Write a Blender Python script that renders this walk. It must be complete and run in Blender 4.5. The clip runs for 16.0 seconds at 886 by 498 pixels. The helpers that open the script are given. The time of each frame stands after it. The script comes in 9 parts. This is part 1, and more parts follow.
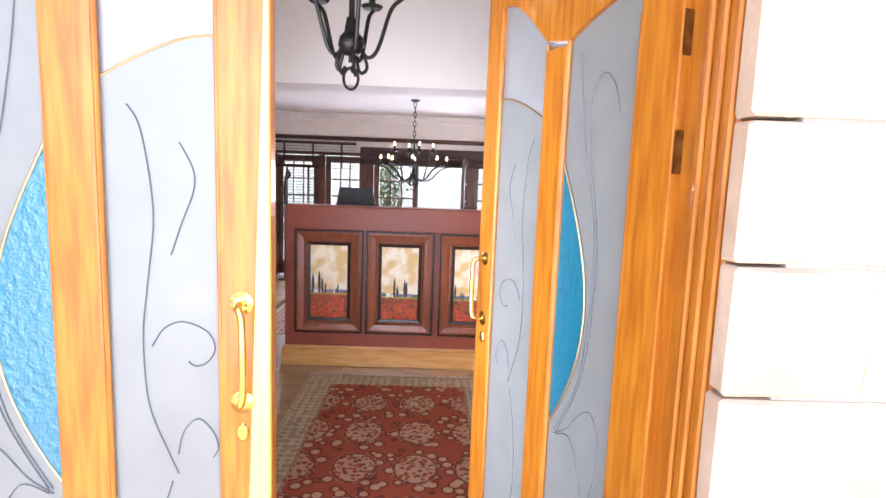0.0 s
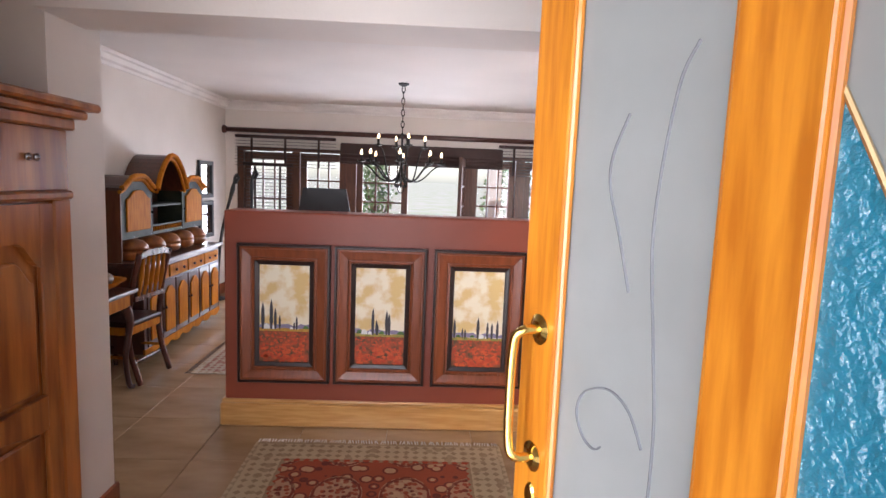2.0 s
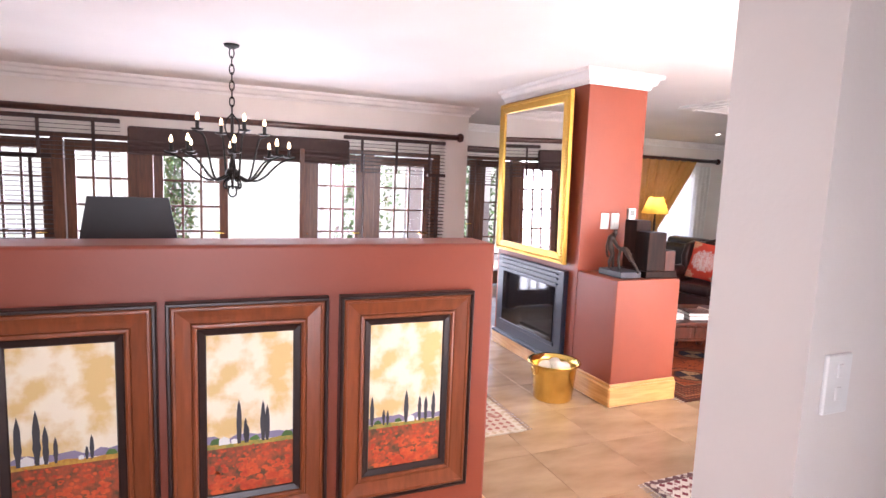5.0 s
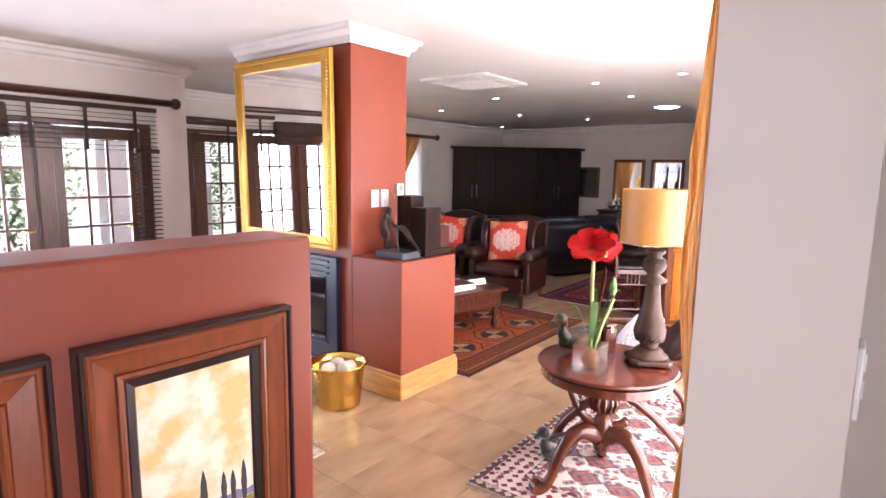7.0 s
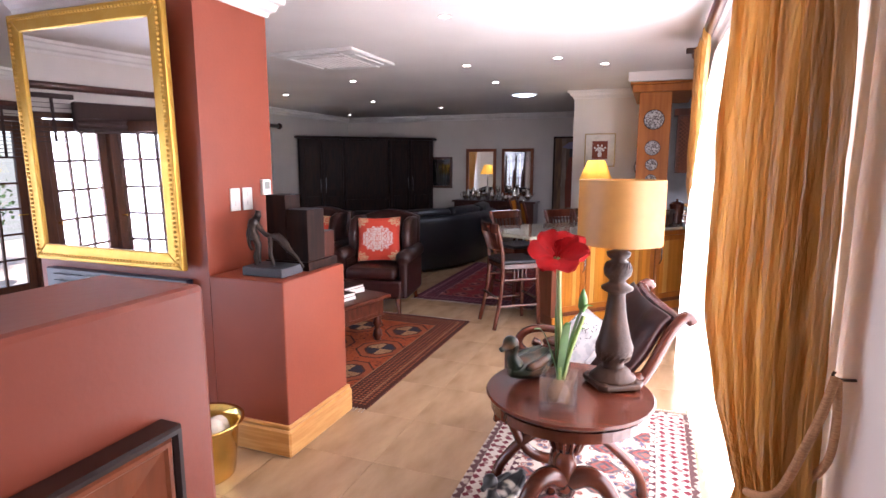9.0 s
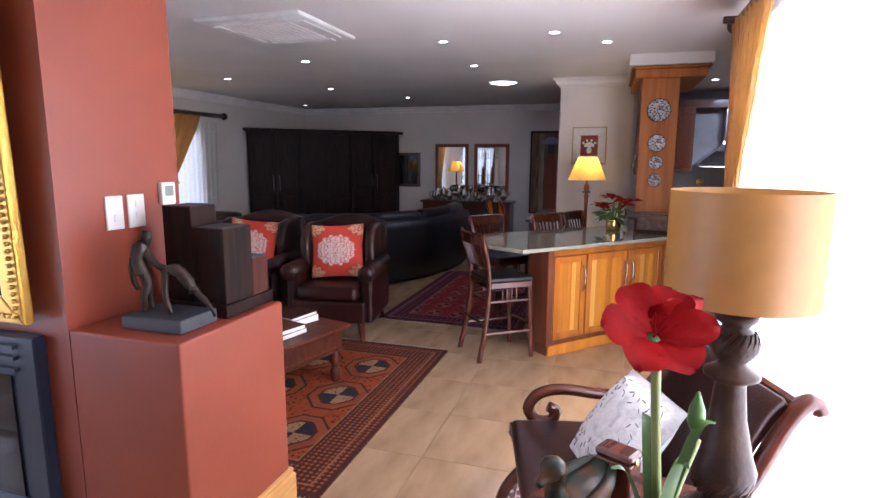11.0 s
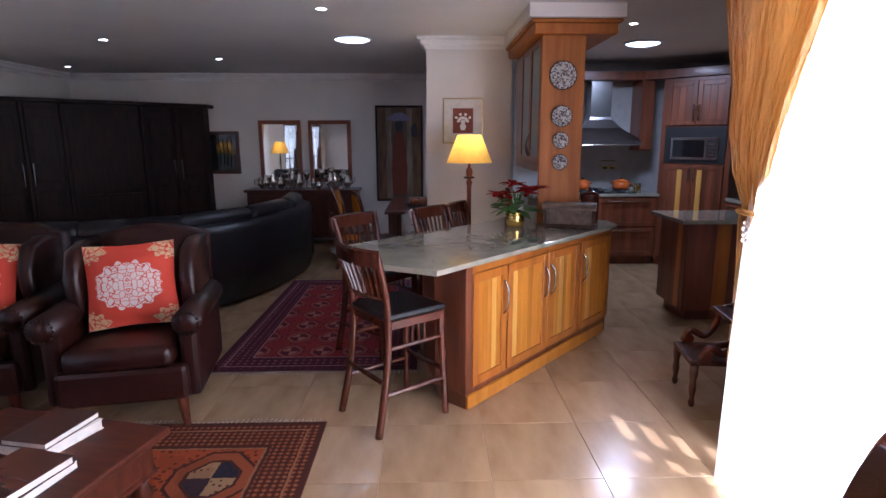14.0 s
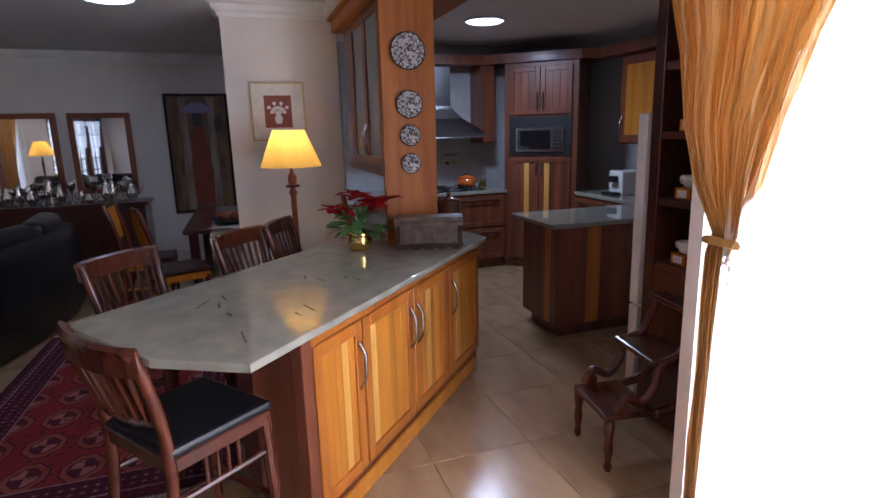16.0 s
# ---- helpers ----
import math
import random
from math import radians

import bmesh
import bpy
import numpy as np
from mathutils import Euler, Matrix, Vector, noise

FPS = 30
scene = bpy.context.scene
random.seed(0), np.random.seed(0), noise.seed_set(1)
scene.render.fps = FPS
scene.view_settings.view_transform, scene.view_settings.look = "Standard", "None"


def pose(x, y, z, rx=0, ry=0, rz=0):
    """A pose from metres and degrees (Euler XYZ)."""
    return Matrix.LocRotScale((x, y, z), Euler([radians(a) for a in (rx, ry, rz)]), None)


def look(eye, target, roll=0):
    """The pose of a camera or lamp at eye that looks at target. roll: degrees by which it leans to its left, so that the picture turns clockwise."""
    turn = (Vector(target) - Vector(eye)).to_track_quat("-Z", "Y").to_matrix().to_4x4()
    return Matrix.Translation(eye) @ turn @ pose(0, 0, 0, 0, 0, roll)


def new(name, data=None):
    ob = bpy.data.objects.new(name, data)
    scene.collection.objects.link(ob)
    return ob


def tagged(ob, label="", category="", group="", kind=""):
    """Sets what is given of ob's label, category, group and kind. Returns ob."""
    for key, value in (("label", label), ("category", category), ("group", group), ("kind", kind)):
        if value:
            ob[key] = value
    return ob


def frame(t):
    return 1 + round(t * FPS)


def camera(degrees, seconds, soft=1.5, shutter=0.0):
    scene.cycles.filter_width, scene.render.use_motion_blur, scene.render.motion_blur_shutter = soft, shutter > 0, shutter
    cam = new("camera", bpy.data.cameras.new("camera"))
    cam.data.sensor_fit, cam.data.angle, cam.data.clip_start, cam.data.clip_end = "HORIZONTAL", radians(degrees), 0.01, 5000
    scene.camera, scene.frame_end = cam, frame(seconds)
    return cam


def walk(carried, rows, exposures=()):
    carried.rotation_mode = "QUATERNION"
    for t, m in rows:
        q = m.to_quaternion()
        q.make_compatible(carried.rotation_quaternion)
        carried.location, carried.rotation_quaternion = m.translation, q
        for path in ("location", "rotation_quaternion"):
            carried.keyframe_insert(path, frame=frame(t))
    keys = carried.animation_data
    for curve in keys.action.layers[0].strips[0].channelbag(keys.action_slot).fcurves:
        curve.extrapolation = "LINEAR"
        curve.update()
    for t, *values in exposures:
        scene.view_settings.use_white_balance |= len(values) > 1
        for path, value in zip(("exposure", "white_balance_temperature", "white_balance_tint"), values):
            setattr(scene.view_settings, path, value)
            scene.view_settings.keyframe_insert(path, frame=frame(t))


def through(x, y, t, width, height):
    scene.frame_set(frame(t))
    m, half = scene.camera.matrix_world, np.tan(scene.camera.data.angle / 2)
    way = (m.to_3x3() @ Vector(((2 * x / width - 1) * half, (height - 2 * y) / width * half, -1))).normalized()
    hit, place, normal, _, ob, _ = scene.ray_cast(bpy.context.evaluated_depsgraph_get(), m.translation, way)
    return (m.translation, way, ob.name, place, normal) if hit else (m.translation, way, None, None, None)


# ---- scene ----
cam = camera(77.5, 16.0)
PATH = [
    (0, (0.63, 1.787, 1.622), (0.678, 3.77, 1.365), 2.1),
    (0.5, (0.688, 2.061, 1.632), (0.743, 4.044, 1.382), 2.1),
    (1, (0.685, 2.359, 1.601), (0.748, 4.343, 1.355), 2.3),
    (1.5, (0.652, 2.681, 1.583), (0.721, 4.666, 1.348), 2.3),
    (2, (0.631, 2.959, 1.569), (0.709, 4.943, 1.332), 2.3),
    (2.5, (0.624, 3.232, 1.61), (0.705, 5.218, 1.381), 2.1),
    (3, (0.604, 3.432, 1.609), (0.692, 5.418, 1.384), 2.1),
    (5.5, (0.185, 4.397, 1.604), (1.198, 6.104, 1.357), 1.9),
    (6, (0.151, 4.563, 1.583), (1.386, 6.113, 1.32), 1.5),
    (6.5, (0.197, 4.809, 1.57), (1.624, 6.184, 1.3), 1.5),
    (7, (0.288, 4.954, 1.569), (1.852, 6.168, 1.287), 1.0),
    (7.5, (0.353, 5.159, 1.575), (2.035, 6.198, 1.275), 0.8),
    (8, (0.394, 5.34, 1.575), (2.172, 6.203, 1.271), 0.4),
    (8.5, (0.528, 5.496, 1.56), (2.343, 6.276, 1.249), 0.3),
    (9, (0.674, 5.629, 1.562), (2.521, 6.331, 1.255), 0.1),
    (11.5, (1.773, 6.177, 1.566), (3.67, 6.722, 1.241), 0.5),
    (12, (1.973, 6.337, 1.575), (3.885, 6.819, 1.242), 0.5),
    (12.5, (2.2, 6.442, 1.577), (4.133, 6.819, 1.225), 0.3),
    (13, (2.432, 6.548, 1.557), (4.384, 6.797, 1.2), 0.4),
    (13.5, (2.667, 6.641, 1.568), (4.628, 6.755, 1.192), 0.1),
    (14, (2.879, 6.703, 1.553), (4.84, 6.646, 1.166), -0.1),
    (14.5, (3.166, 6.705, 1.559), (5.113, 6.486, 1.154), -0.5),
    (15, (3.412, 6.686, 1.574), (5.337, 6.335, 1.16), -0.6),
    (15.5, (3.684, 6.669, 1.592), (5.576, 6.173, 1.172), -1.1),
    (16, (3.944, 6.614, 1.58), (5.789, 5.967, 1.157), -1.2),
]
EXPOSURES = [(0, 1.25, 5700, 19), (1, 0.84, 5950, 17), (2, 0.88, 6000, 19), (3, 1.03, 6300, 26), (5.5, 1.55, 5950, 25), (7, 1.4, 5950, 25), (9, 1.02, 5700, 25), (11.5, 0.75, 5300, 22), (13.5, 0.75, 5200, 22), (15, 0.56, 5150, 20), (16, 0.58, 5150, 19)]
walk(cam, [(t, look(eye, target, roll)) for t, eye, target, roll in PATH], EXPOSURES)

# ---- world and light ----
world = bpy.data.worlds.new("world")
scene.world = world
world.use_nodes = True
_wn = world.node_tree
_sky = _wn.nodes.new("ShaderNodeTexSky")
_sky.sky_type = 'NISHITA'
_sky.sun_disc = False
_sky.sun_elevation = radians(65)
_sky.sun_rotation = radians(223)
_wn.links.new(_sky.outputs[0], _wn.nodes["Background"].inputs[0])
_wn.nodes["Background"].inputs[1].default_value = 0.15
SUN = bpy.data.lights.new("sun", 'SUN')
SUN.energy, SUN.angle, SUN.color = 4.0, radians(0.5), (1.0, 0.95, 0.87)
sun = new("sun", SUN)
sun.matrix_world = look((0, 0, 0), (0.40, 0.43, -1.26))


def area_lamp(name, eye, target, w, h, power, colour=(1, 1, 1)):
    d = bpy.data.lights.new(name, 'AREA')
    d.shape, d.size, d.size_y, d.energy, d.color = 'RECTANGLE', w, h, power, colour
    o = new(name, d)
    o.matrix_world = look(eye, target)
    return o


# daylight in the window and garden door openings, then two fill lamps at the entrance
area_lamp("daylight_window", (3.75, 5.14, 1.2), (3.75, 7.5, 1.15), 2.9, 2.15, 174, (1.0, 0.97, 0.92))
area_lamp("daylight_garden", (0.5, 10.60, 1.0), (0.5, 8.0, 0.8), 4.4, 1.8, 135, (0.95, 0.98, 1.0))
area_lamp("daylight_living", (4.5, 12.1, 1.0), (4.5, 9.0, 0.7), 2.0, 1.9, 5, (0.95, 0.98, 1.0))
area_lamp("daylight_living_window", (7.6, 12.1, 1.2), (7.6, 9.0, 0.8), 1.7, 1.4, 4, (0.95, 0.98, 1.0))
# added lamp hanging over the porch, stands in for outdoor light on doors and hall
area_lamp("daylight_entrance", (0.3, 1.1, 1.55), (0.4, 6.0, 1.2), 3.2, 2.2, 38, (1.0, 0.98, 0.95))
# added fill behind the closed leaf, brightens the wall beside the hall opening
_dw = area_lamp("daylight_doorway", (0.05, 3.14, 1.15), (1.5, 6.0, 1.1), 0.9, 2.0, 12, (1.0, 0.98, 0.95))
_dw.data.spread = 1.75
for _n, _p, _e in (("lamp_counter", (7.88, 6.32, 1.5), 4), ("lamp_window", (7.05, 11.35, 1.42), 4)):
    _d = bpy.data.lights.new(_n, 'POINT')
    _d.energy, _d.color, _d.shadow_soft_size = _e, (1.0, 0.72, 0.32), 0.04
    new(_n, _d).location = _p
for _n, _p in (("light_sky_tube_living", (8.6, 7.42, 2.46)), ("light_sky_tube_kitchen", (8.77, 4.48, 2.46))):
    _o = area_lamp(_n, _p, (_p[0], _p[1], 0), 0.3, 0.3, 4 if "living" in _n else 15, (0.85, 0.93, 1.0))

# ---- materials ----
def mat(name, colour, rough=0.5, metal=0.0, colour2=None, scale=8.0, detail=4.0, bump=0.0, bump_scale=None, stretch=(1, 1, 1), mix_lo=0.35, mix_hi=0.65,
        emit=None, strength=0.0, coat=0.0, island=0.0, transmission=0.0, spec=0.5, sheen=0.0, rough2=None):
    m = bpy.data.materials.new(name)
    m.use_nodes = True
    nt = m.node_tree
    b = nt.nodes["Principled BSDF"]
    b.inputs["Base Color"].default_value = (*colour, 1)
    b.inputs["Roughness"].default_value = rough
    b.inputs["Metallic"].default_value = metal
    b.inputs["Coat Weight"].default_value = coat
    b.inputs["Transmission Weight"].default_value = transmission
    b.inputs["Specular IOR Level"].default_value = spec
    b.inputs["Sheen Weight"].default_value = sheen
    tc = nt.nodes.new("ShaderNodeTexCoord")
    mp = nt.nodes.new("ShaderNodeMapping")
    mp.inputs["Scale"].default_value = stretch
    nt.links.new(tc.outputs["Object"], mp.inputs[0])
    nz = nt.nodes.new("ShaderNodeTexNoise")
    nz.inputs["Scale"].default_value, nz.inputs["Detail"].default_value = scale, detail
    nt.links.new(mp.outputs[0], nz.inputs["Vector"])
    ramp = nt.nodes.new("ShaderNodeValToRGB")
    ramp.color_ramp.elements[0].position, ramp.color_ramp.elements[1].position = mix_lo, mix_hi
    c2 = colour2 or tuple(c * 0.86 for c in colour)
    ramp.color_ramp.elements[0].color, ramp.color_ramp.elements[1].color = (*colour, 1), (*c2, 1)
    nt.links.new(nz.outputs[0], ramp.inputs[0])
    last = ramp.outputs[0]
    # a second, broader scale of variation
    nb = nt.nodes.new("ShaderNodeTexNoise")
    nb.inputs["Scale"].default_value, nb.inputs["Detail"].default_value = max(scale * 0.13, 0.6), 2.0
    nt.links.new(tc.outputs["Object"], nb.inputs["Vector"])
    hv = nt.nodes.new("ShaderNodeHueSaturation")
    mr = nt.nodes.new("ShaderNodeMapRange")
    mr.inputs[1].default_value, mr.inputs[2].default_value, mr.inputs[3].default_value, mr.inputs[4].default_value = 0.3, 0.7, 0.92, 1.08
    nt.links.new(nb.outputs[0], mr.inputs[0])
    if island:
        oi = nt.nodes.new("ShaderNodeObjectInfo")
        gi = nt.nodes.new("ShaderNodeNewGeometry")
        ad = nt.nodes.new("ShaderNodeMath")
        nt.links.new(oi.outputs["Random"], ad.inputs[0])
        nt.links.new(gi.outputs["Random Per Island"], ad.inputs[1])
        fr = nt.nodes.new("ShaderNodeMath")
        fr.operation = 'FRACT'
        nt.links.new(ad.outputs[0], fr.inputs[0])
        m2 = nt.nodes.new("ShaderNodeMapRange")
        m2.inputs[3].default_value, m2.inputs[4].default_value = 1 - island, 1 + island
        nt.links.new(fr.outputs[0], m2.inputs[0])
        mu = nt.nodes.new("ShaderNodeMath")
        mu.operation = 'MULTIPLY'
        nt.links.new(mr.outputs[0], mu.inputs[0])
        nt.links.new(m2.outputs[0], mu.inputs[1])
        nt.links.new(mu.outputs[0], hv.inputs["Value"])
    else:
        nt.links.new(mr.outputs[0], hv.inputs["Value"])
    nt.links.new(last, hv.inputs["Color"])
    nt.links.new(hv.outputs[0], b.inputs["Base Color"])
    if rough2 is not None:
        rr = nt.nodes.new("ShaderNodeMapRange")
        rr.inputs[3].default_value, rr.inputs[4].default_value = rough, rough2
        nt.links.new(nz.outputs[0], rr.inputs[0])
        nt.links.new(rr.outputs[0], b.inputs["Roughness"])
    if bump:
        bn = nt.nodes.new("ShaderNodeTexNoise")
        bn.inputs["Scale"].default_value, bn.inputs["Detail"].default_value = bump_scale or scale * 3, 5
        nt.links.new(mp.outputs[0], bn.inputs["Vector"])
        bp = nt.nodes.new("ShaderNodeBump")
        bp.inputs["Strength"].default_value, bp.inputs["Distance"].default_value = bump, 0.01
        nt.links.new(bn.outputs[0], bp.inputs["Height"])
        nt.links.new(bp.outputs[0], b.inputs["Normal"])
    if emit:
        b.inputs["Emission Color"].default_value = (*emit, 1)
        b.inputs["Emission Strength"].default_value = strength
    return m


M = {}
M["wall"] = mat("wall_paint", (0.72, 0.67, 0.62), 0.6, colour2=(0.69, 0.64, 0.59), scale=3, bump=0.08, bump_scale=60)
M["ceiling"] = mat("ceiling_paint", (0.75, 0.72, 0.69), 0.7, colour2=(0.73, 0.70, 0.67), scale=2, bump=0.05, bump_scale=70)
M["cornice"] = mat("cornice_paint", (0.83, 0.80, 0.77), 0.5, scale=3)
M["red"] = mat("terracotta_paint", (0.245, 0.049, 0.020), 0.45, colour2=(0.225, 0.044, 0.018), scale=4, bump=0.06, bump_scale=50)
M["pine"] = mat("varnished_pine", (0.56, 0.215, 0.016), 0.28, colour2=(0.38, 0.12, 0.008), scale=6, detail=6, stretch=(9, 9, 0.8), coat=0.25, bump=0.06)
M["pine_x"] = mat("varnished_pine_rail", (0.60, 0.33, 0.11), 0.28, colour2=(0.48, 0.23, 0.06), scale=6, detail=6, stretch=(0.8, 0.8, 9), coat=0.3, bump=0.05)
M["dark"] = mat("dark_stained_wood", (0.075, 0.022, 0.013), 0.28, colour2=(0.045, 0.013, 0.009), scale=5, detail=6, stretch=(8, 8, 0.8), coat=0.3, bump=0.05)
M["mahog"] = mat("mahogany", (0.105, 0.026, 0.012), 0.25, colour2=(0.065, 0.016, 0.008), scale=5, detail=6, stretch=(6, 0.7, 2), coat=0.1, bump=0.04)
M["teak"] = mat("frame_wood", (0.24, 0.062, 0.020), 0.32, colour2=(0.18, 0.046, 0.015), scale=6, detail=6, stretch=(8, 8, 1), bump=0.05)
M["oak"] = mat("armoire_wood", (0.42, 0.145, 0.028), 0.28, colour2=(0.20, 0.056, 0.012), scale=3, detail=7, stretch=(6, 6, 0.7), coat=0.25, bump=0.06)
M["kitchen"] = mat("kitchen_cabinet_wood", (0.60, 0.24, 0.022), 0.32, colour2=(0.44, 0.15, 0.014), scale=3, detail=6, stretch=(4, 4, 0.3), coat=0.12, bump=0.04, mix_lo=0.35, mix_hi=0.7, island=0.16)
M["kitchen_frame"] = mat("kitchen_frame_wood", (0.46, 0.155, 0.018), 0.32, colour2=(0.33, 0.10, 0.012), scale=3, detail=6, stretch=(4, 4, 0.4), coat=0.12, bump=0.04, mix_lo=0.35, mix_hi=0.7, island=0.12)
M["kitchen_pale"] = mat("pale_sapwood", (0.74, 0.42, 0.10), 0.32, colour2=(0.62, 0.31, 0.06), scale=3, detail=6, stretch=(4, 4, 0.3), coat=0.12, bump=0.04)
M["end_panel"] = mat("warm_panel_wood", (0.40, 0.135, 0.022), 0.5, colour2=(0.30, 0.092, 0.015), scale=4, detail=6, stretch=(5, 5, 0.4), bump=0.05, spec=0.25)
M["kitchen_dark"] = mat("kitchen_panel_wood", (0.21, 0.062, 0.026), 0.38, colour2=(0.115, 0.034, 0.015), scale=3, detail=5, stretch=(4, 4, 0.35), coat=0.1, bump=0.05, island=0.22)
M["granite"] = mat("polished_granite", (0.33, 0.315, 0.25), 0.03, colour2=(0.26, 0.25, 0.20), scale=9, detail=8, coat=0.3, rough2=0.07)
M["vein"] = mat("dark_granite_vein", (0.10, 0.095, 0.075), 0.05, scale=30)
M["tile"] = mat("travertine_tile", (0.41, 0.275, 0.155), 0.14, colour2=(0.295, 0.185, 0.098), scale=2.2, detail=6, stretch=(1, 2.6, 1), coat=0.15, rough2=0.3, island=0.07, bump=0.03)
M["grout"] = mat("grout", (0.38, 0.30, 0.22), 0.8, scale=30)
M["black_iron"] = mat("wrought_iron", (0.02, 0.018, 0.016), 0.45, 0.6, scale=40, bump=0.2)
M["brass"] = mat("polished_brass", (0.83, 0.60, 0.17), 0.12, 1.0, colour2=(0.75, 0.52, 0.13), scale=10, rough2=0.25)
M["gold"] = mat("gilt_frame", (0.52, 0.32, 0.06), 0.32, 0.75, colour2=(0.5, 0.29, 0.04), scale=14, bump=0.25, bump_scale=50)
M["steel"] = mat("brushed_steel", (0.42, 0.42, 0.44), 0.25, 1.0, scale=20, stretch=(1, 1, 20))
M["mirror"] = mat("mirror_glass", (0.9, 0.9, 0.9), 0.02, 1.0, colour2=(0.89, 0.89, 0.89))
M["leather_black"] = mat("black_leather", (0.007, 0.007, 0.009), 0.3, scale=60, bump=0.25, bump_scale=120, colour2=(0.012, 0.012, 0.015), spec=0.4)
M["leather_brown"] = mat("oxblood_leather", (0.030, 0.008, 0.006), 0.3, spec=0.4, colour2=(0.019, 0.005, 0.004), scale=12, bump=0.2, bump_scale=110)
M["white_plastic"] = mat("white_plastic", (0.8, 0.79, 0.76), 0.35, scale=5)
M["white"] = mat("white_ceramic", (0.82, 0.82, 0.80), 0.15, scale=5)
M["black"] = mat("matt_black", (0.012, 0.012, 0.013), 0.5, scale=10)
M["paper"] = mat("paper", (0.75, 0.72, 0.66), 0.7, scale=20)
M["stalk"] = mat("pale_stalk", (0.20, 0.24, 0.07), 0.45, colour2=(0.13, 0.18, 0.04), scale=9, stretch=(3, 3, 0.5))
M["leaf"] = mat("leaf_green", (0.045, 0.10, 0.022), 0.4, colour2=(0.08, 0.18, 0.04), scale=9, island=0.25)
M["redflower"] = mat("red_petal", (0.30, 0.003, 0.003), 0.6, colour2=(0.19, 0.002, 0.002), spec=0.1, scale=9, bump=0.15)
M["stone"] = mat("sandstone", (0.62, 0.50, 0.37), 0.8, colour2=(0.50, 0.38, 0.27), scale=7, bump=0.5, bump_scale=18, island=0.10)
M["mortar"] = mat("mortar", (0.50, 0.45, 0.38), 0.9, scale=20, bump=0.3)
M["bluepaint"] = mat("dark_blue_enamel", (0.012, 0.02, 0.04), 0.3, scale=10)
M["ground"] = mat("paved_ground", (0.35, 0.31, 0.26), 0.8, colour2=(0.22, 0.24, 0.14), scale=0.6, bump=0.2)


# ---- mesh helpers ----
def part(name, bm, material, parent=None, label="", smooth=False):
    me = bpy.data.meshes.new(name)
    bm.normal_update()
    bm.to_mesh(me)
    bm.free()
    me.materials.append(M[material] if isinstance(material, str) else material)
    if smooth:
        for p in me.polygons:
            p.use_smooth = True
    o = new(name, me)
    if parent is not None:
        o.parent = parent
    if label:
        o["label"] = label
    return o


def thing(name, at, label, category, group="", rz=0.0):
    e = new(name)
    e.empty_display_size = 0.1
    e.matrix_world = pose(*at, 0, 0, rz)
    return tagged(e, label, category, group)


def add_box(bm, x0, x1, y0, y1, z0, z1, bevel=0.0, seg=1, rot=None):
    vs = [bm.verts.new((x, y, z)) for x in (x0, x1) for y in (y0, y1) for z in (z0, z1)]
    fs = [bm.faces.new([vs[i] for i in f]) for f in ((0, 1, 3, 2), (4, 6, 7, 5), (0, 4, 5, 1), (2, 3, 7, 6), (0, 2, 6, 4), (1, 5, 7, 3))]
    if rot is not None:
        bmesh.ops.transform(bm, matrix=rot, verts=vs)
    if bevel:
        es = list({e for f in fs for e in f.edges})
        bmesh.ops.bevel(bm, geom=es, offset=bevel, segments=seg, affect='EDGES', profile=0.5)
    return bm


def box(x0, x1, y0, y1, z0, z1, bevel=0.0, seg=1):
    return add_box(bmesh.new(), x0, x1, y0, y1, z0, z1, bevel, seg)


def add_lathe(bm, profile, seg=24, at=(0, 0, 0), cap=True):
    rings = []
    for r, z in profile:
        rings.append([bm.verts.new((at[0] + r * math.cos(2 * math.pi * i / seg), at[1] + r * math.sin(2 * math.pi * i / seg), at[2] + z)) for i in range(seg)])
    for a, b in zip(rings, rings[1:]):
        for i in range(seg):
            bm.faces.new((a[i], a[(i + 1) % seg], b[(i + 1) % seg], b[i]))
    if cap:
        if profile[0][0] > 1e-5:
            bm.faces.new(rings[0][::-1])
        if profile[-1][0] > 1e-5:
            bm.faces.new(rings[-1])
    return bm


def lathe(profile, seg=24, at=(0, 0, 0), cap=True):
    return add_lathe(bmesh.new(), profile, seg, at, cap)


def add_tube(bm, pts, r, seg=8, taper=None, flat=1.0):
    pts = [Vector(p) for p in pts]
    rings, up = [], None
    for i, p in enumerate(pts):
        d = (pts[min(i + 1, len(pts) - 1)] - pts[max(i - 1, 0)]).normalized()
        if up is None:
            up = Vector((0, 0, 1)) if abs(d.z) < 0.9 else Vector((1, 0, 0))
        side = d.cross(up).normalized()
        up = side.cross(d).normalized()
        rr = r if taper is None else r * taper[min(i, len(taper) - 1)]
        rings.append([bm.verts.new(p + (side * math.cos(2 * math.pi * k / seg) + up * math.sin(2 * math.pi * k / seg) * flat) * rr) for k in range(seg)])
    for a, b in zip(rings, rings[1:]):
        for k in range(seg):
            bm.faces.new((a[k], a[(k + 1) % seg], b[(k + 1) % seg], b[k]))
    bm.faces.new(rings[0][::-1])
    bm.faces.new(rings[-1])
    return bm


def tube(pts, r, seg=8, taper=None, flat=1.0):
    return add_tube(bmesh.new(), pts, r, seg, taper, flat)


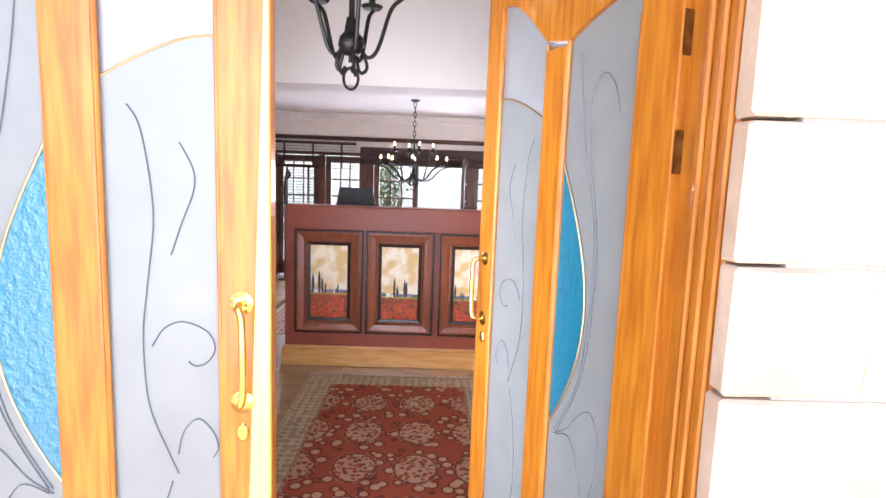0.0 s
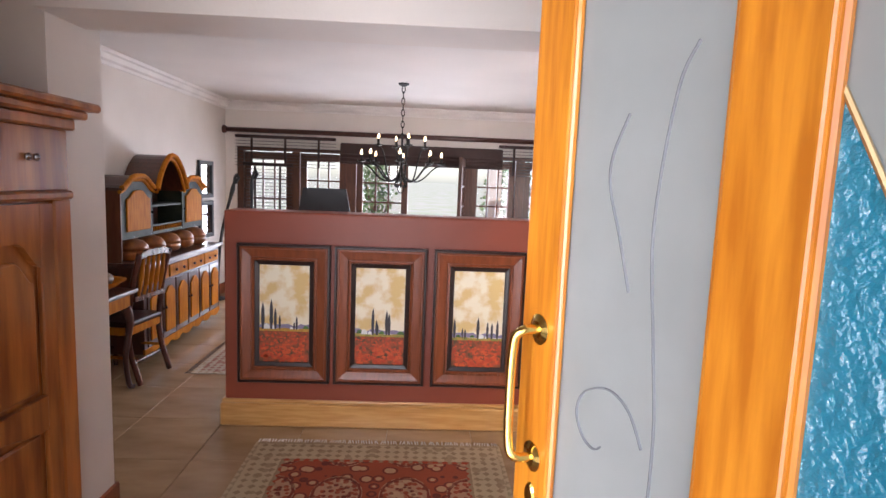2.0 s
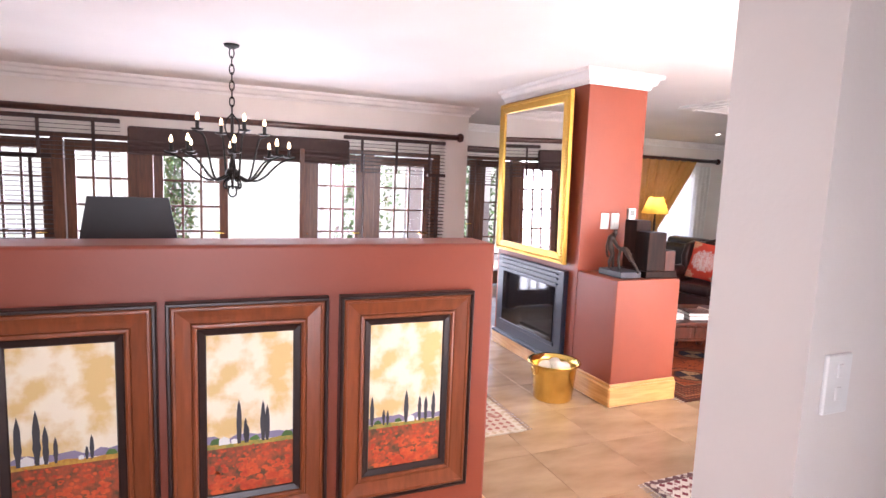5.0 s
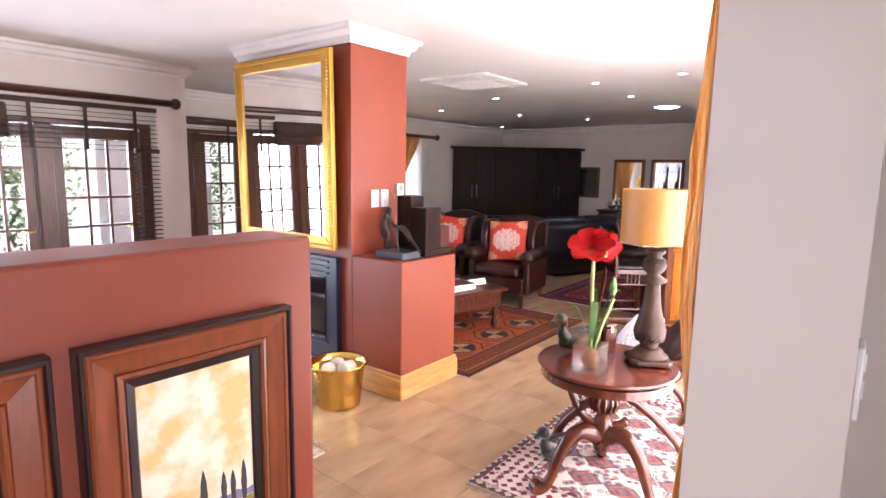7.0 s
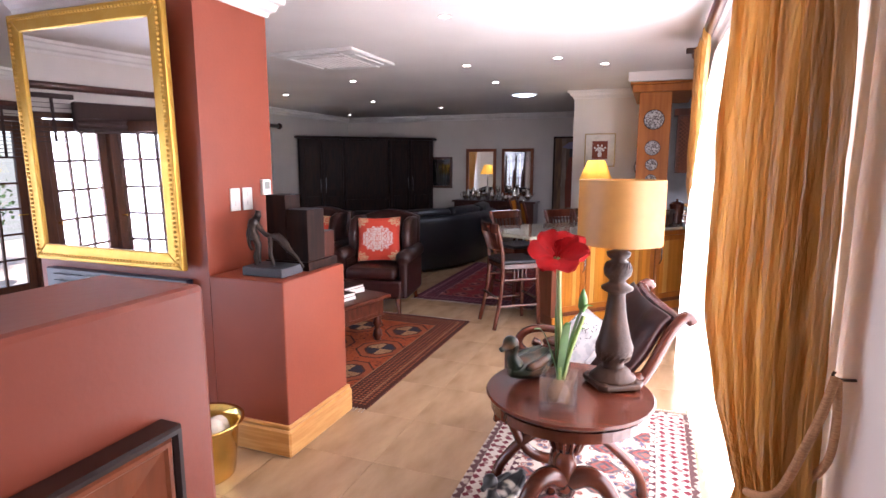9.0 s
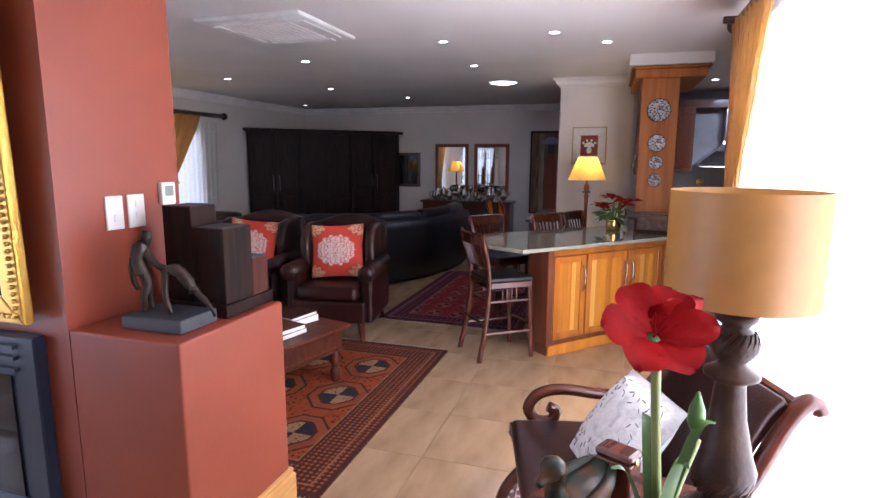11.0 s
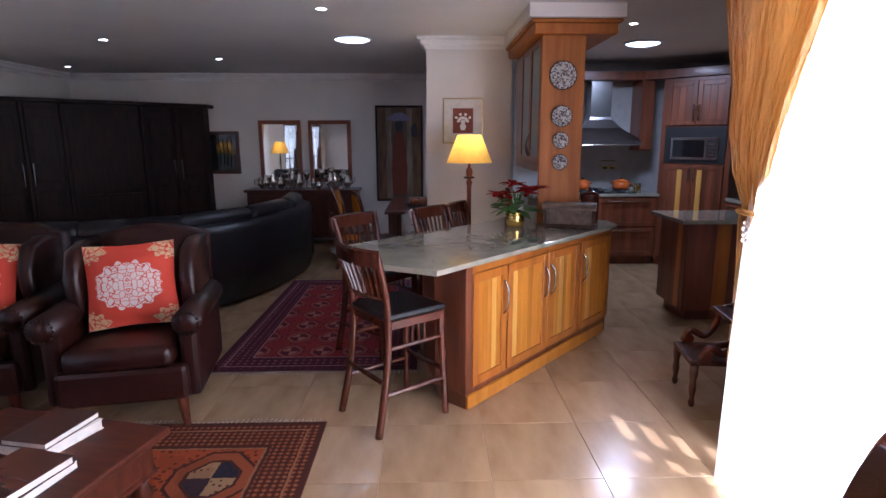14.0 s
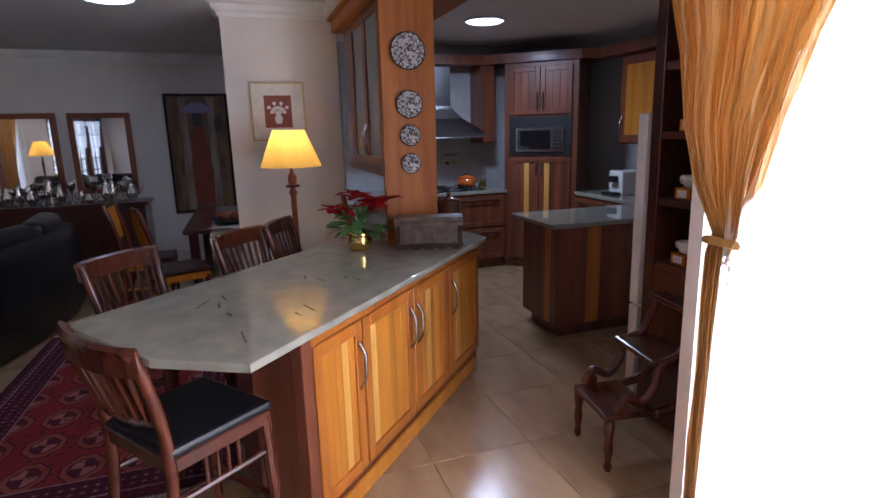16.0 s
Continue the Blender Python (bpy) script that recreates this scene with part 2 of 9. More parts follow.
def curve_pts(pts, n=6):
    """A smooth line through the points (Catmull-Rom)."""
    pts = [Vector(p) for p in pts]
    out = []
    for i in range(len(pts) - 1):
        p0, p1, p2, p3 = pts[max(i - 1, 0)], pts[i], pts[i + 1], pts[min(i + 2, len(pts) - 1)]
        for k in range(n):
            t = k / n
            out.append(0.5 * ((2 * p1) + (p2 - p0) * t + (2 * p0 - 5 * p1 + 4 * p2 - p3) * t * t + (3 * p1 - p0 - 3 * p2 + p3) * t ** 3))
    out.append(pts[-1])
    return out


def add_prism(bm, poly, z0, z1, axis='z', bevel=0.0):
    """An outline pulled along an axis; poly in the other two axes' order (xy, xz or yz)."""
    def P(a, b, c):
        return (a, b, c) if axis == 'z' else ((a, c, b) if axis == 'y' else (c, a, b))
    lo = [bm.verts.new(P(a, b, z0)) for a, b in poly]
    hi = [bm.verts.new(P(a, b, z1)) for a, b in poly]
    n = len(poly)
    fs = [bm.faces.new(lo[::-1]), bm.faces.new(hi)]
    for i in range(n):
        fs.append(bm.faces.new((lo[i], lo[(i + 1) % n], hi[(i + 1) % n], hi[i])))
    bmesh.ops.recalc_face_normals(bm, faces=fs)
    if bevel:
        es = list({e for f in fs[:2] for e in f.edges})
        bmesh.ops.bevel(bm, geom=es, offset=bevel, segments=2, affect='EDGES', profile=0.5)
    return bm


def prism(poly, z0, z1, axis='z', bevel=0.0):
    return add_prism(bmesh.new(), poly, z0, z1, axis, bevel)


def structure(o, label, category=""):
    return tagged(o, label, category, "", "structure")


def wall_with_holes(name, axis, at, thick, a0, a1, z0, z1, holes, material, label):
    """A wall along x or y (axis) whose near face lies at 'at'; holes are (a0, a1, z0, z1)."""
    bm = bmesh.new()
    cuts = sorted({a0, a1, *[h[0] for h in holes], *[h[1] for h in holes]})
    for u, v in zip(cuts, cuts[1:]):
        hs = sorted([h for h in holes if h[0] <= u + 1e-6 and h[1] >= v - 1e-6], key=lambda h: h[2])
        z = z0
        for h in hs + [(0, 0, z1, z1)]:
            if h[2] - z > 1e-4:
                if axis == 'x':
                    add_box(bm, u, v, at, at + thick, z, h[2])
                else:
                    add_box(bm, at, at + thick, u, v, z, h[2])
            z = max(z, h[3])
    bmesh.ops.remove_doubles(bm, verts=bm.verts, dist=1e-5)
    return structure(part(name, bm, material), label, "wall")


# ---- patterned materials ----
def nmath(nt, op, a, b=None, c=None):
    n = nt.nodes.new("ShaderNodeMath")
    n.operation = op
    for i, v in enumerate((a, b, c)):
        if v is None:
            continue
        if isinstance(v, (int, float)):
            n.inputs[i].default_value = v
        else:
            nt.links.new(v, n.inputs[i])
    return n.outputs[0]


def nmix(nt, fac, a, b):
    n = nt.nodes.new("ShaderNodeMix")
    n.data_type = 'RGBA'
    for s, v in ((n.inputs[0], fac), (n.inputs[6], a), (n.inputs[7], b)):
        if isinstance(v, tuple):
            s.default_value = (*v, 1)
        elif isinstance(v, (int, float)):
            s.default_value = v
        else:
            nt.links.new(v, s)
    return n.outputs[2]


def turkmen_material(name, hx, hy, border, dark, rust, dots, field, fleck, cell_x, cell_y, radius, inner_a, inner_b, ring, step, shift=0.0):
    """A tribal rug: a broad latticed border, thin guard lines, and rows of quartered octagons on the field."""
    m = bpy.data.materials.new(name)
    m.use_nodes = True
    nt = m.node_tree
    b = nt.nodes["Principled BSDF"]
    b.inputs["Roughness"].default_value = 0.9
    b.inputs["Specular IOR Level"].default_value = 0.15
    tc = nt.nodes.new("ShaderNodeTexCoord")
    sp = nt.nodes.new("ShaderNodeSeparateXYZ")
    nt.links.new(tc.outputs["Object"], sp.inputs[0])
    wob = nt.nodes.new("ShaderNodeTexNoise")
    wob.inputs["Scale"].default_value = 35
    nt.links.new(tc.outputs["Object"], wob.inputs["Vector"])
    w = nmath(nt, 'MULTIPLY', nmath(nt, 'SUBTRACT', wob.outputs[0], 0.5), 0.014)
    x, y = nmath(nt, 'ADD', sp.outputs[0], w), nmath(nt, 'ADD', sp.outputs[1], w)
    edge = nmath(nt, 'MINIMUM', nmath(nt, 'SUBTRACT', hx, nmath(nt, 'ABSOLUTE', x)), nmath(nt, 'SUBTRACT', hy, nmath(nt, 'ABSOLUTE', y)))

    def band(v, lo, hi):
        return nmath(nt, 'MULTIPLY', nmath(nt, 'GREATER_THAN', v, lo), nmath(nt, 'LESS_THAN', v, hi))
    # field flecks, then octagons in rows
    vo = nt.nodes.new("ShaderNodeTexVoronoi")
    vo.inputs["Scale"].default_value = 1.0 / step
    nt.links.new(tc.outputs["Object"], vo.inputs["Vector"])
    col = nmix(nt, nmath(nt, 'LESS_THAN', vo.outputs[0], 0.30), field, fleck)
    ys = nmath(nt, 'ADD', y, shift)
    u, v = nmath(nt, 'PINGPONG', x, cell_x / 2), nmath(nt, 'PINGPONG', ys, cell_y / 2)
    k = cell_x / cell_y
    vs_ = nmath(nt, 'MULTIPLY', v, k)
    octagon = nmath(nt, 'MAXIMUM', nmath(nt, 'MAXIMUM', u, vs_), nmath(nt, 'MULTIPLY', nmath(nt, 'ADD', u, vs_), 0.74))
    sx = nmath(nt, 'SINE', nmath(nt, 'MULTIPLY', x, 2 * math.pi / cell_x))
    sy = nmath(nt, 'SINE', nmath(nt, 'MULTIPLY', ys, 2 * math.pi / cell_y))
    quarter = nmath(nt, 'GREATER_THAN', nmath(nt, 'MULTIPLY', sx, sy), 0.0)
    heart = nmix(nt, quarter, inner_a, inner_b)
    heart = nmix(nt, nmath(nt, 'LESS_THAN', vo.outputs[0], 0.22), heart, dark)
    col = nmix(nt, band(octagon, radius * 0.92, radius), col, dark)
    col = nmix(nt, band(octagon, radius * 0.66, radius * 0.92), col, ring)
    col = nmix(nt, band(octagon, radius * 0.58, radius * 0.66), col, dark)
    col = nmix(nt, nmath(nt, 'LESS_THAN', octagon, radius * 0.58), col, heart)
    # border: slanting lattice, with small pale dots
    p_ = nmath(nt, 'SINE', nmath(nt, 'MULTIPLY', nmath(nt, 'ADD', x, y), 3.14 / step))
    q_ = nmath(nt, 'SINE', nmath(nt, 'MULTIPLY', nmath(nt, 'SUBTRACT', x, y), 3.14 / step))
    cross = nmath(nt, 'MULTIPLY', p_, q_)
    lattice = nmix(nt, nmath(nt, 'GREATER_THAN', cross, 0.12), dark, rust)
    lattice = nmix(nt, nmath(nt, 'GREATER_THAN', cross, 0.78), lattice, dots)
    col = nmix(nt, nmath(nt, 'LESS_THAN', edge, border), col, lattice)
    for lo, hi, c in ((border - 0.012, border, dots), (border - 0.03, border - 0.012, dark), (border * 0.30, border * 0.30 + 0.012, dots), (0.0, 0.03, dark)):
        col = nmix(nt, band(edge, lo, hi), col, c)
    fade = nt.nodes.new("ShaderNodeTexNoise")
    fade.inputs["Scale"].default_value, fade.inputs["Detail"].default_value = 4, 6
    nt.links.new(tc.outputs["Object"], fade.inputs["Vector"])
    col = nmix(nt, nmath(nt, 'MULTIPLY', nmath(nt, 'GREATER_THAN', fade.outputs[0], 0.56), 0.22), col, fleck)
    nt.links.new(col, b.inputs["Base Color"])
    bp = nt.nodes.new("ShaderNodeBump")
    bp.inputs["Strength"].default_value, bp.inputs["Distance"].default_value = 0.5, 0.004
    pile = nt.nodes.new("ShaderNodeTexNoise")
    pile.inputs["Scale"].default_value = 160
    nt.links.new(tc.outputs["Object"], pile.inputs["Vector"])
    nt.links.new(pile.outputs[0], bp.inputs["Height"])
    nt.links.new(bp.outputs[0], b.inputs["Normal"])
    return m


def rug_material(name, hx, hy, bands, field, motif, accent, size, sharp=0.5, second=None, size_y=None, oval=False):
    """A woven rug: border bands by distance from the edge, and repeated stepped medallions on the field."""
    m = bpy.data.materials.new(name)
    m.use_nodes = True
    nt = m.node_tree
    b = nt.nodes["Principled BSDF"]
    b.inputs["Roughness"].default_value = 0.9
    b.inputs["Specular IOR Level"].default_value = 0.15
    tc = nt.nodes.new("ShaderNodeTexCoord")
    sp = nt.nodes.new("ShaderNodeSeparateXYZ")
    nt.links.new(tc.outputs["Object"], sp.inputs[0])
    wob = nt.nodes.new("ShaderNodeTexNoise")
    wob.inputs["Scale"].default_value = 30
    nt.links.new(tc.outputs["Object"], wob.inputs["Vector"])
    w = nmath(nt, 'MULTIPLY', nmath(nt, 'SUBTRACT', wob.outputs[0], 0.5), 0.012)
    x, y = nmath(nt, 'ADD', sp.outputs[0], w), nmath(nt, 'ADD', sp.outputs[1], w)
    edge = nmath(nt, 'MINIMUM', nmath(nt, 'SUBTRACT', hx, nmath(nt, 'ABSOLUTE', x)), nmath(nt, 'SUBTRACT', hy, nmath(nt, 'ABSOLUTE', y)))

    def cell(v, s):
        return nmath(nt, 'ABSOLUTE', nmath(nt, 'SUBTRACT', nmath(nt, 'FRACT', nmath(nt, 'DIVIDE', v, s)), 0.5))
    cx, cy = cell(x, size), cell(y, size_y or size)
    dia = nmath(nt, 'ADD', cx, cy)
    ring = nmath(nt, 'GREATER_THAN', nmath(nt, 'SINE', nmath(nt, 'MULTIPLY', dia, 26)), 0.1)
    big = nmath(nt, 'LESS_THAN', nmath(nt, 'MAXIMUM', cx, nmath(nt, 'MULTIPLY', dia, 0.62)), 0.30)
    vo = nt.nodes.new("ShaderNodeTexVoronoi")
    vo.inputs["Scale"].default_value = 4.2 / size
    nt.links.new(tc.outputs["Object"], vo.inputs["Vector"])
    spots = nmath(nt, 'LESS_THAN', vo.outputs["Distance"], 0.32)
    spots2 = nmath(nt, 'LESS_THAN', nmath(nt, 'ABSOLUTE', nmath(nt, 'SUBTRACT', vo.outputs["Distance"], 0.42)), 0.05)
    fld = nmix(nt, spots, field, second or motif)
    fld = nmix(nt, spots2, fld, accent)
    inner = nmix(nt, ring, motif, accent)
    if oval:
        dist = nmath(nt, 'SQRT', nmath(nt, 'ADD', nmath(nt, 'MULTIPLY', cx, cx), nmath(nt, 'MULTIPLY', cy, cy)))
        big = nmath(nt, 'LESS_THAN', nmath(nt, 'ADD', dist, nmath(nt, 'MULTIPLY', w, 2.5)), 0.38)
        fine = nt.nodes.new("ShaderNodeTexVoronoi")
        fine.inputs["Scale"].default_value = 11.0 / size
        nt.links.new(tc.outputs["Object"], fine.inputs["Vector"])
        leaf_ = nmath(nt, 'LESS_THAN', fine.outputs["Distance"], 0.47)
        inner = nmix(nt, leaf_, motif, nmix(nt, nmath(nt, 'GREATER_THAN', nmath(nt, 'SINE', nmath(nt, 'MULTIPLY', dist, 30)), 0.0), accent, field))
        rim = nmath(nt, 'LESS_THAN', nmath(nt, 'ABSOLUTE', nmath(nt, 'SUBTRACT', dist, 0.35)), 0.02)
        inner = nmix(nt, rim, inner, accent)
    fld = nmix(nt, nmath(nt, 'MULTIPLY', big, sharp), fld, inner)
    small = nmath(nt, 'GREATER_THAN', nmath(nt, 'ADD', cell(x, 0.055), cell(y, 0.055)), 0.62)
    last = fld
    total = 0.0
    spans = []
    for width, c1, c2 in bands:
        spans.append((total, total + width, c1, c2))
        total += width
    for lo, hi, c1, c2 in reversed(spans):
        inside = nmath(nt, 'LESS_THAN', edge, hi)
        pat = nmix(nt, small, c1, c2)
        pat = nmix(nt, nmath(nt, 'MULTIPLY', spots, 0.75), pat, c2)
        last = nmix(nt, inside, last, pat)
    wear = nt.nodes.new("ShaderNodeTexNoise")
    wear.inputs["Scale"].default_value, wear.inputs["Detail"].default_value = 4, 6
    nt.links.new(tc.outputs["Object"], wear.inputs["Vector"])
    hv = nt.nodes.new("ShaderNodeHueSaturation")
    nt.links.new(nmath(nt, 'ADD', nmath(nt, 'MULTIPLY', wear.outputs[0], 0.5), 0.75), hv.inputs["Value"])
    nt.links.new(last, hv.inputs["Color"])
    nt.links.new(hv.outputs[0], b.inputs["Base Color"])
    weave = nt.nodes.new("ShaderNodeTexNoise")
    weave.inputs["Scale"].default_value = 160
    nt.links.new(tc.outputs["Object"], weave.inputs["Vector"])
    bp = nt.nodes.new("ShaderNodeBump")
    bp.inputs["Strength"].default_value, bp.inputs["Distance"].default_value = 0.5, 0.006
    nt.links.new(weave.outputs[0], bp.inputs["Height"])
    nt.links.new(bp.outputs[0], b.inputs["Normal"])
    return m


def thin_material(name, colour, through, gloss=0.1, rough=0.3, clear=0.0, noise_scale=0.0, bump=0.0, stretch=(1, 1, 1)):
    """A thin sheet that lets light through: cloth, paper shades, frosted and coloured glass."""
    m = bpy.data.materials.new(name)
    m.use_nodes = True
    nt = m.node_tree
    nt.nodes.remove(nt.nodes["Principled BSDF"])
    out = nt.nodes["Material Output"]
    df, tr, gl, cl = (nt.nodes.new("ShaderNodeBsdf" + k) for k in ("Diffuse", "Translucent", "Glossy", "Transparent"))
    tc = nt.nodes.new("ShaderNodeTexCoord")
    nz = nt.nodes.new("ShaderNodeTexNoise")
    nz.inputs["Scale"].default_value, nz.inputs["Detail"].default_value = noise_scale or 3, 5
    mp = nt.nodes.new("ShaderNodeMapping")
    mp.inputs["Scale"].default_value = stretch
    nt.links.new(tc.outputs["Object"], mp.inputs[0])
    nt.links.new(mp.outputs[0], nz.inputs["Vector"])
    col = nmix(nt, nz.outputs[0], tuple(min(1, c * 1.12) for c in colour), tuple(c * 0.85 for c in colour))
    for n in (df, tr):
        nt.links.new(col, n.inputs["Color"])
    gl.inputs["Roughness"].default_value = rough
    a, c, d = (nt.nodes.new("ShaderNodeMixShader") for _ in range(3))
    a.inputs[0].default_value = through
    nt.links.new(df.outputs[0], a.inputs[1])
    nt.links.new(tr.outputs[0], a.inputs[2])
    c.inputs[0].default_value = gloss
    nt.links.new(a.outputs[0], c.inputs[1])
    nt.links.new(gl.outputs[0], c.inputs[2])
    d.inputs[0].default_value = clear
    nt.links.new(c.outputs[0], d.inputs[1])
    nt.links.new(cl.outputs[0], d.inputs[2])
    nt.links.new(d.outputs[0], out.inputs[0])
    if bump:
        bp = nt.nodes.new("ShaderNodeBump")
        bp.inputs["Strength"].default_value, bp.inputs["Distance"].default_value = bump, 0.024 if bump >= 1 else 0.01
        nt.links.new(nz.outputs[0], bp.inputs["Height"])
        for n in (df, tr, gl):
            nt.links.new(bp.outputs[0], n.inputs["Normal"])
    return m


def damask_material(name, ground, figure, gold, size):
    """A square cushion cover: one large lobed medallion of leafy filigree and a quarter of it in each corner."""
    m = bpy.data.materials.new(name)
    m.use_nodes = True
    nt = m.node_tree
    b = nt.nodes["Principled BSDF"]
    b.inputs["Roughness"].default_value = 0.85
    tc = nt.nodes.new("ShaderNodeTexCoord")
    sp = nt.nodes.new("ShaderNodeSeparateXYZ")
    nt.links.new(tc.outputs["Object"], sp.inputs[0])
    ax, ay = (nmath(nt, 'ABSOLUTE', nmath(nt, 'DIVIDE', sp.outputs[i], size)) for i in (0, 1))

    def lobed(x, y, r):
        d = nmath(nt, 'SQRT', nmath(nt, 'ADD', nmath(nt, 'MULTIPLY', x, x), nmath(nt, 'MULTIPLY', nmath(nt, 'MULTIPLY', y, y), 1.7)))
        a = nmath(nt, 'ARCTAN2', y, x)
        w = nmath(nt, 'MULTIPLY', nmath(nt, 'SINE', nmath(nt, 'MULTIPLY', a, 14.0)), 0.05)
        return nmath(nt, 'LESS_THAN', nmath(nt, 'ADD', d, w), r)
    cb = nt.nodes.new("ShaderNodeCombineXYZ")
    for i, v in enumerate((ax, ay)):
        nt.links.new(v, cb.inputs[i])
    vo = nt.nodes.new("ShaderNodeTexVoronoi")
    vo.feature = 'DISTANCE_TO_EDGE'
    vo.inputs["Scale"].default_value = 8.5
    nt.links.new(cb.outputs[0], vo.inputs["Vector"])
    leaf = nmath(nt, 'GREATER_THAN', vo.outputs[0], 0.05)
    one = nmath(nt, 'MULTIPLY', lobed(ay, ax, 0.74), leaf)
    cx, cy = nmath(nt, 'SUBTRACT', 1.0, ax), nmath(nt, 'SUBTRACT', 1.0, ay)
    two = nmath(nt, 'MULTIPLY', lobed(cy, cx, 0.56), leaf)
    col = nmix(nt, one, ground, figure)
    col = nmix(nt, two, col, gold)
    nt.links.new(col, b.inputs["Base Color"])
    wv = nt.nodes.new("ShaderNodeTexNoise")
    wv.inputs["Scale"].default_value = 220
    nt.links.new(tc.outputs["Object"], wv.inputs["Vector"])
    bp = nt.nodes.new("ShaderNodeBump")
    bp.inputs["Strength"].default_value, bp.inputs["Distance"].default_value = 0.4, 0.003
    nt.links.new(wv.outputs[0], bp.inputs["Height"])
    nt.links.new(bp.outputs[0], b.inputs["Normal"])
    return m


M["frosted"] = thin_material("frosted_glass", (0.47, 0.50, 0.485), 0.5, 0.08, 0.3, 0.10, 6)
M["clear_frost"] = thin_material("plain_glass", (0.6, 0.64, 0.66), 0.5, 0.15, 0.1, 0.45)
M["blueglass"] = thin_material("blue_textured_glass", (0.03, 0.36, 0.55), 0.5, 0.14, 0.2, 0.0, 60, 0.8)
M["sheer"] = thin_material("white_sheer", (0.93, 0.91, 0.86), 0.65, 0.0, 0.5, 0.12, 30)
M["shade_gold"] = thin_material("gold_silk_shade", (0.32, 0.155, 0.036), 0.14, 0.05, 0.45, 0.0, 25)
M["shade_cream"] = thin_material("cream_shade", (0.92, 0.60, 0.14), 0.6, 0.0, 0.5, 0.0, 25)
M["curtain"] = thin_material("gold_crushed_silk", (0.47, 0.225, 0.04), 0.24, 0.08, 0.38, 0.0, 34, 1.0, (1, 1, 0.16))
M["cord"] = mat("pale_rope", (0.50, 0.27, 0.12), 0.7, colour2=(0.36, 0.18, 0.08), scale=60, stretch=(1, 1, 6), bump=0.4)
M["armoire_side"] = mat("reddish_brown_board", (0.15, 0.048, 0.018), 0.4, colour2=(0.10, 0.03, 0.012), scale=5, stretch=(6, 6, 0.8), spec=0.2)
M["stoneware"] = mat("tan_stoneware", (0.24, 0.15, 0.08), 0.4, colour2=(0.14, 0.085, 0.05), scale=14, bump=0.2)
M["etch"] = mat("etched_line", (0.19, 0.20, 0.21), 0.8, scale=9, spec=0.05)
M["gilt_line"] = mat("brass_came", (0.55, 0.42, 0.22), 0.3, 0.8, scale=9)
_g = bpy.data.materials.new("clear_glass")
_g.use_nodes = True
_gb = _g.node_tree.nodes["Principled BSDF"]
_gb.inputs["Transmission Weight"].default_value, _gb.inputs["Roughness"].default_value, _gb.inputs["IOR"].default_value = 1.0, 0.01, 1.45
_gb.inputs["Base Color"].default_value = (0.97, 0.98, 0.98, 1)
M["glass"] = _g
M["vase_glass"] = thin_material("vase_glass", (0.9, 0.95, 0.95), 0.0, 0.9, 0.02, 0.72)
M["pane"] = thin_material("window_glass", (0.9, 0.95, 0.95), 0.0, 0.9, 0.02, 0.93)
M["cushion"] = damask_material("red_damask", (0.52, 0.05, 0.022), (0.60, 0.50, 0.46), (0.55, 0.36, 0.20), 0.235)
M["whitecushion"] = mat("white_embroidered_cotton", (0.70, 0.69, 0.68), 0.85, colour2=(0.55, 0.55, 0.56), scale=24, bump=0.6, bump_scale=30, mix_lo=0.5, mix_hi=0.6)
M["copper"] = mat("orange_enamel", (0.60, 0.13, 0.02), 0.2, colour2=(0.5, 0.1, 0.02), scale=5)
M["silver"] = mat("polished_silver", (0.72, 0.70, 0.66), 0.12, 1.0, scale=12)
M["plate"] = mat("patterned_pewter_plate", (0.52, 0.49, 0.47), 0.28, 0.35, colour2=(0.07, 0.05, 0.05), scale=85, detail=2, mix_lo=0.44, mix_hi=0.58, bump=0.5)
M["bronze"] = mat("dark_bronze", (0.022, 0.014, 0.010), 0.42, 0.4, colour2=(0.045, 0.028, 0.018), scale=20, bump=0.4)
M["slate"] = mat("grey_slate", (0.035, 0.038, 0.047), 0.5, scale=12, bump=0.2)
M["table_wood"] = mat("dull_mahogany", (0.085, 0.020, 0.009), 0.42, colour2=(0.05, 0.012, 0.006), scale=5, detail=6, stretch=(6, 0.7, 2), bump=0.04, spec=0.2)
M["carved"] = mat("carved_dark_wood", (0.045, 0.021, 0.012), 0.45, colour2=(0.022, 0.010, 0.006), scale=10, bump=0.3, spec=0.2)
M["sky_paint"] = mat("painted_cream_sky", (0.70, 0.50, 0.20), 0.55, colour2=(0.84, 0.76, 0.58), scale=7, detail=5, bump=0.2, mix_lo=0.44, mix_hi=0.56)
M["field_paint"] = mat("painted_poppy_field", (0.42, 0.07, 0.02), 0.6, colour2=(0.10, 0.05, 0.02), scale=30, bump=0.3)
M["straw_paint"] = mat("painted_straw", (0.45, 0.30, 0.05), 0.6, colour2=(0.20, 0.22, 0.04), scale=40, bump=0.2)
M["cypress_paint"] = mat("painted_cypress", (0.05, 0.045, 0.05), 0.6, scale=20)
M["hill_paint"] = mat("painted_hill", (0.25, 0.22, 0.33), 0.6, scale=20)
M["poppy_paint"] = mat("painted_poppy", (0.62, 0.10, 0.02), 0.6, colour2=(0.42, 0.04, 0.01), scale=40)
M["splash"] = mat("kitchen_splash_tile", (0.48, 0.46, 0.45), 0.3, scale=8)
M["darkmirror"] = mat("black_glass", (0.01, 0.01, 0.012), 0.06, scale=5)
M["green"] = mat("green_painted_wood", (0.035, 0.042, 0.028), 0.45, colour2=(0.022, 0.028, 0.02), scale=7, bump=0.1, spec=0.1)
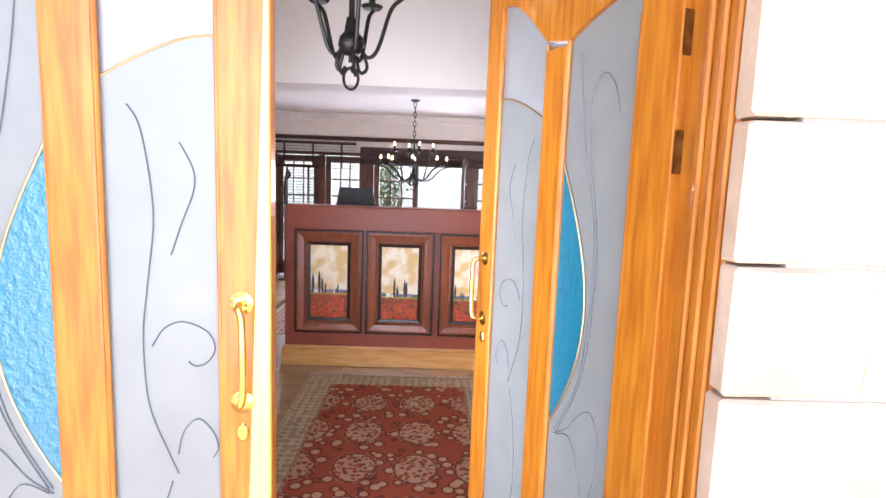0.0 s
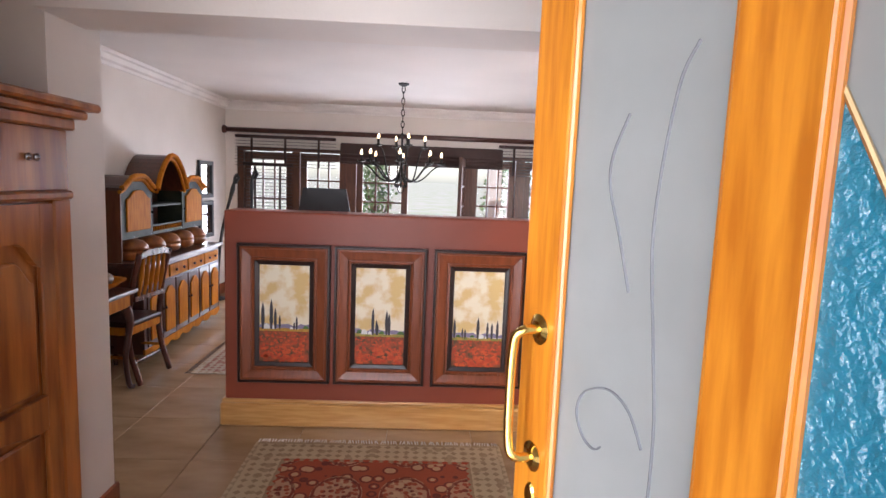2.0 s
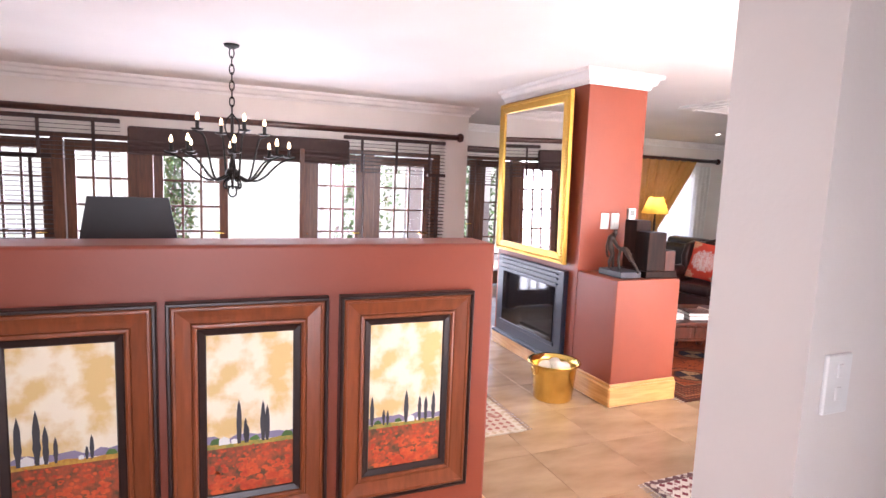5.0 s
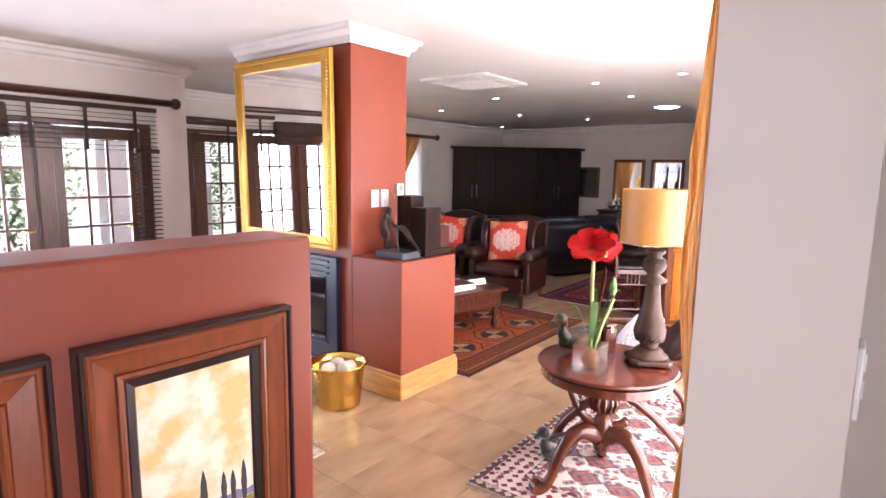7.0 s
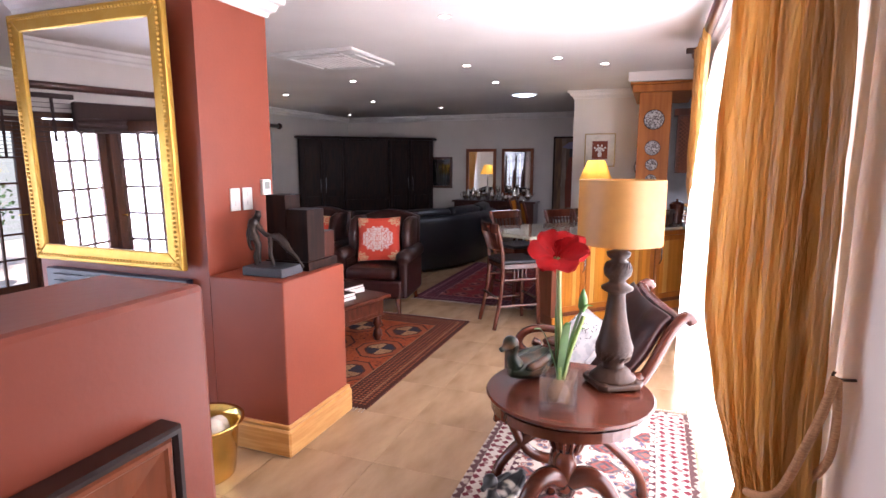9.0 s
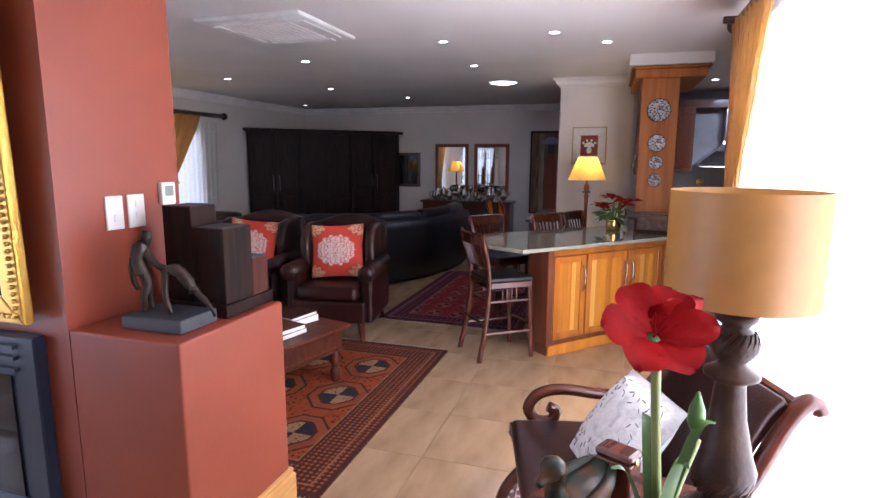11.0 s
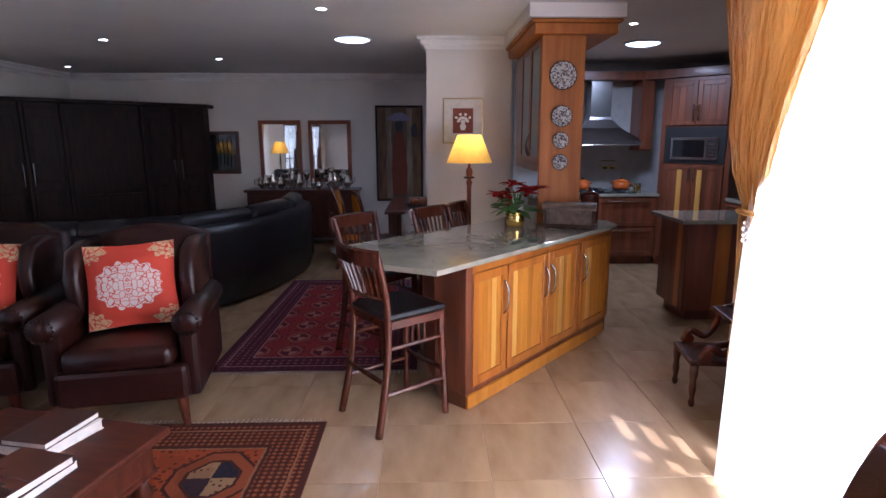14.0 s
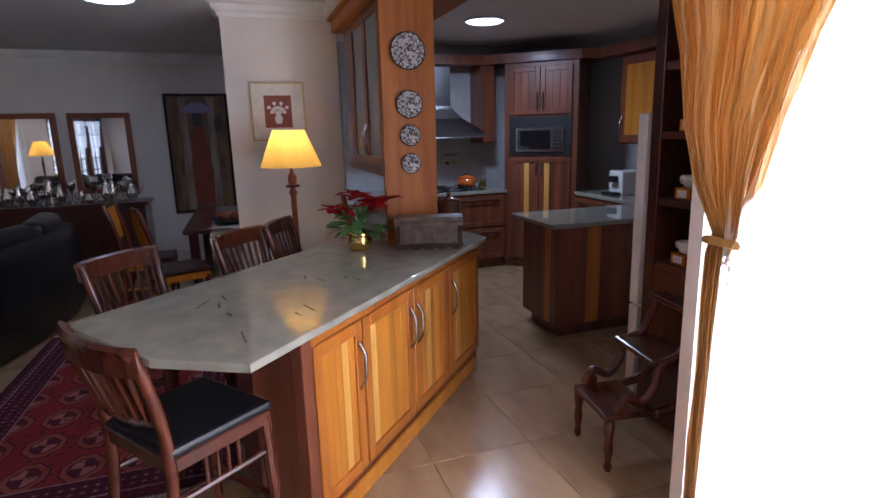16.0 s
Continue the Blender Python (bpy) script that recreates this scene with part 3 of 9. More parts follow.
M["honey"] = mat("honey_pine_panel", (0.50, 0.185, 0.014), 0.5, colour2=(0.37, 0.12, 0.009), scale=6, stretch=(6, 6, 1), spec=0.04)
M["valance"] = mat("brown_blind_cloth", (0.045, 0.022, 0.018), 0.7, scale=20, bump=0.1)
M["doorwood"] = mat("glazed_door_wood", (0.12, 0.045, 0.02), 0.35, colour2=(0.075, 0.028, 0.014), scale=6, stretch=(8, 8, 1), bump=0.05)
M["hedge"] = mat("garden_leaf", (0.07, 0.14, 0.035), 0.5, colour2=(0.10, 0.19, 0.05), scale=3, island=0.3)
M["bark"] = mat("bark", (0.12, 0.085, 0.06), 0.9, scale=12, bump=0.5)
M["tallpaint"] = mat("painted_brown_ground", (0.10, 0.055, 0.03), 0.6, colour2=(0.17, 0.11, 0.07), scale=4, stretch=(1, 4, 0.7), bump=0.15)
M["redpaint"] = mat("painted_red_robe", (0.22, 0.045, 0.02), 0.6, scale=12)
M["runner"] = mat("striped_runner", (0.42, 0.36, 0.30), 0.9, colour2=(0.16, 0.12, 0.11), scale=14, stretch=(6, 0.2, 1), mix_lo=0.48, mix_hi=0.52)
M["basket"] = mat("cream_wool_balls", (0.68, 0.60, 0.48), 0.9, scale=30, bump=0.4)


def glow(name, colour, strength):
    m = bpy.data.materials.new(name)
    m.use_nodes = True
    b = m.node_tree.nodes["Principled BSDF"]
    b.inputs["Base Color"].default_value = (0.9, 0.9, 0.9, 1)
    b.inputs["Emission Color"].default_value = (*colour, 1)
    b.inputs["Emission Strength"].default_value = strength
    return m


M["bulb"] = glow("lit_bulb", (1.0, 0.72, 0.36), 4.0)
M["downlight"] = glow("lit_downlight", (1.0, 0.92, 0.82), 5.0)
M["skytube"] = glow("lit_sky_tube", (0.85, 0.93, 1.0), 3.5)
M["ebony"] = mat("near_black_wood", (0.026, 0.011, 0.007), 0.48, colour2=(0.011, 0.006, 0.005), scale=5, stretch=(7, 7, 0.8), spec=0.12)
M["bulbskin"] = mat("papery_bulb", (0.17, 0.08, 0.035), 0.7, colour2=(0.30, 0.19, 0.10), scale=20, bump=0.3)
M["lcd"] = mat("grey_display", (0.25, 0.28, 0.26), 0.3)

# ---- structure ----
CEIL = 2.53
FRONT = 5.2      # inner face of the front wall with the tall window
structure(part("floor", box(-2.3, 11.7, 5.0, 12.3, -0.3, -0.006), "grout"), "screed and grout bed under polished tiles", "floor")
structure(part("floor_kitchen", box(5.42, 11.7, 2.4, 5.0, -0.3, -0.006), "grout"), "grout bed under the kitchen tiles", "floor")
structure(part("floor_entrance", box(-1.3, 2.0, 3.0, 5.0, -0.3, -0.006), "grout"), "grout bed of the entrance hall", "floor")
structure(part("ground", box(-2500, 2500, -2500, 2500, -0.6, -0.31), "ground"), "paved ground and lawn around the house", "ground")
structure(part("porch", box(-4, 5.5, -3, 3.0, -0.3, -0.02), "stone"), "stone paved porch before the entrance", "pavement")
structure(part("terrace", box(-4, 14, 12.4, 18, -0.3, -0.03), "stone"), "stone paved terrace behind the house", "pavement")
structure(part("ceiling", box(-2.3, 11.7, 5.085, 12.3, CEIL, CEIL + 0.2), "ceiling"), "smooth white painted ceiling", "ceiling")
structure(part("ceiling_kitchen", box(5.3, 11.7, 2.4, 5.085, CEIL, CEIL + 0.2), "ceiling"), "white kitchen ceiling", "ceiling")
structure(part("ceiling_entrance", box(-1.4, 2.1, 2.9, 5.0, 3.3, 3.45), "ceiling"), "white ceiling of the entrance hall", "ceiling")

# entrance hall
wall_with_holes("wall_entrance_west", 'y', -1.4, 0.2, 3.2, 5.3, 0, 3.3, [], "wall", "cream painted wall of the entrance hall")
wall_with_holes("wall_entrance_east", 'y', 1.9, 0.2, 3.2, 4.95, 0, 3.3, [], "wall", "cream painted wall of the entrance hall")
wall_with_holes("wall_entrance_door", 'x', 3.02, 0.18, -4.5, 5.5, 0, 3.4, [(-0.79, 1.30, 0, 2.50)], "wall", "front wall around the entrance door")
# front wall with the opening to the hall and the tall window
wall_with_holes("wall_south", 'x', 4.95, 0.25, 1.38, 5.42, 0, 3.4, [(2.25, 5.36, 0.02, 2.25)], "wall", "cream painted front wall with a tall window")
wall_with_holes("wall_south_west", 'x', 5.06, 0.34, -2.3, -0.74, 0, 3.4, [], "wall", "cream painted wall beside the hall opening")
wall_with_holes("lintel", 'x', 5.0, 0.3, -0.74, 1.38, 2.12, 3.4, [], "wall", "white lintel over the hall opening")
wall_with_holes("wall_kitchen_return", 'y', 5.42, 0.14, 2.4, 4.95, 0, CEIL, [], "wall", "kitchen return wall")
wall_with_holes("wall_kitchen_south", 'x', 2.2, 0.2, 5.42, 11.7, 0, CEIL, [], "wall", "kitchen wall")
wall_with_holes("wall_east", 'y', 11.55, 0.2, 2.2, 12.3, 0, CEIL, [], "wall", "grey white living room wall")
wall_with_holes("wall_west", 'y', -2.2, 0.2, 5.4, 10.6, 0, CEIL, [], "wall", "cream dining room wall")
wall_with_holes("wall_north_dining", 'x', 10.45, 0.2, -2.2, 3.15, 0, CEIL, [(-1.85, 2.8, 0.0, 1.95)], "wall", "cream wall around the glazed doors")
wall_with_holes("wall_step", 'y', 2.95, 0.2, 10.65, 12.0, 0, CEIL, [], "wall", "short cream return wall")
wall_with_holes("wall_north_living", 'x', 12.0, 0.2, 2.95, 11.75, 0, CEIL, [(3.4, 5.6, 0, 2.05), (6.7, 8.5, 0.5, 2.0)], "wall", "cream living room wall with windows")
wall_with_holes("wall_pillar", 'y', 8.5, 0.2, 5.86, 6.70, 0, CEIL, [], "wall", "short cream wall between kitchen and living room")

# unseen roof, added to keep sun off the doors but not the stone
structure(part("porch_roof", box(-4.5, 0.95, 1.35, 3.0, 2.75, 2.9), "cornice"), "added unseen roof that shades the entrance doors", "porch roof")

# half-height room divider
hw = structure(part("divider_wall", box(-0.57, 1.395, 6.34, 6.58, 0, 1.358, 0.012, 2), "red"), "terracotta painted half-height divider wall", "wall")
structure(part("divider_skirting", box(-0.595, 1.425, 6.315, 6.605, 0, 0.15, 0.01), "pine_x"), "varnished pine skirting round the divider", "skirting")
# fireplace column
structure(part("column", box(2.97, 3.54, 7.86, 9.2, 0, CEIL - 0.005), "red"), "terracotta painted fireplace column", "column")
structure(part("plinth", box(2.97, 3.57, 7.38, 7.86, 0, 0.955, 0.008, 2), "red"), "terracotta painted plinth before the column", "plinth")
structure(part("plinth_skirting", box(2.945, 3.595, 7.355, 7.85, 0, 0.15, 0.01), "pine_x"), "varnished pine skirting round the plinth", "skirting")




# ---- cornices ----
def cornice_run(name, pts, label):
    """A plaster cornice along inner wall corners; pts run with the room on the left hand."""
    bm = bmesh.new()
    prof = [(0, -0.11), (0.012, -0.11), (0.02, -0.085), (0.045, -0.07), (0.06, -0.035), (0.085, -0.025), (0.09, 0.0)]
    rings = []
    n = len(pts)
    for i, p in enumerate(pts):
        p = Vector(p)
        d0 = (p - Vector(pts[i - 1])).normalized() if i else None
        d1 = (Vector(pts[i + 1]) - p).normalized() if i < n - 1 else None
        na = Vector((-d0.y, d0.x)) if d0 else None
        nb = Vector((-d1.y, d1.x)) if d1 else None
        if na is None:
            off = nb
        elif nb is None:
            off = na
        else:
            off = (na + nb)
            off = off / max(off.dot(na), 0.2)
        rings.append([bm.verts.new((p.x + off.x * u, p.y + off.y * u, CEIL - 0.002 + v)) for u, v in prof])
    for a, b in zip(rings, rings[1:]):
        for k in range(len(prof) - 1):
            bm.faces.new((a[k], b[k], b[k + 1], a[k + 1]))
    bmesh.ops.recalc_face_normals(bm, faces=bm.faces[:])
    return structure(part(name, bm, "cornice"), label, "cornice")


cornice_run("cornice_dining", [(3.15, 12.0), (3.15, 10.45), (-2.0, 10.45), (-2.0, 5.4)], "moulded white plaster cornice")
cornice_run("cornice_living", [(11.55, 2.4), (11.55, 12.0), (3.15, 12.0)], "moulded white plaster cornice")
cornice_run("cornice_front", [(1.4, 5.2), (5.42, 5.2)], "moulded white plaster cornice")
cornice_run("cornice_column", [(2.97, 9.2), (3.54, 9.2), (3.54, 7.86), (2.97, 7.86), (2.97, 9.2)], "moulded white cornice round the column")
cornice_run("cornice_pillar", [(8.5, 5.86), (8.5, 6.7), (8.7, 6.7)], "moulded white cornice on the short wall")


def skirting(name, x0, x1, y0, y1, material="pine_x"):
    return structure(part(name, box(x0, x1, y0, y1, 0, 0.14, 0.006), material), "varnished wooden skirting board", "skirting")


skirting("skirting_jamb_west", -0.78, -0.725, 5.04, 5.42, "teak")
skirting("skirting_jamb_east", 1.365, 1.41, 4.93, 5.2, "teak")
skirting("skirting_west", -2.0, -1.98, 5.42, 10.45, "teak")
skirting("skirting_north_west", -2.0, -1.87, 10.43, 10.45, "teak")
skirting("skirting_north_east", 2.85, 3.13, 10.43, 10.45, "teak")
skirting("skirting_pillar", 8.48, 8.5, 5.9, 6.72, "wall")
skirting("skirting_east", 11.53, 11.55, 6.0, 9.9, "wall")
skirting("skirting_south", 1.42, 2.28, 5.2, 5.22, "wall")
for nm, x0, x1, y0, y1, z0, z1 in (("divider_skirting_moulding", -0.585, 1.415, 6.325, 6.595, 0.15, 0.175), ("plinth_skirting_moulding", 2.955, 3.585, 7.365, 7.855, 0.15, 0.175)):
    structure(part(nm, box(x0, x1, y0, y1, z0, z1, 0.008, 2), "pine_x"), "rounded moulding on the pine skirting", "skirting")

# ---- entrance ----
LEAF_T = 0.045


def arc_top(s0, s1, low, high):
    """Curved top of a pane: from the middle stile at s0 (low) to the outer side at s1 (high)."""
    return [(s0 + (s1 - s0) * k / 8, low + (high - low) * math.sin(k / 8 * math.pi / 2)) for k in range(9)]


def door_leaf(at, rz, mirrored, width, label):
    d = thing("entrance_door", at, label, "door", "entrance door leaves", rz)
    g = -1 if mirrored else 1
    s1, s2, s3, s4 = 0.14, 0.445, 0.558, 0.86 if mirrored else 0.826

    hs = (s4 + width) / 2 - 0.008

    def plate(name, poly, y0, y1, m, lab="", parent=None):
        pl = [(g * s, z) for s, z in poly]
        return part(name, prism(pl, y0, y1, 'y'), m, parent or d, lab)

    def rect(name, s0, s1, z0, z1, m, t=LEAF_T, bev=0.005):
        a, b = sorted((g * s0, g * s1))
        return part(name, box(a, b, -t / 2, t / 2, z0, z1, bev, 2), m, d)
    rect("hinge_stile", 0, s1, 0.01, 2.42, "pine")
    rect("lock_stile", s4, width, 0.01, 2.42, "pine")
    rect("middle_stile", s2, s3, 0.25, 2.03, "pine", LEAF_T + 0.004)
    rect("bottom_rail", s1, s4, 0.01, 0.25, "pine")
    a1 = arc_top(s2, s1, 2.04, 2.12)
    a2 = arc_top(s3, s4, 2.06, 2.24)
    plate("top_rail", [(s1, 2.42)] + a1[::-1] + a2 + [(s4, 2.42)], -LEAF_T / 2, LEAF_T / 2, "pine")
    plate("glass_pane", [(s1, 0.25), (s2, 0.25)] + a1, -0.005, 0.005, "frosted", "frosted glass pane with etched curls")
    low = arc_top(s3, s4, 1.815, 1.915)
    plate("glass_pane", [(s3, 0.25)] + low + [(s4, 0.25)], -0.005, 0.005, "frosted", "frosted glass pane with etched curls")
    plate("clear_pane", low + a2[::-1], -0.004, 0.004, "clear_frost", "plain glass arch")
    part("pane_edge", tube([(g * s, -0.006, z) for s, z in low], 0.003, 6), "gilt_line", d, "thin brass edge")
    for sy in (-1, 1):
        for a, b in ((s1, s2), (s3, s4)):
            for x in (a, b):
                part("glazing_bead", box(g * x - 0.007, g * x + 0.007, min(sy * 0.006, sy * 0.02), max(sy * 0.006, sy * 0.02), 0.25, 2.05, 0.004), "pine", d)
    lens = [(s2 - 0.150 * math.sin(math.pi * (k / 16) ** 0.92), 0.84 + 0.845 * k / 16) for k in range(17)]
    plate("blue_glass", lens, -0.009, 0.009, "blueglass", "blue textured glass inlay")
    for sy in (-0.010, 0.010):
        part("pane_edge", tube([(g * s, sy, z) for s, z in lens], 0.0035, 6), "gilt_line", d, "thin brass edge")
        for k, crv in enumerate((
                [(0.205, 1.81), (0.235, 1.89), (0.285, 1.925), (0.325, 1.86), (0.315, 1.70), (0.275, 1.53), (0.258, 1.40), (0.265, 1.22), (0.30, 1.02), (0.40, 0.83)],
                [(0.39, 2.0), (0.37, 1.86), (0.33, 1.66), (0.285, 1.52), (0.272, 1.38), (0.278, 1.22), (0.31, 1.02), (0.41, 0.83)],
                [(0.41, 0.82), (0.35, 0.86), (0.29, 0.93), (0.24, 0.955), (0.205, 0.90), (0.20, 0.80), (0.22, 0.70)],
                [(0.40, 0.82), (0.33, 0.84), (0.28, 0.75), (0.26, 0.60), (0.29, 0.45)],
                [(0.62, 1.76), (0.65, 1.70), (0.672, 1.52), (0.655, 1.36), (0.64, 1.225), (0.648, 1.06), (0.69, 0.94), (0.715, 0.88)],
                [(0.735, 1.68), (0.765, 1.62), (0.765, 1.57), (0.738, 1.50), (0.71, 1.42)],
                [(0.66, 1.20), (0.69, 1.245), (0.735, 1.262), (0.79, 1.24), (0.808, 1.20), (0.79, 1.165), (0.762, 1.154), (0.745, 1.165)],
                [(0.715, 0.93), (0.73, 0.99), (0.766, 1.022), (0.80, 0.99), (0.812, 0.95), (0.80, 0.925)],
                [(0.70, 0.86), (0.66, 0.72), (0.64, 0.55), (0.66, 0.40)])):
            part("etched_curl", tube([(g * p.x, sy * 0.6, p.y) for p in curve_pts([(s, z, 0) for s, z in crv], 5)], 0.0034, 5, None, 0.5), "etch", d)
    for sy in (-1, 1):
        pts = curve_pts([(g * hs, sy * 0.022, 1.315), (g * (hs + 0.005), sy * 0.06, 1.312), (g * (hs + 0.015), sy * 0.068, 1.275), (g * (hs + 0.015), sy * 0.068, 1.115), (g * (hs + 0.005), sy * 0.06, 1.078), (g * hs, sy * 0.022, 1.075)], 4)
        h = part("pull_handle", tube(pts, 0.009, 10), "brass", d, "polished brass pull handle", True)
        for z in (1.315, 1.075):
            part("rosette", lathe([(0.0, -0.004), (0.026, -0.004), (0.028, 0.002), (0.016, 0.008), (0, 0.009)], 16), "brass", h)
            r = h.children[-1]
            r.matrix_basis = pose(g * hs, sy * 0.0235, z, -90 * sy)
        kp = part("key_plate", lathe([(0, 0.004), (0.012, 0.004), (0.015, 0)], 14), "brass", d, "brass keyhole plate")
        kp.matrix_basis = pose(g * hs, sy * 0.0235, 1.0, -90 * sy) @ Matrix.Diagonal((1, 1.6, 1, 1))
    for z in (0.45, 1.70, 1.97):
        hb = bmesh.new()
        for k in range(5):
            add_lathe(hb, [(0, z - 0.052 + 0.021 * k), (0.0085, z - 0.051 + 0.021 * k), (0.0085, z - 0.033 + 0.021 * k), (0, z - 0.032 + 0.021 * k)], 10, (g * -0.012, 0.02, 0))
        add_box(hb, min(g * -0.004, g * -0.001), max(g * -0.004, g * -0.001), -0.02, 0.02, z - 0.05, z + 0.05)
        part("hinge", hb, "hinge_metal", d, "dull brass butt hinge")
    return d


M["hinge_metal"] = mat("aged_brass", (0.34, 0.24, 0.11), 0.38, 1.0, colour2=(0.22, 0.14, 0.06), scale=30)
door_leaf((-0.680, 3.075, 0), 0, False, 0.945, "closed varnished pine door leaf with frosted and blue glass")
_ang = math.degrees(math.atan2(3.935 - 3.09, 0.868 - 1.208))
door_leaf((1.208, 3.09, 0), _ang + 180, True, 0.965, "open varnished pine door leaf with frosted and blue glass")

# door frame in the opening
fr = bmesh.new()
for x0, x1 in ((-0.79, -0.70), (1.214, 1.30)):
    add_box(fr, x0, x1, 2.86, 3.2, 0, 2.45, 0.006)
add_box(fr, -0.70, 1.214, 2.95, 3.2, 2.435, 2.50, 0.006)
for y0, y1 in ((2.87, 2.895), (2.925, 2.95), (2.98, 3.0)):
    add_box(fr, 1.203, 1.216, y0, y1, 0, 2.45, 0.005)
structure(part("door_frame", fr, "pine"), "varnished pine frame of the entrance door", "door frame")

# stone facing beside the entrance
face = structure(part("stone_facing", box(1.303, 3.6, 2.803, 3.02, 0, 3.3), "mortar"), "mortar bed of the sandstone facing", "wall")
random.seed(4)
z, row = 0.0, 0
while z < 2.9:
    h = (0.30, 0.31, 0.31, 0.30, 0.26, 0.27, 0.28)[row % 7]
    x = 1.197
    first = True
    while x < 3.4:
        w = random.uniform(0.34, 0.62) if not first else (0.40 if row % 2 else 0.28)
        b = box(x + 0.004, x + w - 0.004, 2.792, 2.856, z + 0.004, z + h - 0.004, 0.007)
        for v in b.verts:
            v.co += Vector((random.uniform(-1, 1), random.uniform(-1, 1), random.uniform(-1, 1))) * 0.003
        part("stone_block", b, "stone", face)
        x += w
        first = False
    z += h
    row += 1


# ---- foyer things ----
def chandelier(at, drop, tiers, arms, radius, label, upright=True):
    """Wrought iron: a central stem with a ball, scrolling arms and candle bulbs."""
    c = thing("chandelier", at, label, "chandelier")
    part("ceiling_rose", lathe([(0.0, 0), (0.055, 0), (0.05, -0.015), (0.02, -0.03), (0, -0.03)][::-1], 20), "black_iron", c)
    n = max(int(drop * 0.42 / 0.055), 3)
    for k in range(n):
        zc = -0.03 - (k + 0.5) * (drop * 0.42) / n
        pts = [(0.016 * math.cos(a), 0, zc + 0.036 * math.sin(a)) for a in [2 * math.pi * i / 10 for i in range(11)]]
        if k % 2:
            pts = [(0, p[0], p[2]) for p in pts]
        part("chain_link", tube(pts, 0.005, 6), "black_iron", c)
    top = -0.03 - drop * 0.42
    bot = -drop
    part("stem", tube([(0, 0, top), (0, 0, bot + 0.1)], 0.011, 8), "black_iron", c)
    for sgn in (0, 90):
        co, si = math.cos(radians(sgn)), math.sin(radians(sgn))
        for s2 in (-1, 1):
            pts = curve_pts([(0, 0, top), (s2 * 0.04 * co, s2 * 0.04 * si, top - 0.05), (s2 * 0.045 * co, s2 * 0.045 * si, top - 0.12), (0.0, 0, top - 0.2)], 5)
            part("cage_bar", tube(pts, 0.006, 6), "black_iron", c)
    part("ball", lathe([(0, -0.05), (0.03, -0.042), (0.05, -0.01), (0.045, 0.02), (0.02, 0.045), (0, 0.05)], 16, (0, 0, bot + 0.17)), "black_iron", c, smooth=True)
    part("loop", tube([(0.028 * math.cos(a), 0, bot + 0.04 + 0.04 * math.sin(a)) for a in [2 * math.pi * i / 14 for i in range(15)]], 0.006, 6), "black_iron", c)
    for tier, (cnt, rad, zz) in enumerate(tiers):
        for k in range(cnt):
            a = 2 * math.pi * k / cnt + tier * 0.3
            co, si = math.cos(a), math.sin(a)

            def P(r, h):
                return (r * co, r * si, bot + h)
            arm = part("arm", tube(curve_pts([P(0.012, 0.26), P(0.03, 0.17), P(0.10 * rad / 0.3, 0.12), P(rad * 0.55, 0.15), P(rad * 0.8, zz - 0.05), P(rad, zz - 0.01), P(rad * 1.12, zz + 0.005)], 4), 0.008, 6), "black_iron", c)
            part("drip_pan", lathe([(0.0, 0), (0.035, 0.002), (0.045, 0.014), (0.02, 0.012), (0, 0.012)], 12, P(rad, zz)), "black_iron", arm)
            part("candle_tube", lathe([(0.013, 0), (0.013, 0.06), (0, 0.06)], 10, P(rad, zz + 0.012)), "black_iron", arm)
            part("bulb", lathe([(0.007, 0), (0.0125, 0.015), (0.010, 0.032), (0.003, 0.05), (0, 0.054)], 10, P(rad, zz + 0.07)), "bulb", arm, "lit candle bulb", True)
            if tier == 0:
                part("scroll", tube(curve_pts([P(0.02, 0.17), P(0.05, 0.12), P(0.06, 0.08), P(0.04, 0.06), P(0.025, 0.08)], 4), 0.007, 6), "black_iron", c)
    return c


chandelier((0.31, 3.95, 3.3), 1.36, [(5, 0.18, 0.34)], 6, 0.36, "black wrought iron chandelier hanging in the entrance hall")
chandelier((0.40, 8.58, CEIL), 1.08, [(8, 0.40, 0.30), (4, 0.24, 0.46)], 8, 0.4, "black wrought iron chandelier with lit candle bulbs")


def ogee(y0, y1, base, rise, n=14):
    """An arched line with small shoulders, as on cape furniture doors."""
    pts = []
    for k in range(n + 1):
        t = k / n
        s = math.sin(math.pi * t)
        pts.append((y0 + (y1 - y0) * t, base + rise * (s ** 1.6) * (1.0 - 0.12 * math.cos(4 * math.pi * t))))
    return pts


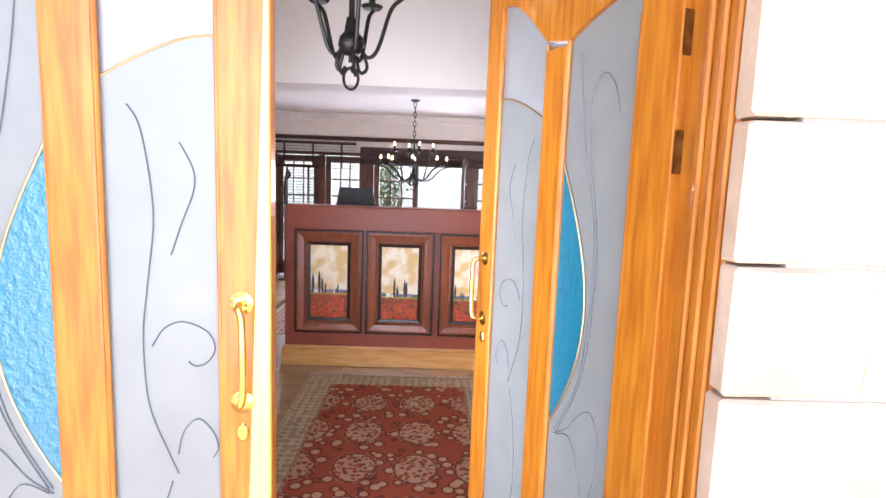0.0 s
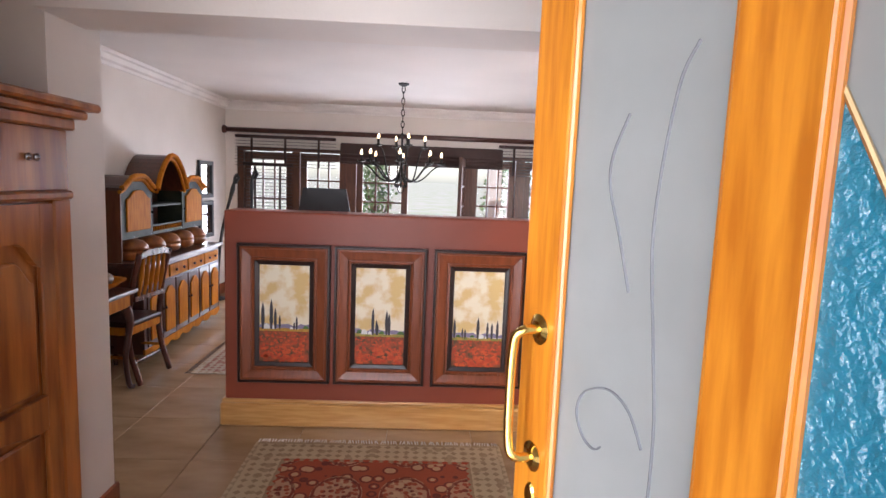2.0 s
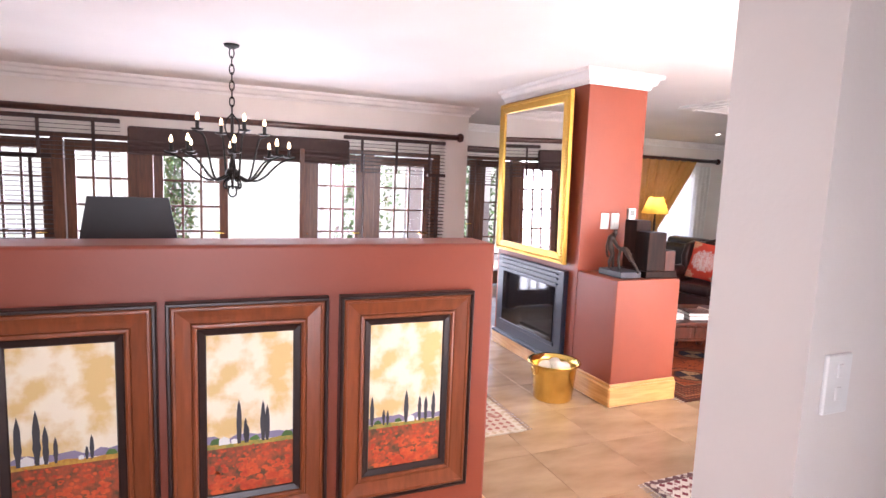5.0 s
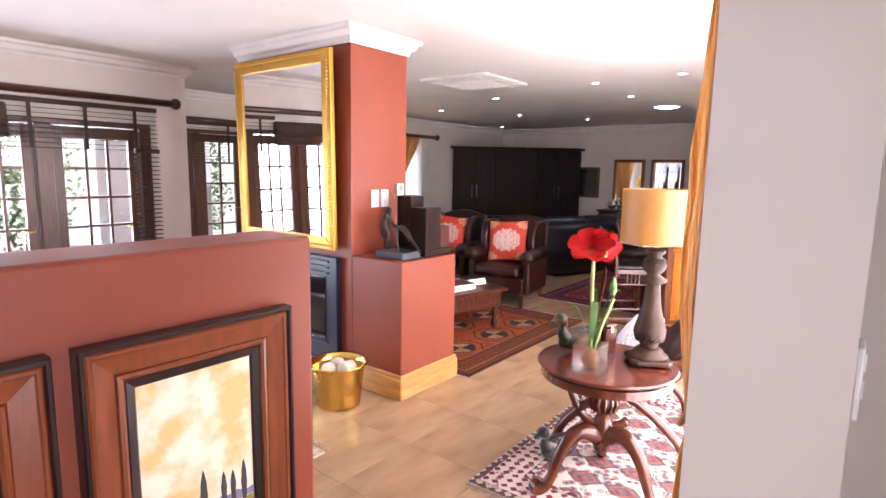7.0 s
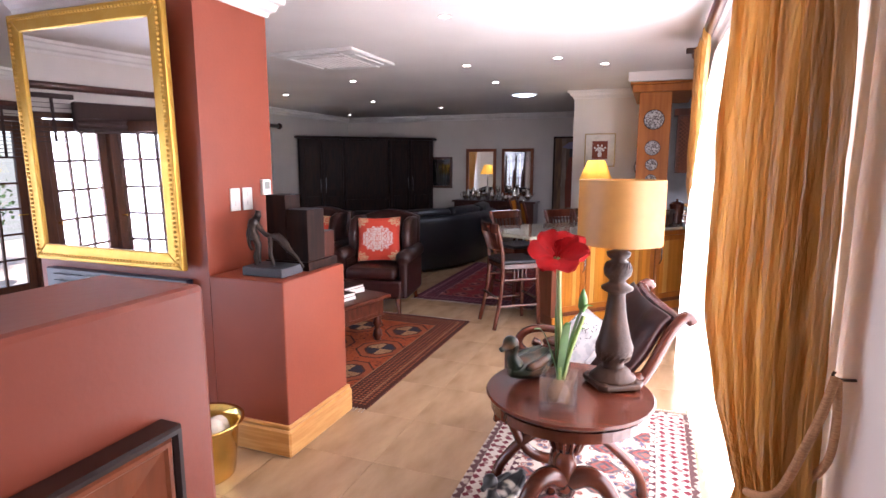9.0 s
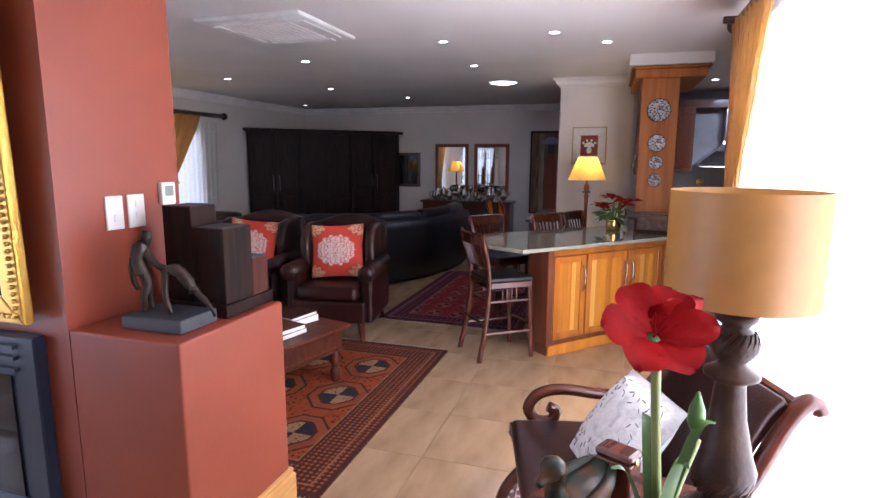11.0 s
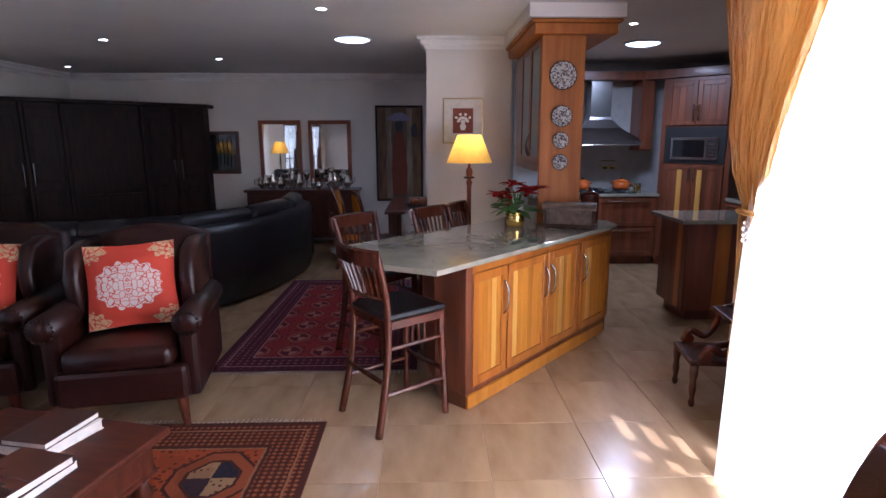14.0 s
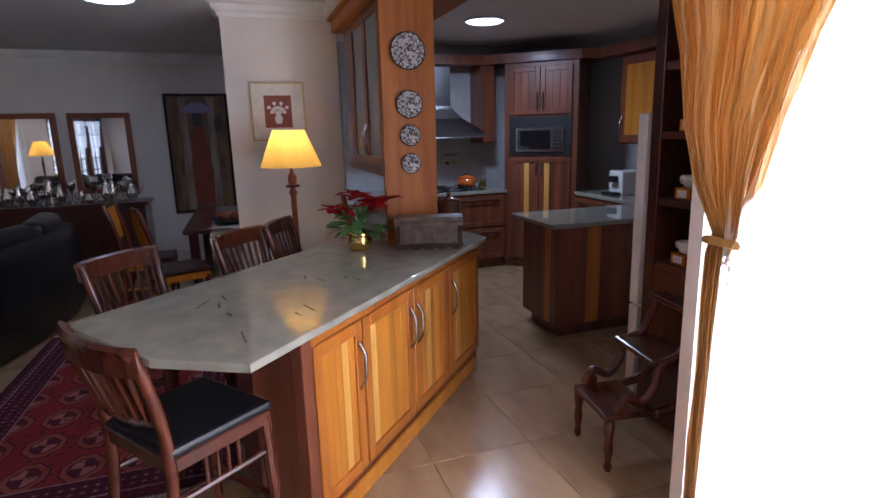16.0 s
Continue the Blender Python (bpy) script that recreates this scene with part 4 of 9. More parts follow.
def armoire():
    a = thing("armoire", (-1.2, 3.93, 0), "large varnished hardwood armoire with arched panel door", "armoire")
    D, W, H = 0.57, 1.05, 1.80
    part("carcass", box(0, D - 0.03, 0, W, 0.08, H - 0.06, 0.006), "oak", a)
    part("plinth_base", box(0.0, D, -0.015, W + 0.015, 0, 0.10, 0.008), "oak", a)
    cr = bmesh.new()
    add_box(cr, 0, D + 0.02, -0.02, W + 0.02, H - 0.10, H - 0.06, 0.006)
    add_box(cr, 0, D + 0.05, -0.05, W + 0.05, H - 0.06, H - 0.03, 0.008)
    add_box(cr, 0, D + 0.08, -0.08, W + 0.08, H - 0.03, H, 0.008)
    part("cornice_top", cr, "oak", a)
    part("frieze", box(D - 0.03, D, 0, W, H - 0.31, H - 0.10, 0.004), "oak", a)
    part("frieze_moulding", box(D - 0.03, D + 0.02, 0, W, H - 0.34, H - 0.31, 0.008), "oak", a)
    for y in (0.22, 0.26, 0.84, 0.88):
        part("knob", lathe([(0, 0), (0.011, 0.004), (0.013, 0.012), (0, 0.018)], 10), "steel", a, smooth=True).matrix_basis = pose(D, y, H - 0.2, 0, 90)
    for k, (y0, y1) in enumerate(((0.10, 0.52), (0.53, 0.95))):
        d = part("door", box(D - 0.03, D - 0.012, y0 - 0.005, y1 + 0.005, 0.12, H - 0.35), "oak", a)
        part("door_stile", box(D - 0.012, D + 0.008, y0, y0 + 0.07, 0.12, H - 0.35, 0.004), "oak", d)
        part("door_stile", box(D - 0.012, D + 0.008, y1 - 0.07, y1, 0.12, H - 0.35, 0.004), "oak", d)
        arch = ogee(y0 + 0.07, y1 - 0.07, H - 0.56, 0.10)
        part("top_rail", prism([(y0 + 0.07, H - 0.35)] + arch + [(y1 - 0.07, H - 0.35)], D - 0.012, D + 0.008, 'x'), "oak", d)
        inner = ogee(y0 + 0.10, y1 - 0.10, H - 0.61, 0.09)
        part("upper_panel", prism([(y0 + 0.10, 0.82)] + inner + [(y1 - 0.10, 0.82)], D - 0.012, D + 0.004, 'x', 0.006), "oak", d)
        low = [(y, 0.70 + 0.02 * math.sin((y - y0) / (y1 - y0) * math.pi * 2)) for y in [y0 + 0.07 + (y1 - y0 - 0.14) * i / 8 for i in range(9)]]
        part("middle_rail", prism([(y0 + 0.07, 0.80)] + [(y1 - 0.07, 0.80)] + low[::-1], D - 0.012, D + 0.012, 'x', 0.004), "oak", d)
        part("lower_panel", box(D - 0.012, D + 0.002, y0 + 0.10, y1 - 0.10, 0.22, 0.68, 0.008), "oak", d)
    part("side_post", box(D - 0.03, D + 0.006, W - 0.09, W, 0.10, H - 0.34, 0.006), "oak", a)
    part("side_post", box(D - 0.03, D + 0.006, 0, 0.09, 0.10, H - 0.34, 0.006), "oak", a)
    return a


armoire()


def rug(name, x0, x1, y0, y1, material, label, fringe="", thick=0.010):
    cx, cy = (x0 + x1) / 2, (y0 + y1) / 2
    r = thing(name, (cx, cy, 0.0), label, "rug")
    hx, hy = (x1 - x0) / 2, (y1 - y0) / 2
    b = bmesh.new()
    bmesh.ops.create_grid(b, x_segments=24, y_segments=24, size=1)
    rs = random.Random(7)
    for v in b.verts:
        v.co = Vector((v.co.x * hx, v.co.y * hy, thick + 0.002 * noise.noise(Vector((v.co.x * 3, v.co.y * 3, hx)))))
    es = [e for e in b.edges if e.is_boundary]
    g = bmesh.ops.extrude_edge_only(b, edges=es)
    for v in g["geom"]:
        if isinstance(v, bmesh.types.BMVert):
            v.co.z = 0.001
    part("woven_field", b, material, r)
    if fringe:
        f = bmesh.new()
        n = 90
        for sgn in (-1, 1):
            for k in range(n):
                if fringe == "x":
                    yy = -hy + 2 * hy * (k + 0.5) / n
                    p = [(sgn * hx, yy, 0.006), (sgn * (hx + 0.05), yy + rs.uniform(-0.012, 0.012), 0.003)]
                else:
                    xx = -hx + 2 * hx * (k + 0.5) / n
                    p = [(xx, sgn * hy, 0.006), (xx + rs.uniform(-0.012, 0.012), sgn * (hy + 0.05), 0.003)]
                add_tube(f, p, 0.003, 4)
        tagged(part("fringe", f, "paper" if fringe == "y" else "runner", r, "knotted cotton fringe"), kind="stuff")
    return r


CREAM, CREAM2, RUST, RUST2, NAVY = (0.42, 0.32, 0.20), (0.27, 0.19, 0.11), (0.30, 0.05, 0.025), (0.20, 0.03, 0.02), (0.02, 0.02, 0.05)
M["rug_hall"] = rug_material("rug_hall", 0.72, 1.2, [(0.025, (0.30, 0.22, 0.13), CREAM), (0.17, CREAM, CREAM2), (0.025, CREAM2, RUST)], (0.27, 0.06, 0.03), (0.42, 0.27, 0.16), (0.13, 0.035, 0.025), 0.34, 0.7, (0.40, 0.24, 0.13), 0.44, True)
rug("hall_rug", -0.30, 1.14, 3.70, 6.10, M["rug_hall"], "red oriental rug with a cream flowered border", "y")
M["rug_dining"] = rug_material("rug_dining", 1.66, 1.3, [(0.05, (0.5, 0.42, 0.32), (0.4, 0.3, 0.2)), (0.22, (0.45, 0.36, 0.27), (0.30, 0.12, 0.09)), (0.04, (0.3, 0.1, 0.08), CREAM)], (0.34, 0.14, 0.10), (0.5, 0.4, 0.3), (0.2, 0.08, 0.06), 0.4, 0.3)
rug("dining_rug", -1.15, 2.17, 7.22, 9.8, M["rug_dining"], "faded red and cream oriental rug on the tiled floor", "x")
M["rug_living"] = turkmen_material("rug_living", 1.06, 1.165, 0.27, (0.055, 0.017, 0.012), (0.19, 0.045, 0.016), (0.22, 0.10, 0.045), (0.25, 0.05, 0.015), (0.085, 0.020, 0.012), 0.544, 0.478, 0.225, (0.020, 0.018, 0.028), (0.27, 0.16, 0.08), (0.22, 0.055, 0.02), 0.033, 0.239)
rug("living_rug", 3.62, 5.74, 7.27, 9.6, M["rug_living"], "dark red tribal rug with octagon medallions and fringe", "x")
M["rug_red"] = turkmen_material("rug_red", 1.25, 0.71, 0.24, (0.05, 0.010, 0.020), (0.10, 0.016, 0.030), (0.24, 0.12, 0.13), (0.20, 0.020, 0.022), (0.10, 0.012, 0.020), 0.30, 0.24, 0.125, (0.07, 0.012, 0.022), (0.28, 0.11, 0.09), (0.23, 0.055, 0.04), 0.05)
rug("bar_rug", 6.45, 8.95, 6.78, 8.2, M["rug_red"], "crimson bokhara rug beside the kitchen counter", "x")
M["rug_kilim"] = rug_material("rug_kilim", 0.9, 0.55, [(0.04, (0.10, 0.05, 0.05), (0.4, 0.34, 0.28)), (0.16, (0.50, 0.44, 0.38), (0.15, 0.03, 0.04)), (0.03, (0.08, 0.03, 0.04), (0.5, 0.44, 0.36))], (0.52, 0.45, 0.38), (0.07, 0.05, 0.06), (0.22, 0.05, 0.04), 0.2, 0.9, (0.10, 0.09, 0.14))
rug("kilim_rug", 2.45, 4.25, 5.34, 6.44, M["rug_kilim"], "patterned kilim rug in red, white and blue", "x")


# ---- divider pictures ----
def mitred_side(a, b, inward, profile):
    """One mitred length of picture frame from corner a to corner b in the x-z plane; profile is (inset, depth)."""
    a, b, inward = Vector((a[0], 0, a[1])), Vector((b[0], 0, b[1])), Vector((inward[0], 0, inward[1]))
    u = (b - a).normalized()
    bm = bmesh.new()
    rings = [[bm.verts.new(p + (inward + sgn * u) * w + Vector((0, -d, 0))) for w, d in profile] for p, sgn in ((a, 1), (b, -1))]
    for k in range(len(profile) - 1):
        bm.faces.new((rings[0][k], rings[1][k], rings[1][k + 1], rings[0][k + 1]))
    bmesh.ops.recalc_face_normals(bm, faces=bm.faces[:])
    return bm


def mitred_frame(parent, w, h, profile, material, label=""):
    c = ((-w / 2, 0), (w / 2, 0), (w / 2, h), (-w / 2, h))
    for k, inward in enumerate(((0, 1), (-1, 0), (0, -1), (1, 0))):
        part("frame_rail" if k % 2 == 0 else "frame_side", mitred_side(c[k], c[(k + 1) % 4], inward, profile), material, parent, label)


M["moulding"] = mat("black_brown_moulding", (0.030, 0.013, 0.010), 0.35, colour2=(0.018, 0.009, 0.008), scale=12)
M["wheat_paint"] = mat("painted_wheat_strip", (0.55, 0.33, 0.04), 0.6, colour2=(0.40, 0.20, 0.03), scale=60, bump=0.2)


def field_picture(x0, x1, seed, trees, houses, bushes, horizon):
    """trees: (place, height), houses: (place, width), bushes: (place, radius), as shares of the canvas."""
    rs = random.Random(seed)
    w, H, B = x1 - x0, 0.865, 0.128
    p = thing("framed_picture", ((x0 + x1) / 2, 6.338, 0.296), "framed poppy field painting with cypresses on the divider", "picture", "poppy pictures")
    mitred_frame(p, w, H, [(0, 0), (0, 0.040), (0.004, 0.046), (0.011, 0.046), (0.015, 0.038)], "moulding", "black outer moulding")
    mitred_frame(p, w, H, [(0.015, 0.036), (0.020, 0.041), (0.027, 0.041), (0.031, 0.036), (0.055, 0.030), (0.078, 0.026), (0.081, 0.022), (0.084, 0.029), (0.092, 0.031), (0.099, 0.026), (0.101, 0.018)], "teak")
    mitred_frame(p, w, H, [(0.100, 0.021), (0.104, 0.024), (0.124, 0.018), (0.130, 0.010), (0.130, 0.004)], "moulding", "black inner moulding")
    xl, z0 = -w / 2 + B, B
    cw, chh = w - 2 * B, H - 2 * B
    cv = part("canvas", box(xl, xl + cw, -0.012, -0.004, z0, z0 + chh), "sky_paint", p, "cream cloudy painted sky")
    zh = z0 + chh * horizon
    part("painted_hill", prism([(xl, zh)] + [(xl + cw * k / 12, zh + chh * (0.025 + 0.03 * rs.random())) for k in range(13)] + [(xl + cw, zh)], -0.0130, -0.012, 'y'), "hill_paint", cv)
    part("painted_straw", prism([(xl, zh - 0.035)] + [(xl + cw * k / 8, zh + 0.004 * math.sin(k * 1.7 + seed)) for k in range(9)] + [(xl + cw, zh - 0.035)], -0.0134, -0.012, 'y'), "wheat_paint" if seed == 1 else "straw_paint", cv)
    part("painted_field", box(xl, xl + cw, -0.0138, -0.012, z0, zh - 0.018), "field_paint", cv)
    for nm, m, cnt, ly in (("painted_flower_mass", "poppy_paint", 150, 0.0142), ("painted_flower_hearts", "field_paint", 60, 0.0150)):
        pb = bmesh.new()
        for k in range(cnt):
            t = rs.random()
            zz = z0 + 0.004 + (zh - 0.02 - z0) * t
            r = (0.019 - 0.014 * t) * (1 if cnt == 150 else 0.45)
            xx = rs.uniform(xl + r, xl + cw - r)
            pb.faces.new([pb.verts.new((xx + r * rs.uniform(0.7, 1.15) * math.cos(2 * math.pi * i / 8), -ly - 0.00007 * (k % 9), max(z0, zz + r * rs.uniform(0.5, 0.9) * math.sin(2 * math.pi * i / 8)))) for i in range(8)])
        tagged(part(nm, pb, m, cv), kind="stuff")
    for q, r in bushes:
        xx, rr = xl + cw * q, cw * r
        part("painted_bush", prism([(xx + rr * math.cos(a), zh + max(0, rr * (0.9 + 0.25 * rs.random()) * math.sin(a))) for a in [math.pi * i / 9 for i in range(10)]], -0.0142, -0.012, 'y'), "leaf", cv)
    for q, wd in houses:
        xx, ww = xl + cw * q, cw * wd
        part("painted_house", prism([(xx, zh - 0.004), (xx + ww, zh - 0.004), (xx + ww, zh + ww * 0.45), (xx + ww * 0.5, zh + ww * 0.75), (xx, zh + ww * 0.5)], -0.0146, -0.012, 'y'), "white_plastic", cv)
    for q, hh in trees:
        xx, h = xl + cw * q, chh * hh
        r = 0.0035 + h * 0.045
        out = [(xx - r * 0.5, zh - 0.006)] + [(xx - r * (math.sin(math.pi * (0.12 + 0.88 * k / 7)) ** 0.7) * rs.uniform(0.8, 1.1), zh + h * k / 7) for k in range(1, 7)] + [(xx, zh + h)]
        out += [(2 * xx - a, z) for a, z in out[-2::-1]]
        part("painted_cypress", prism(out, -0.0150, -0.012, 'y'), "cypress_paint", cv)
    return p


field_picture(-0.480, 0.080, 1, ((0.07, 0.27), (0.24, 0.30), (0.32, 0.21), (0.41, 0.14), (0.70, 0.07), (0.75, 0.13)), ((0.08, 0.13), (0.24, 0.10), (0.62, 0.05)), ((0.94, 0.06),), 0.35)
field_picture(0.108, 0.669, 2, ((0.36, 0.27), (0.435, 0.15), (0.46, 0.10), (0.64, 0.25), (0.69, 0.22)), ((0.13, 0.12), (0.27, 0.07)), ((0.11, 0.08), (0.54, 0.06), (0.93, 0.07)), 0.32)
field_picture(0.715, 1.284, 5, ((0.04, 0.20), (0.20, 0.10), (0.255, 0.09), (0.51, 0.22), (0.70, 0.17), (0.79, 0.16), (0.90, 0.19)), ((0.53, 0.10), (0.66, 0.05)), ((0.12, 0.05), (0.40, 0.05)), 0.31)


# ---- dining room ----
def glazed_leaf(name, x0, x1, y, z0, z1, cols, rows, label, open_rz=None, hinge=None):
    """A glazed door leaf with stiles, rails, glazing bars and single panes."""
    w = x1 - x0
    d = thing(name, (x0 if hinge != "r" else x1, y, 0), label, "door", "glazed garden doors", open_rz or 0)
    o = 0 if hinge != "r" else -w
    for a, b in ((0, 0.085), (w - 0.085, w)):
        part("stile", box(o + a, o + b, -0.022, 0.022, z0, z1, 0.004), "doorwood", d)
    part("bottom_rail", box(o + 0.085, o + w - 0.085, -0.022, 0.022, z0, z0 + 0.22, 0.004), "doorwood", d)
    part("top_rail", box(o + 0.085, o + w - 0.085, -0.022, 0.022, z1 - 0.10, z1, 0.004), "doorwood", d)
    gx0, gx1, gz0, gz1 = o + 0.085, o + w - 0.085, z0 + 0.22, z1 - 0.10
    for k in range(1, cols):
        x = gx0 + (gx1 - gx0) * k / cols
        part("glazing_bar", box(x - 0.011, x + 0.011, -0.014, 0.014, gz0, gz1), "doorwood", d)
    for k in range(1, rows):
        z = gz0 + (gz1 - gz0) * k / rows
        part("glazing_bar", box(gx0, gx1, -0.013, 0.013, z - 0.011, z + 0.011), "doorwood", d)
    for i in range(cols):
        for k in range(rows):
            p = part("pane", box(gx0 + (gx1 - gx0) * i / cols + 0.012, gx0 + (gx1 - gx0) * (i + 1) / cols - 0.012, -0.002, 0.002, gz0 + (gz1 - gz0) * k / rows + 0.012, gz0 + (gz1 - gz0) * (k + 1) / rows - 0.012), "pane", d)
            p.visible_shadow = False
    part("handle", tube([(o + w - 0.045, -0.022, 1.0), (o + w - 0.045, -0.06, 1.0), (o + w - 0.14, -0.062, 1.0)], 0.008, 8), "brass", d, "brass lever handle")
    return d


Y_D = 10.53
DTOP = 1.90
fr = bmesh.new()
for x0, x1 in ((-1.85, -1.77), (-1.13, -1.03), (-0.42, -0.28), (1.18, 1.27), (1.87, 1.99), (2.70, 2.80)):
    add_box(fr, x0, x1, 10.46, 10.62, 0, DTOP, 0.004)
add_box(fr, -1.85, 2.80, 10.46, 10.62, DTOP, DTOP + 0.05, 0.004)
structure(part("door_frame_dining", fr, "doorwood"), "dark wooden frame of the garden doors", "door frame")
for x0, x1 in ((-1.77, -1.13), (-1.03, -0.42), (-0.28, 0.42), (1.27, 1.87), (1.99, 2.70)):
    glazed_leaf("glazed_door", x0 + 0.003, x1 - 0.003, Y_D, 0.02, DTOP - 0.01, 3, 6, "dark wooden glazed door with small square panes")
glazed_leaf("glazed_door", 0.42, 1.18, Y_D, 0.02, DTOP - 0.01, 3, 6, "glazed garden door standing open onto the terrace", 82, "r")


def curtain_pole(x0, x1, y, z, label, ring_y=None):
    c = thing("curtain_pole", ((x0 + x1) / 2, y, z), label, "curtain pole")
    h = (x1 - x0) / 2
    part("pole", tube([(-h, 0, 0), (h, 0, 0)], 0.032, 14), "dark", c, smooth=True)
    for s in (-1, 1):
        f = part("finial", lathe([(0.02, 0), (0.045, 0.01), (0.055, 0.035), (0.045, 0.065), (0, 0.075)], 16), "dark", c, smooth=True)
        f.matrix_basis = pose(s * h, 0, 0, 0, 90 * s)
        part("bracket", box(s * (h - 0.12) - 0.015, s * (h - 0.12) + 0.015, 0, 0.10, -0.02, 0.02, 0.004), "dark", c)
    return c


curtain_pole(-1.95, 2.97, 10.36, 2.155, "dark wooden curtain pole with ball finials")


def blind(x0, x1, y, z0, z1, n, label, tapes=3, tilt=0.003):
    b = thing("venetian_blind", ((x0 + x1) / 2, y, 0), label, "blind", "wooden blinds")
    h = (x1 - x0) / 2
    part("head_rail", box(-h, h, -0.025, 0.025, z1, z1 + 0.04, 0.004), "valance", b)
    for k in range(n):
        z = z0 + (z1 - z0) * k / n
        s = bmesh.new()
        vs = [s.verts.new(p) for p in ((-h, -0.022, z - tilt), (h, -0.022, z - tilt), (h, 0.022, z + tilt), (-h, 0.022, z + tilt), (-h, -0.022, z - tilt + 0.003), (h, -0.022, z - tilt + 0.003), (h, 0.022, z + tilt + 0.003), (-h, 0.022, z + tilt + 0.003))]
        for f in ((3, 2, 1, 0), (4, 5, 6, 7), (0, 1, 5, 4), (1, 2, 6, 5), (2, 3, 7, 6), (3, 0, 4, 7)):
            s.faces.new([vs[i] for i in f])
        part("slat", s, "valance", b)
    for k in range(tapes):
        x = -h + 2 * h * (k + 0.5) / tapes
        part("tape", box(x - 0.015, x + 0.015, -0.027, -0.025, z0, z1), "valance", b)
    return b


blind(-1.86, -0.55, 10.42, 1.70, 2.06, 9, "dark wooden venetian blind partly drawn")
blind(1.62, 2.84, 10.42, 1.70, 2.06, 9, "dark wooden venetian blind partly drawn")
blind(-1.78, -1.12, 10.475, 0.55, 1.70, 26, "dark wooden venetian blind let down over the glass", 2, 0.003)
blind(2.62, 2.84, 10.40, 0.30, 1.68, 34, "dark wooden venetian blind let down over the glass", 1, 0.003)
blind(3.42, 5.5, 11.9, 1.62, 2.10, 12, "dark wooden venetian blind partly drawn")
va = thing("blind_valance", (0.62, 10.36, 1.88), "dark brown rolled blind over the open door", "blind")
part("cloth_roll", box(-1.1, 1.05, -0.02, 0.03, -0.10, 0.16, 0.02, 2), "valance", va)
for k in range(3):
    part("fold", box(-1.1, 1.05, -0.035, -0.015, -0.11 + 0.05 * k, -0.075 + 0.05 * k, 0.01), "valance", va)

# garden window of the living room next to the step, and the curtained one
fr = bmesh.new()
for x0, x1 in ((3.4, 3.48), (4.05, 4.15), (4.75, 4.85), (5.52, 5.6)):
    add_box(fr, x0, x1, 12.02, 12.16, 0, 2.0, 0.004)
add_box(fr, 3.4, 5.6, 12.02, 12.16, 2.0, 2.05, 0.004)
structure(part("door_frame_living", fr, "doorwood"), "dark wooden frame of the garden doors", "door frame")
for x0, x1 in ((3.48, 4.05), (4.15, 4.75), (4.85, 5.52)):
    glazed_leaf("glazed_door", x0, x1, 12.09, 0.02, 1.99, 2, 6, "dark wooden glazed door with small panes")
curtain_pole(3.3, 5.75, 11.9, 2.16, "dark wooden curtain pole over the garden doors")


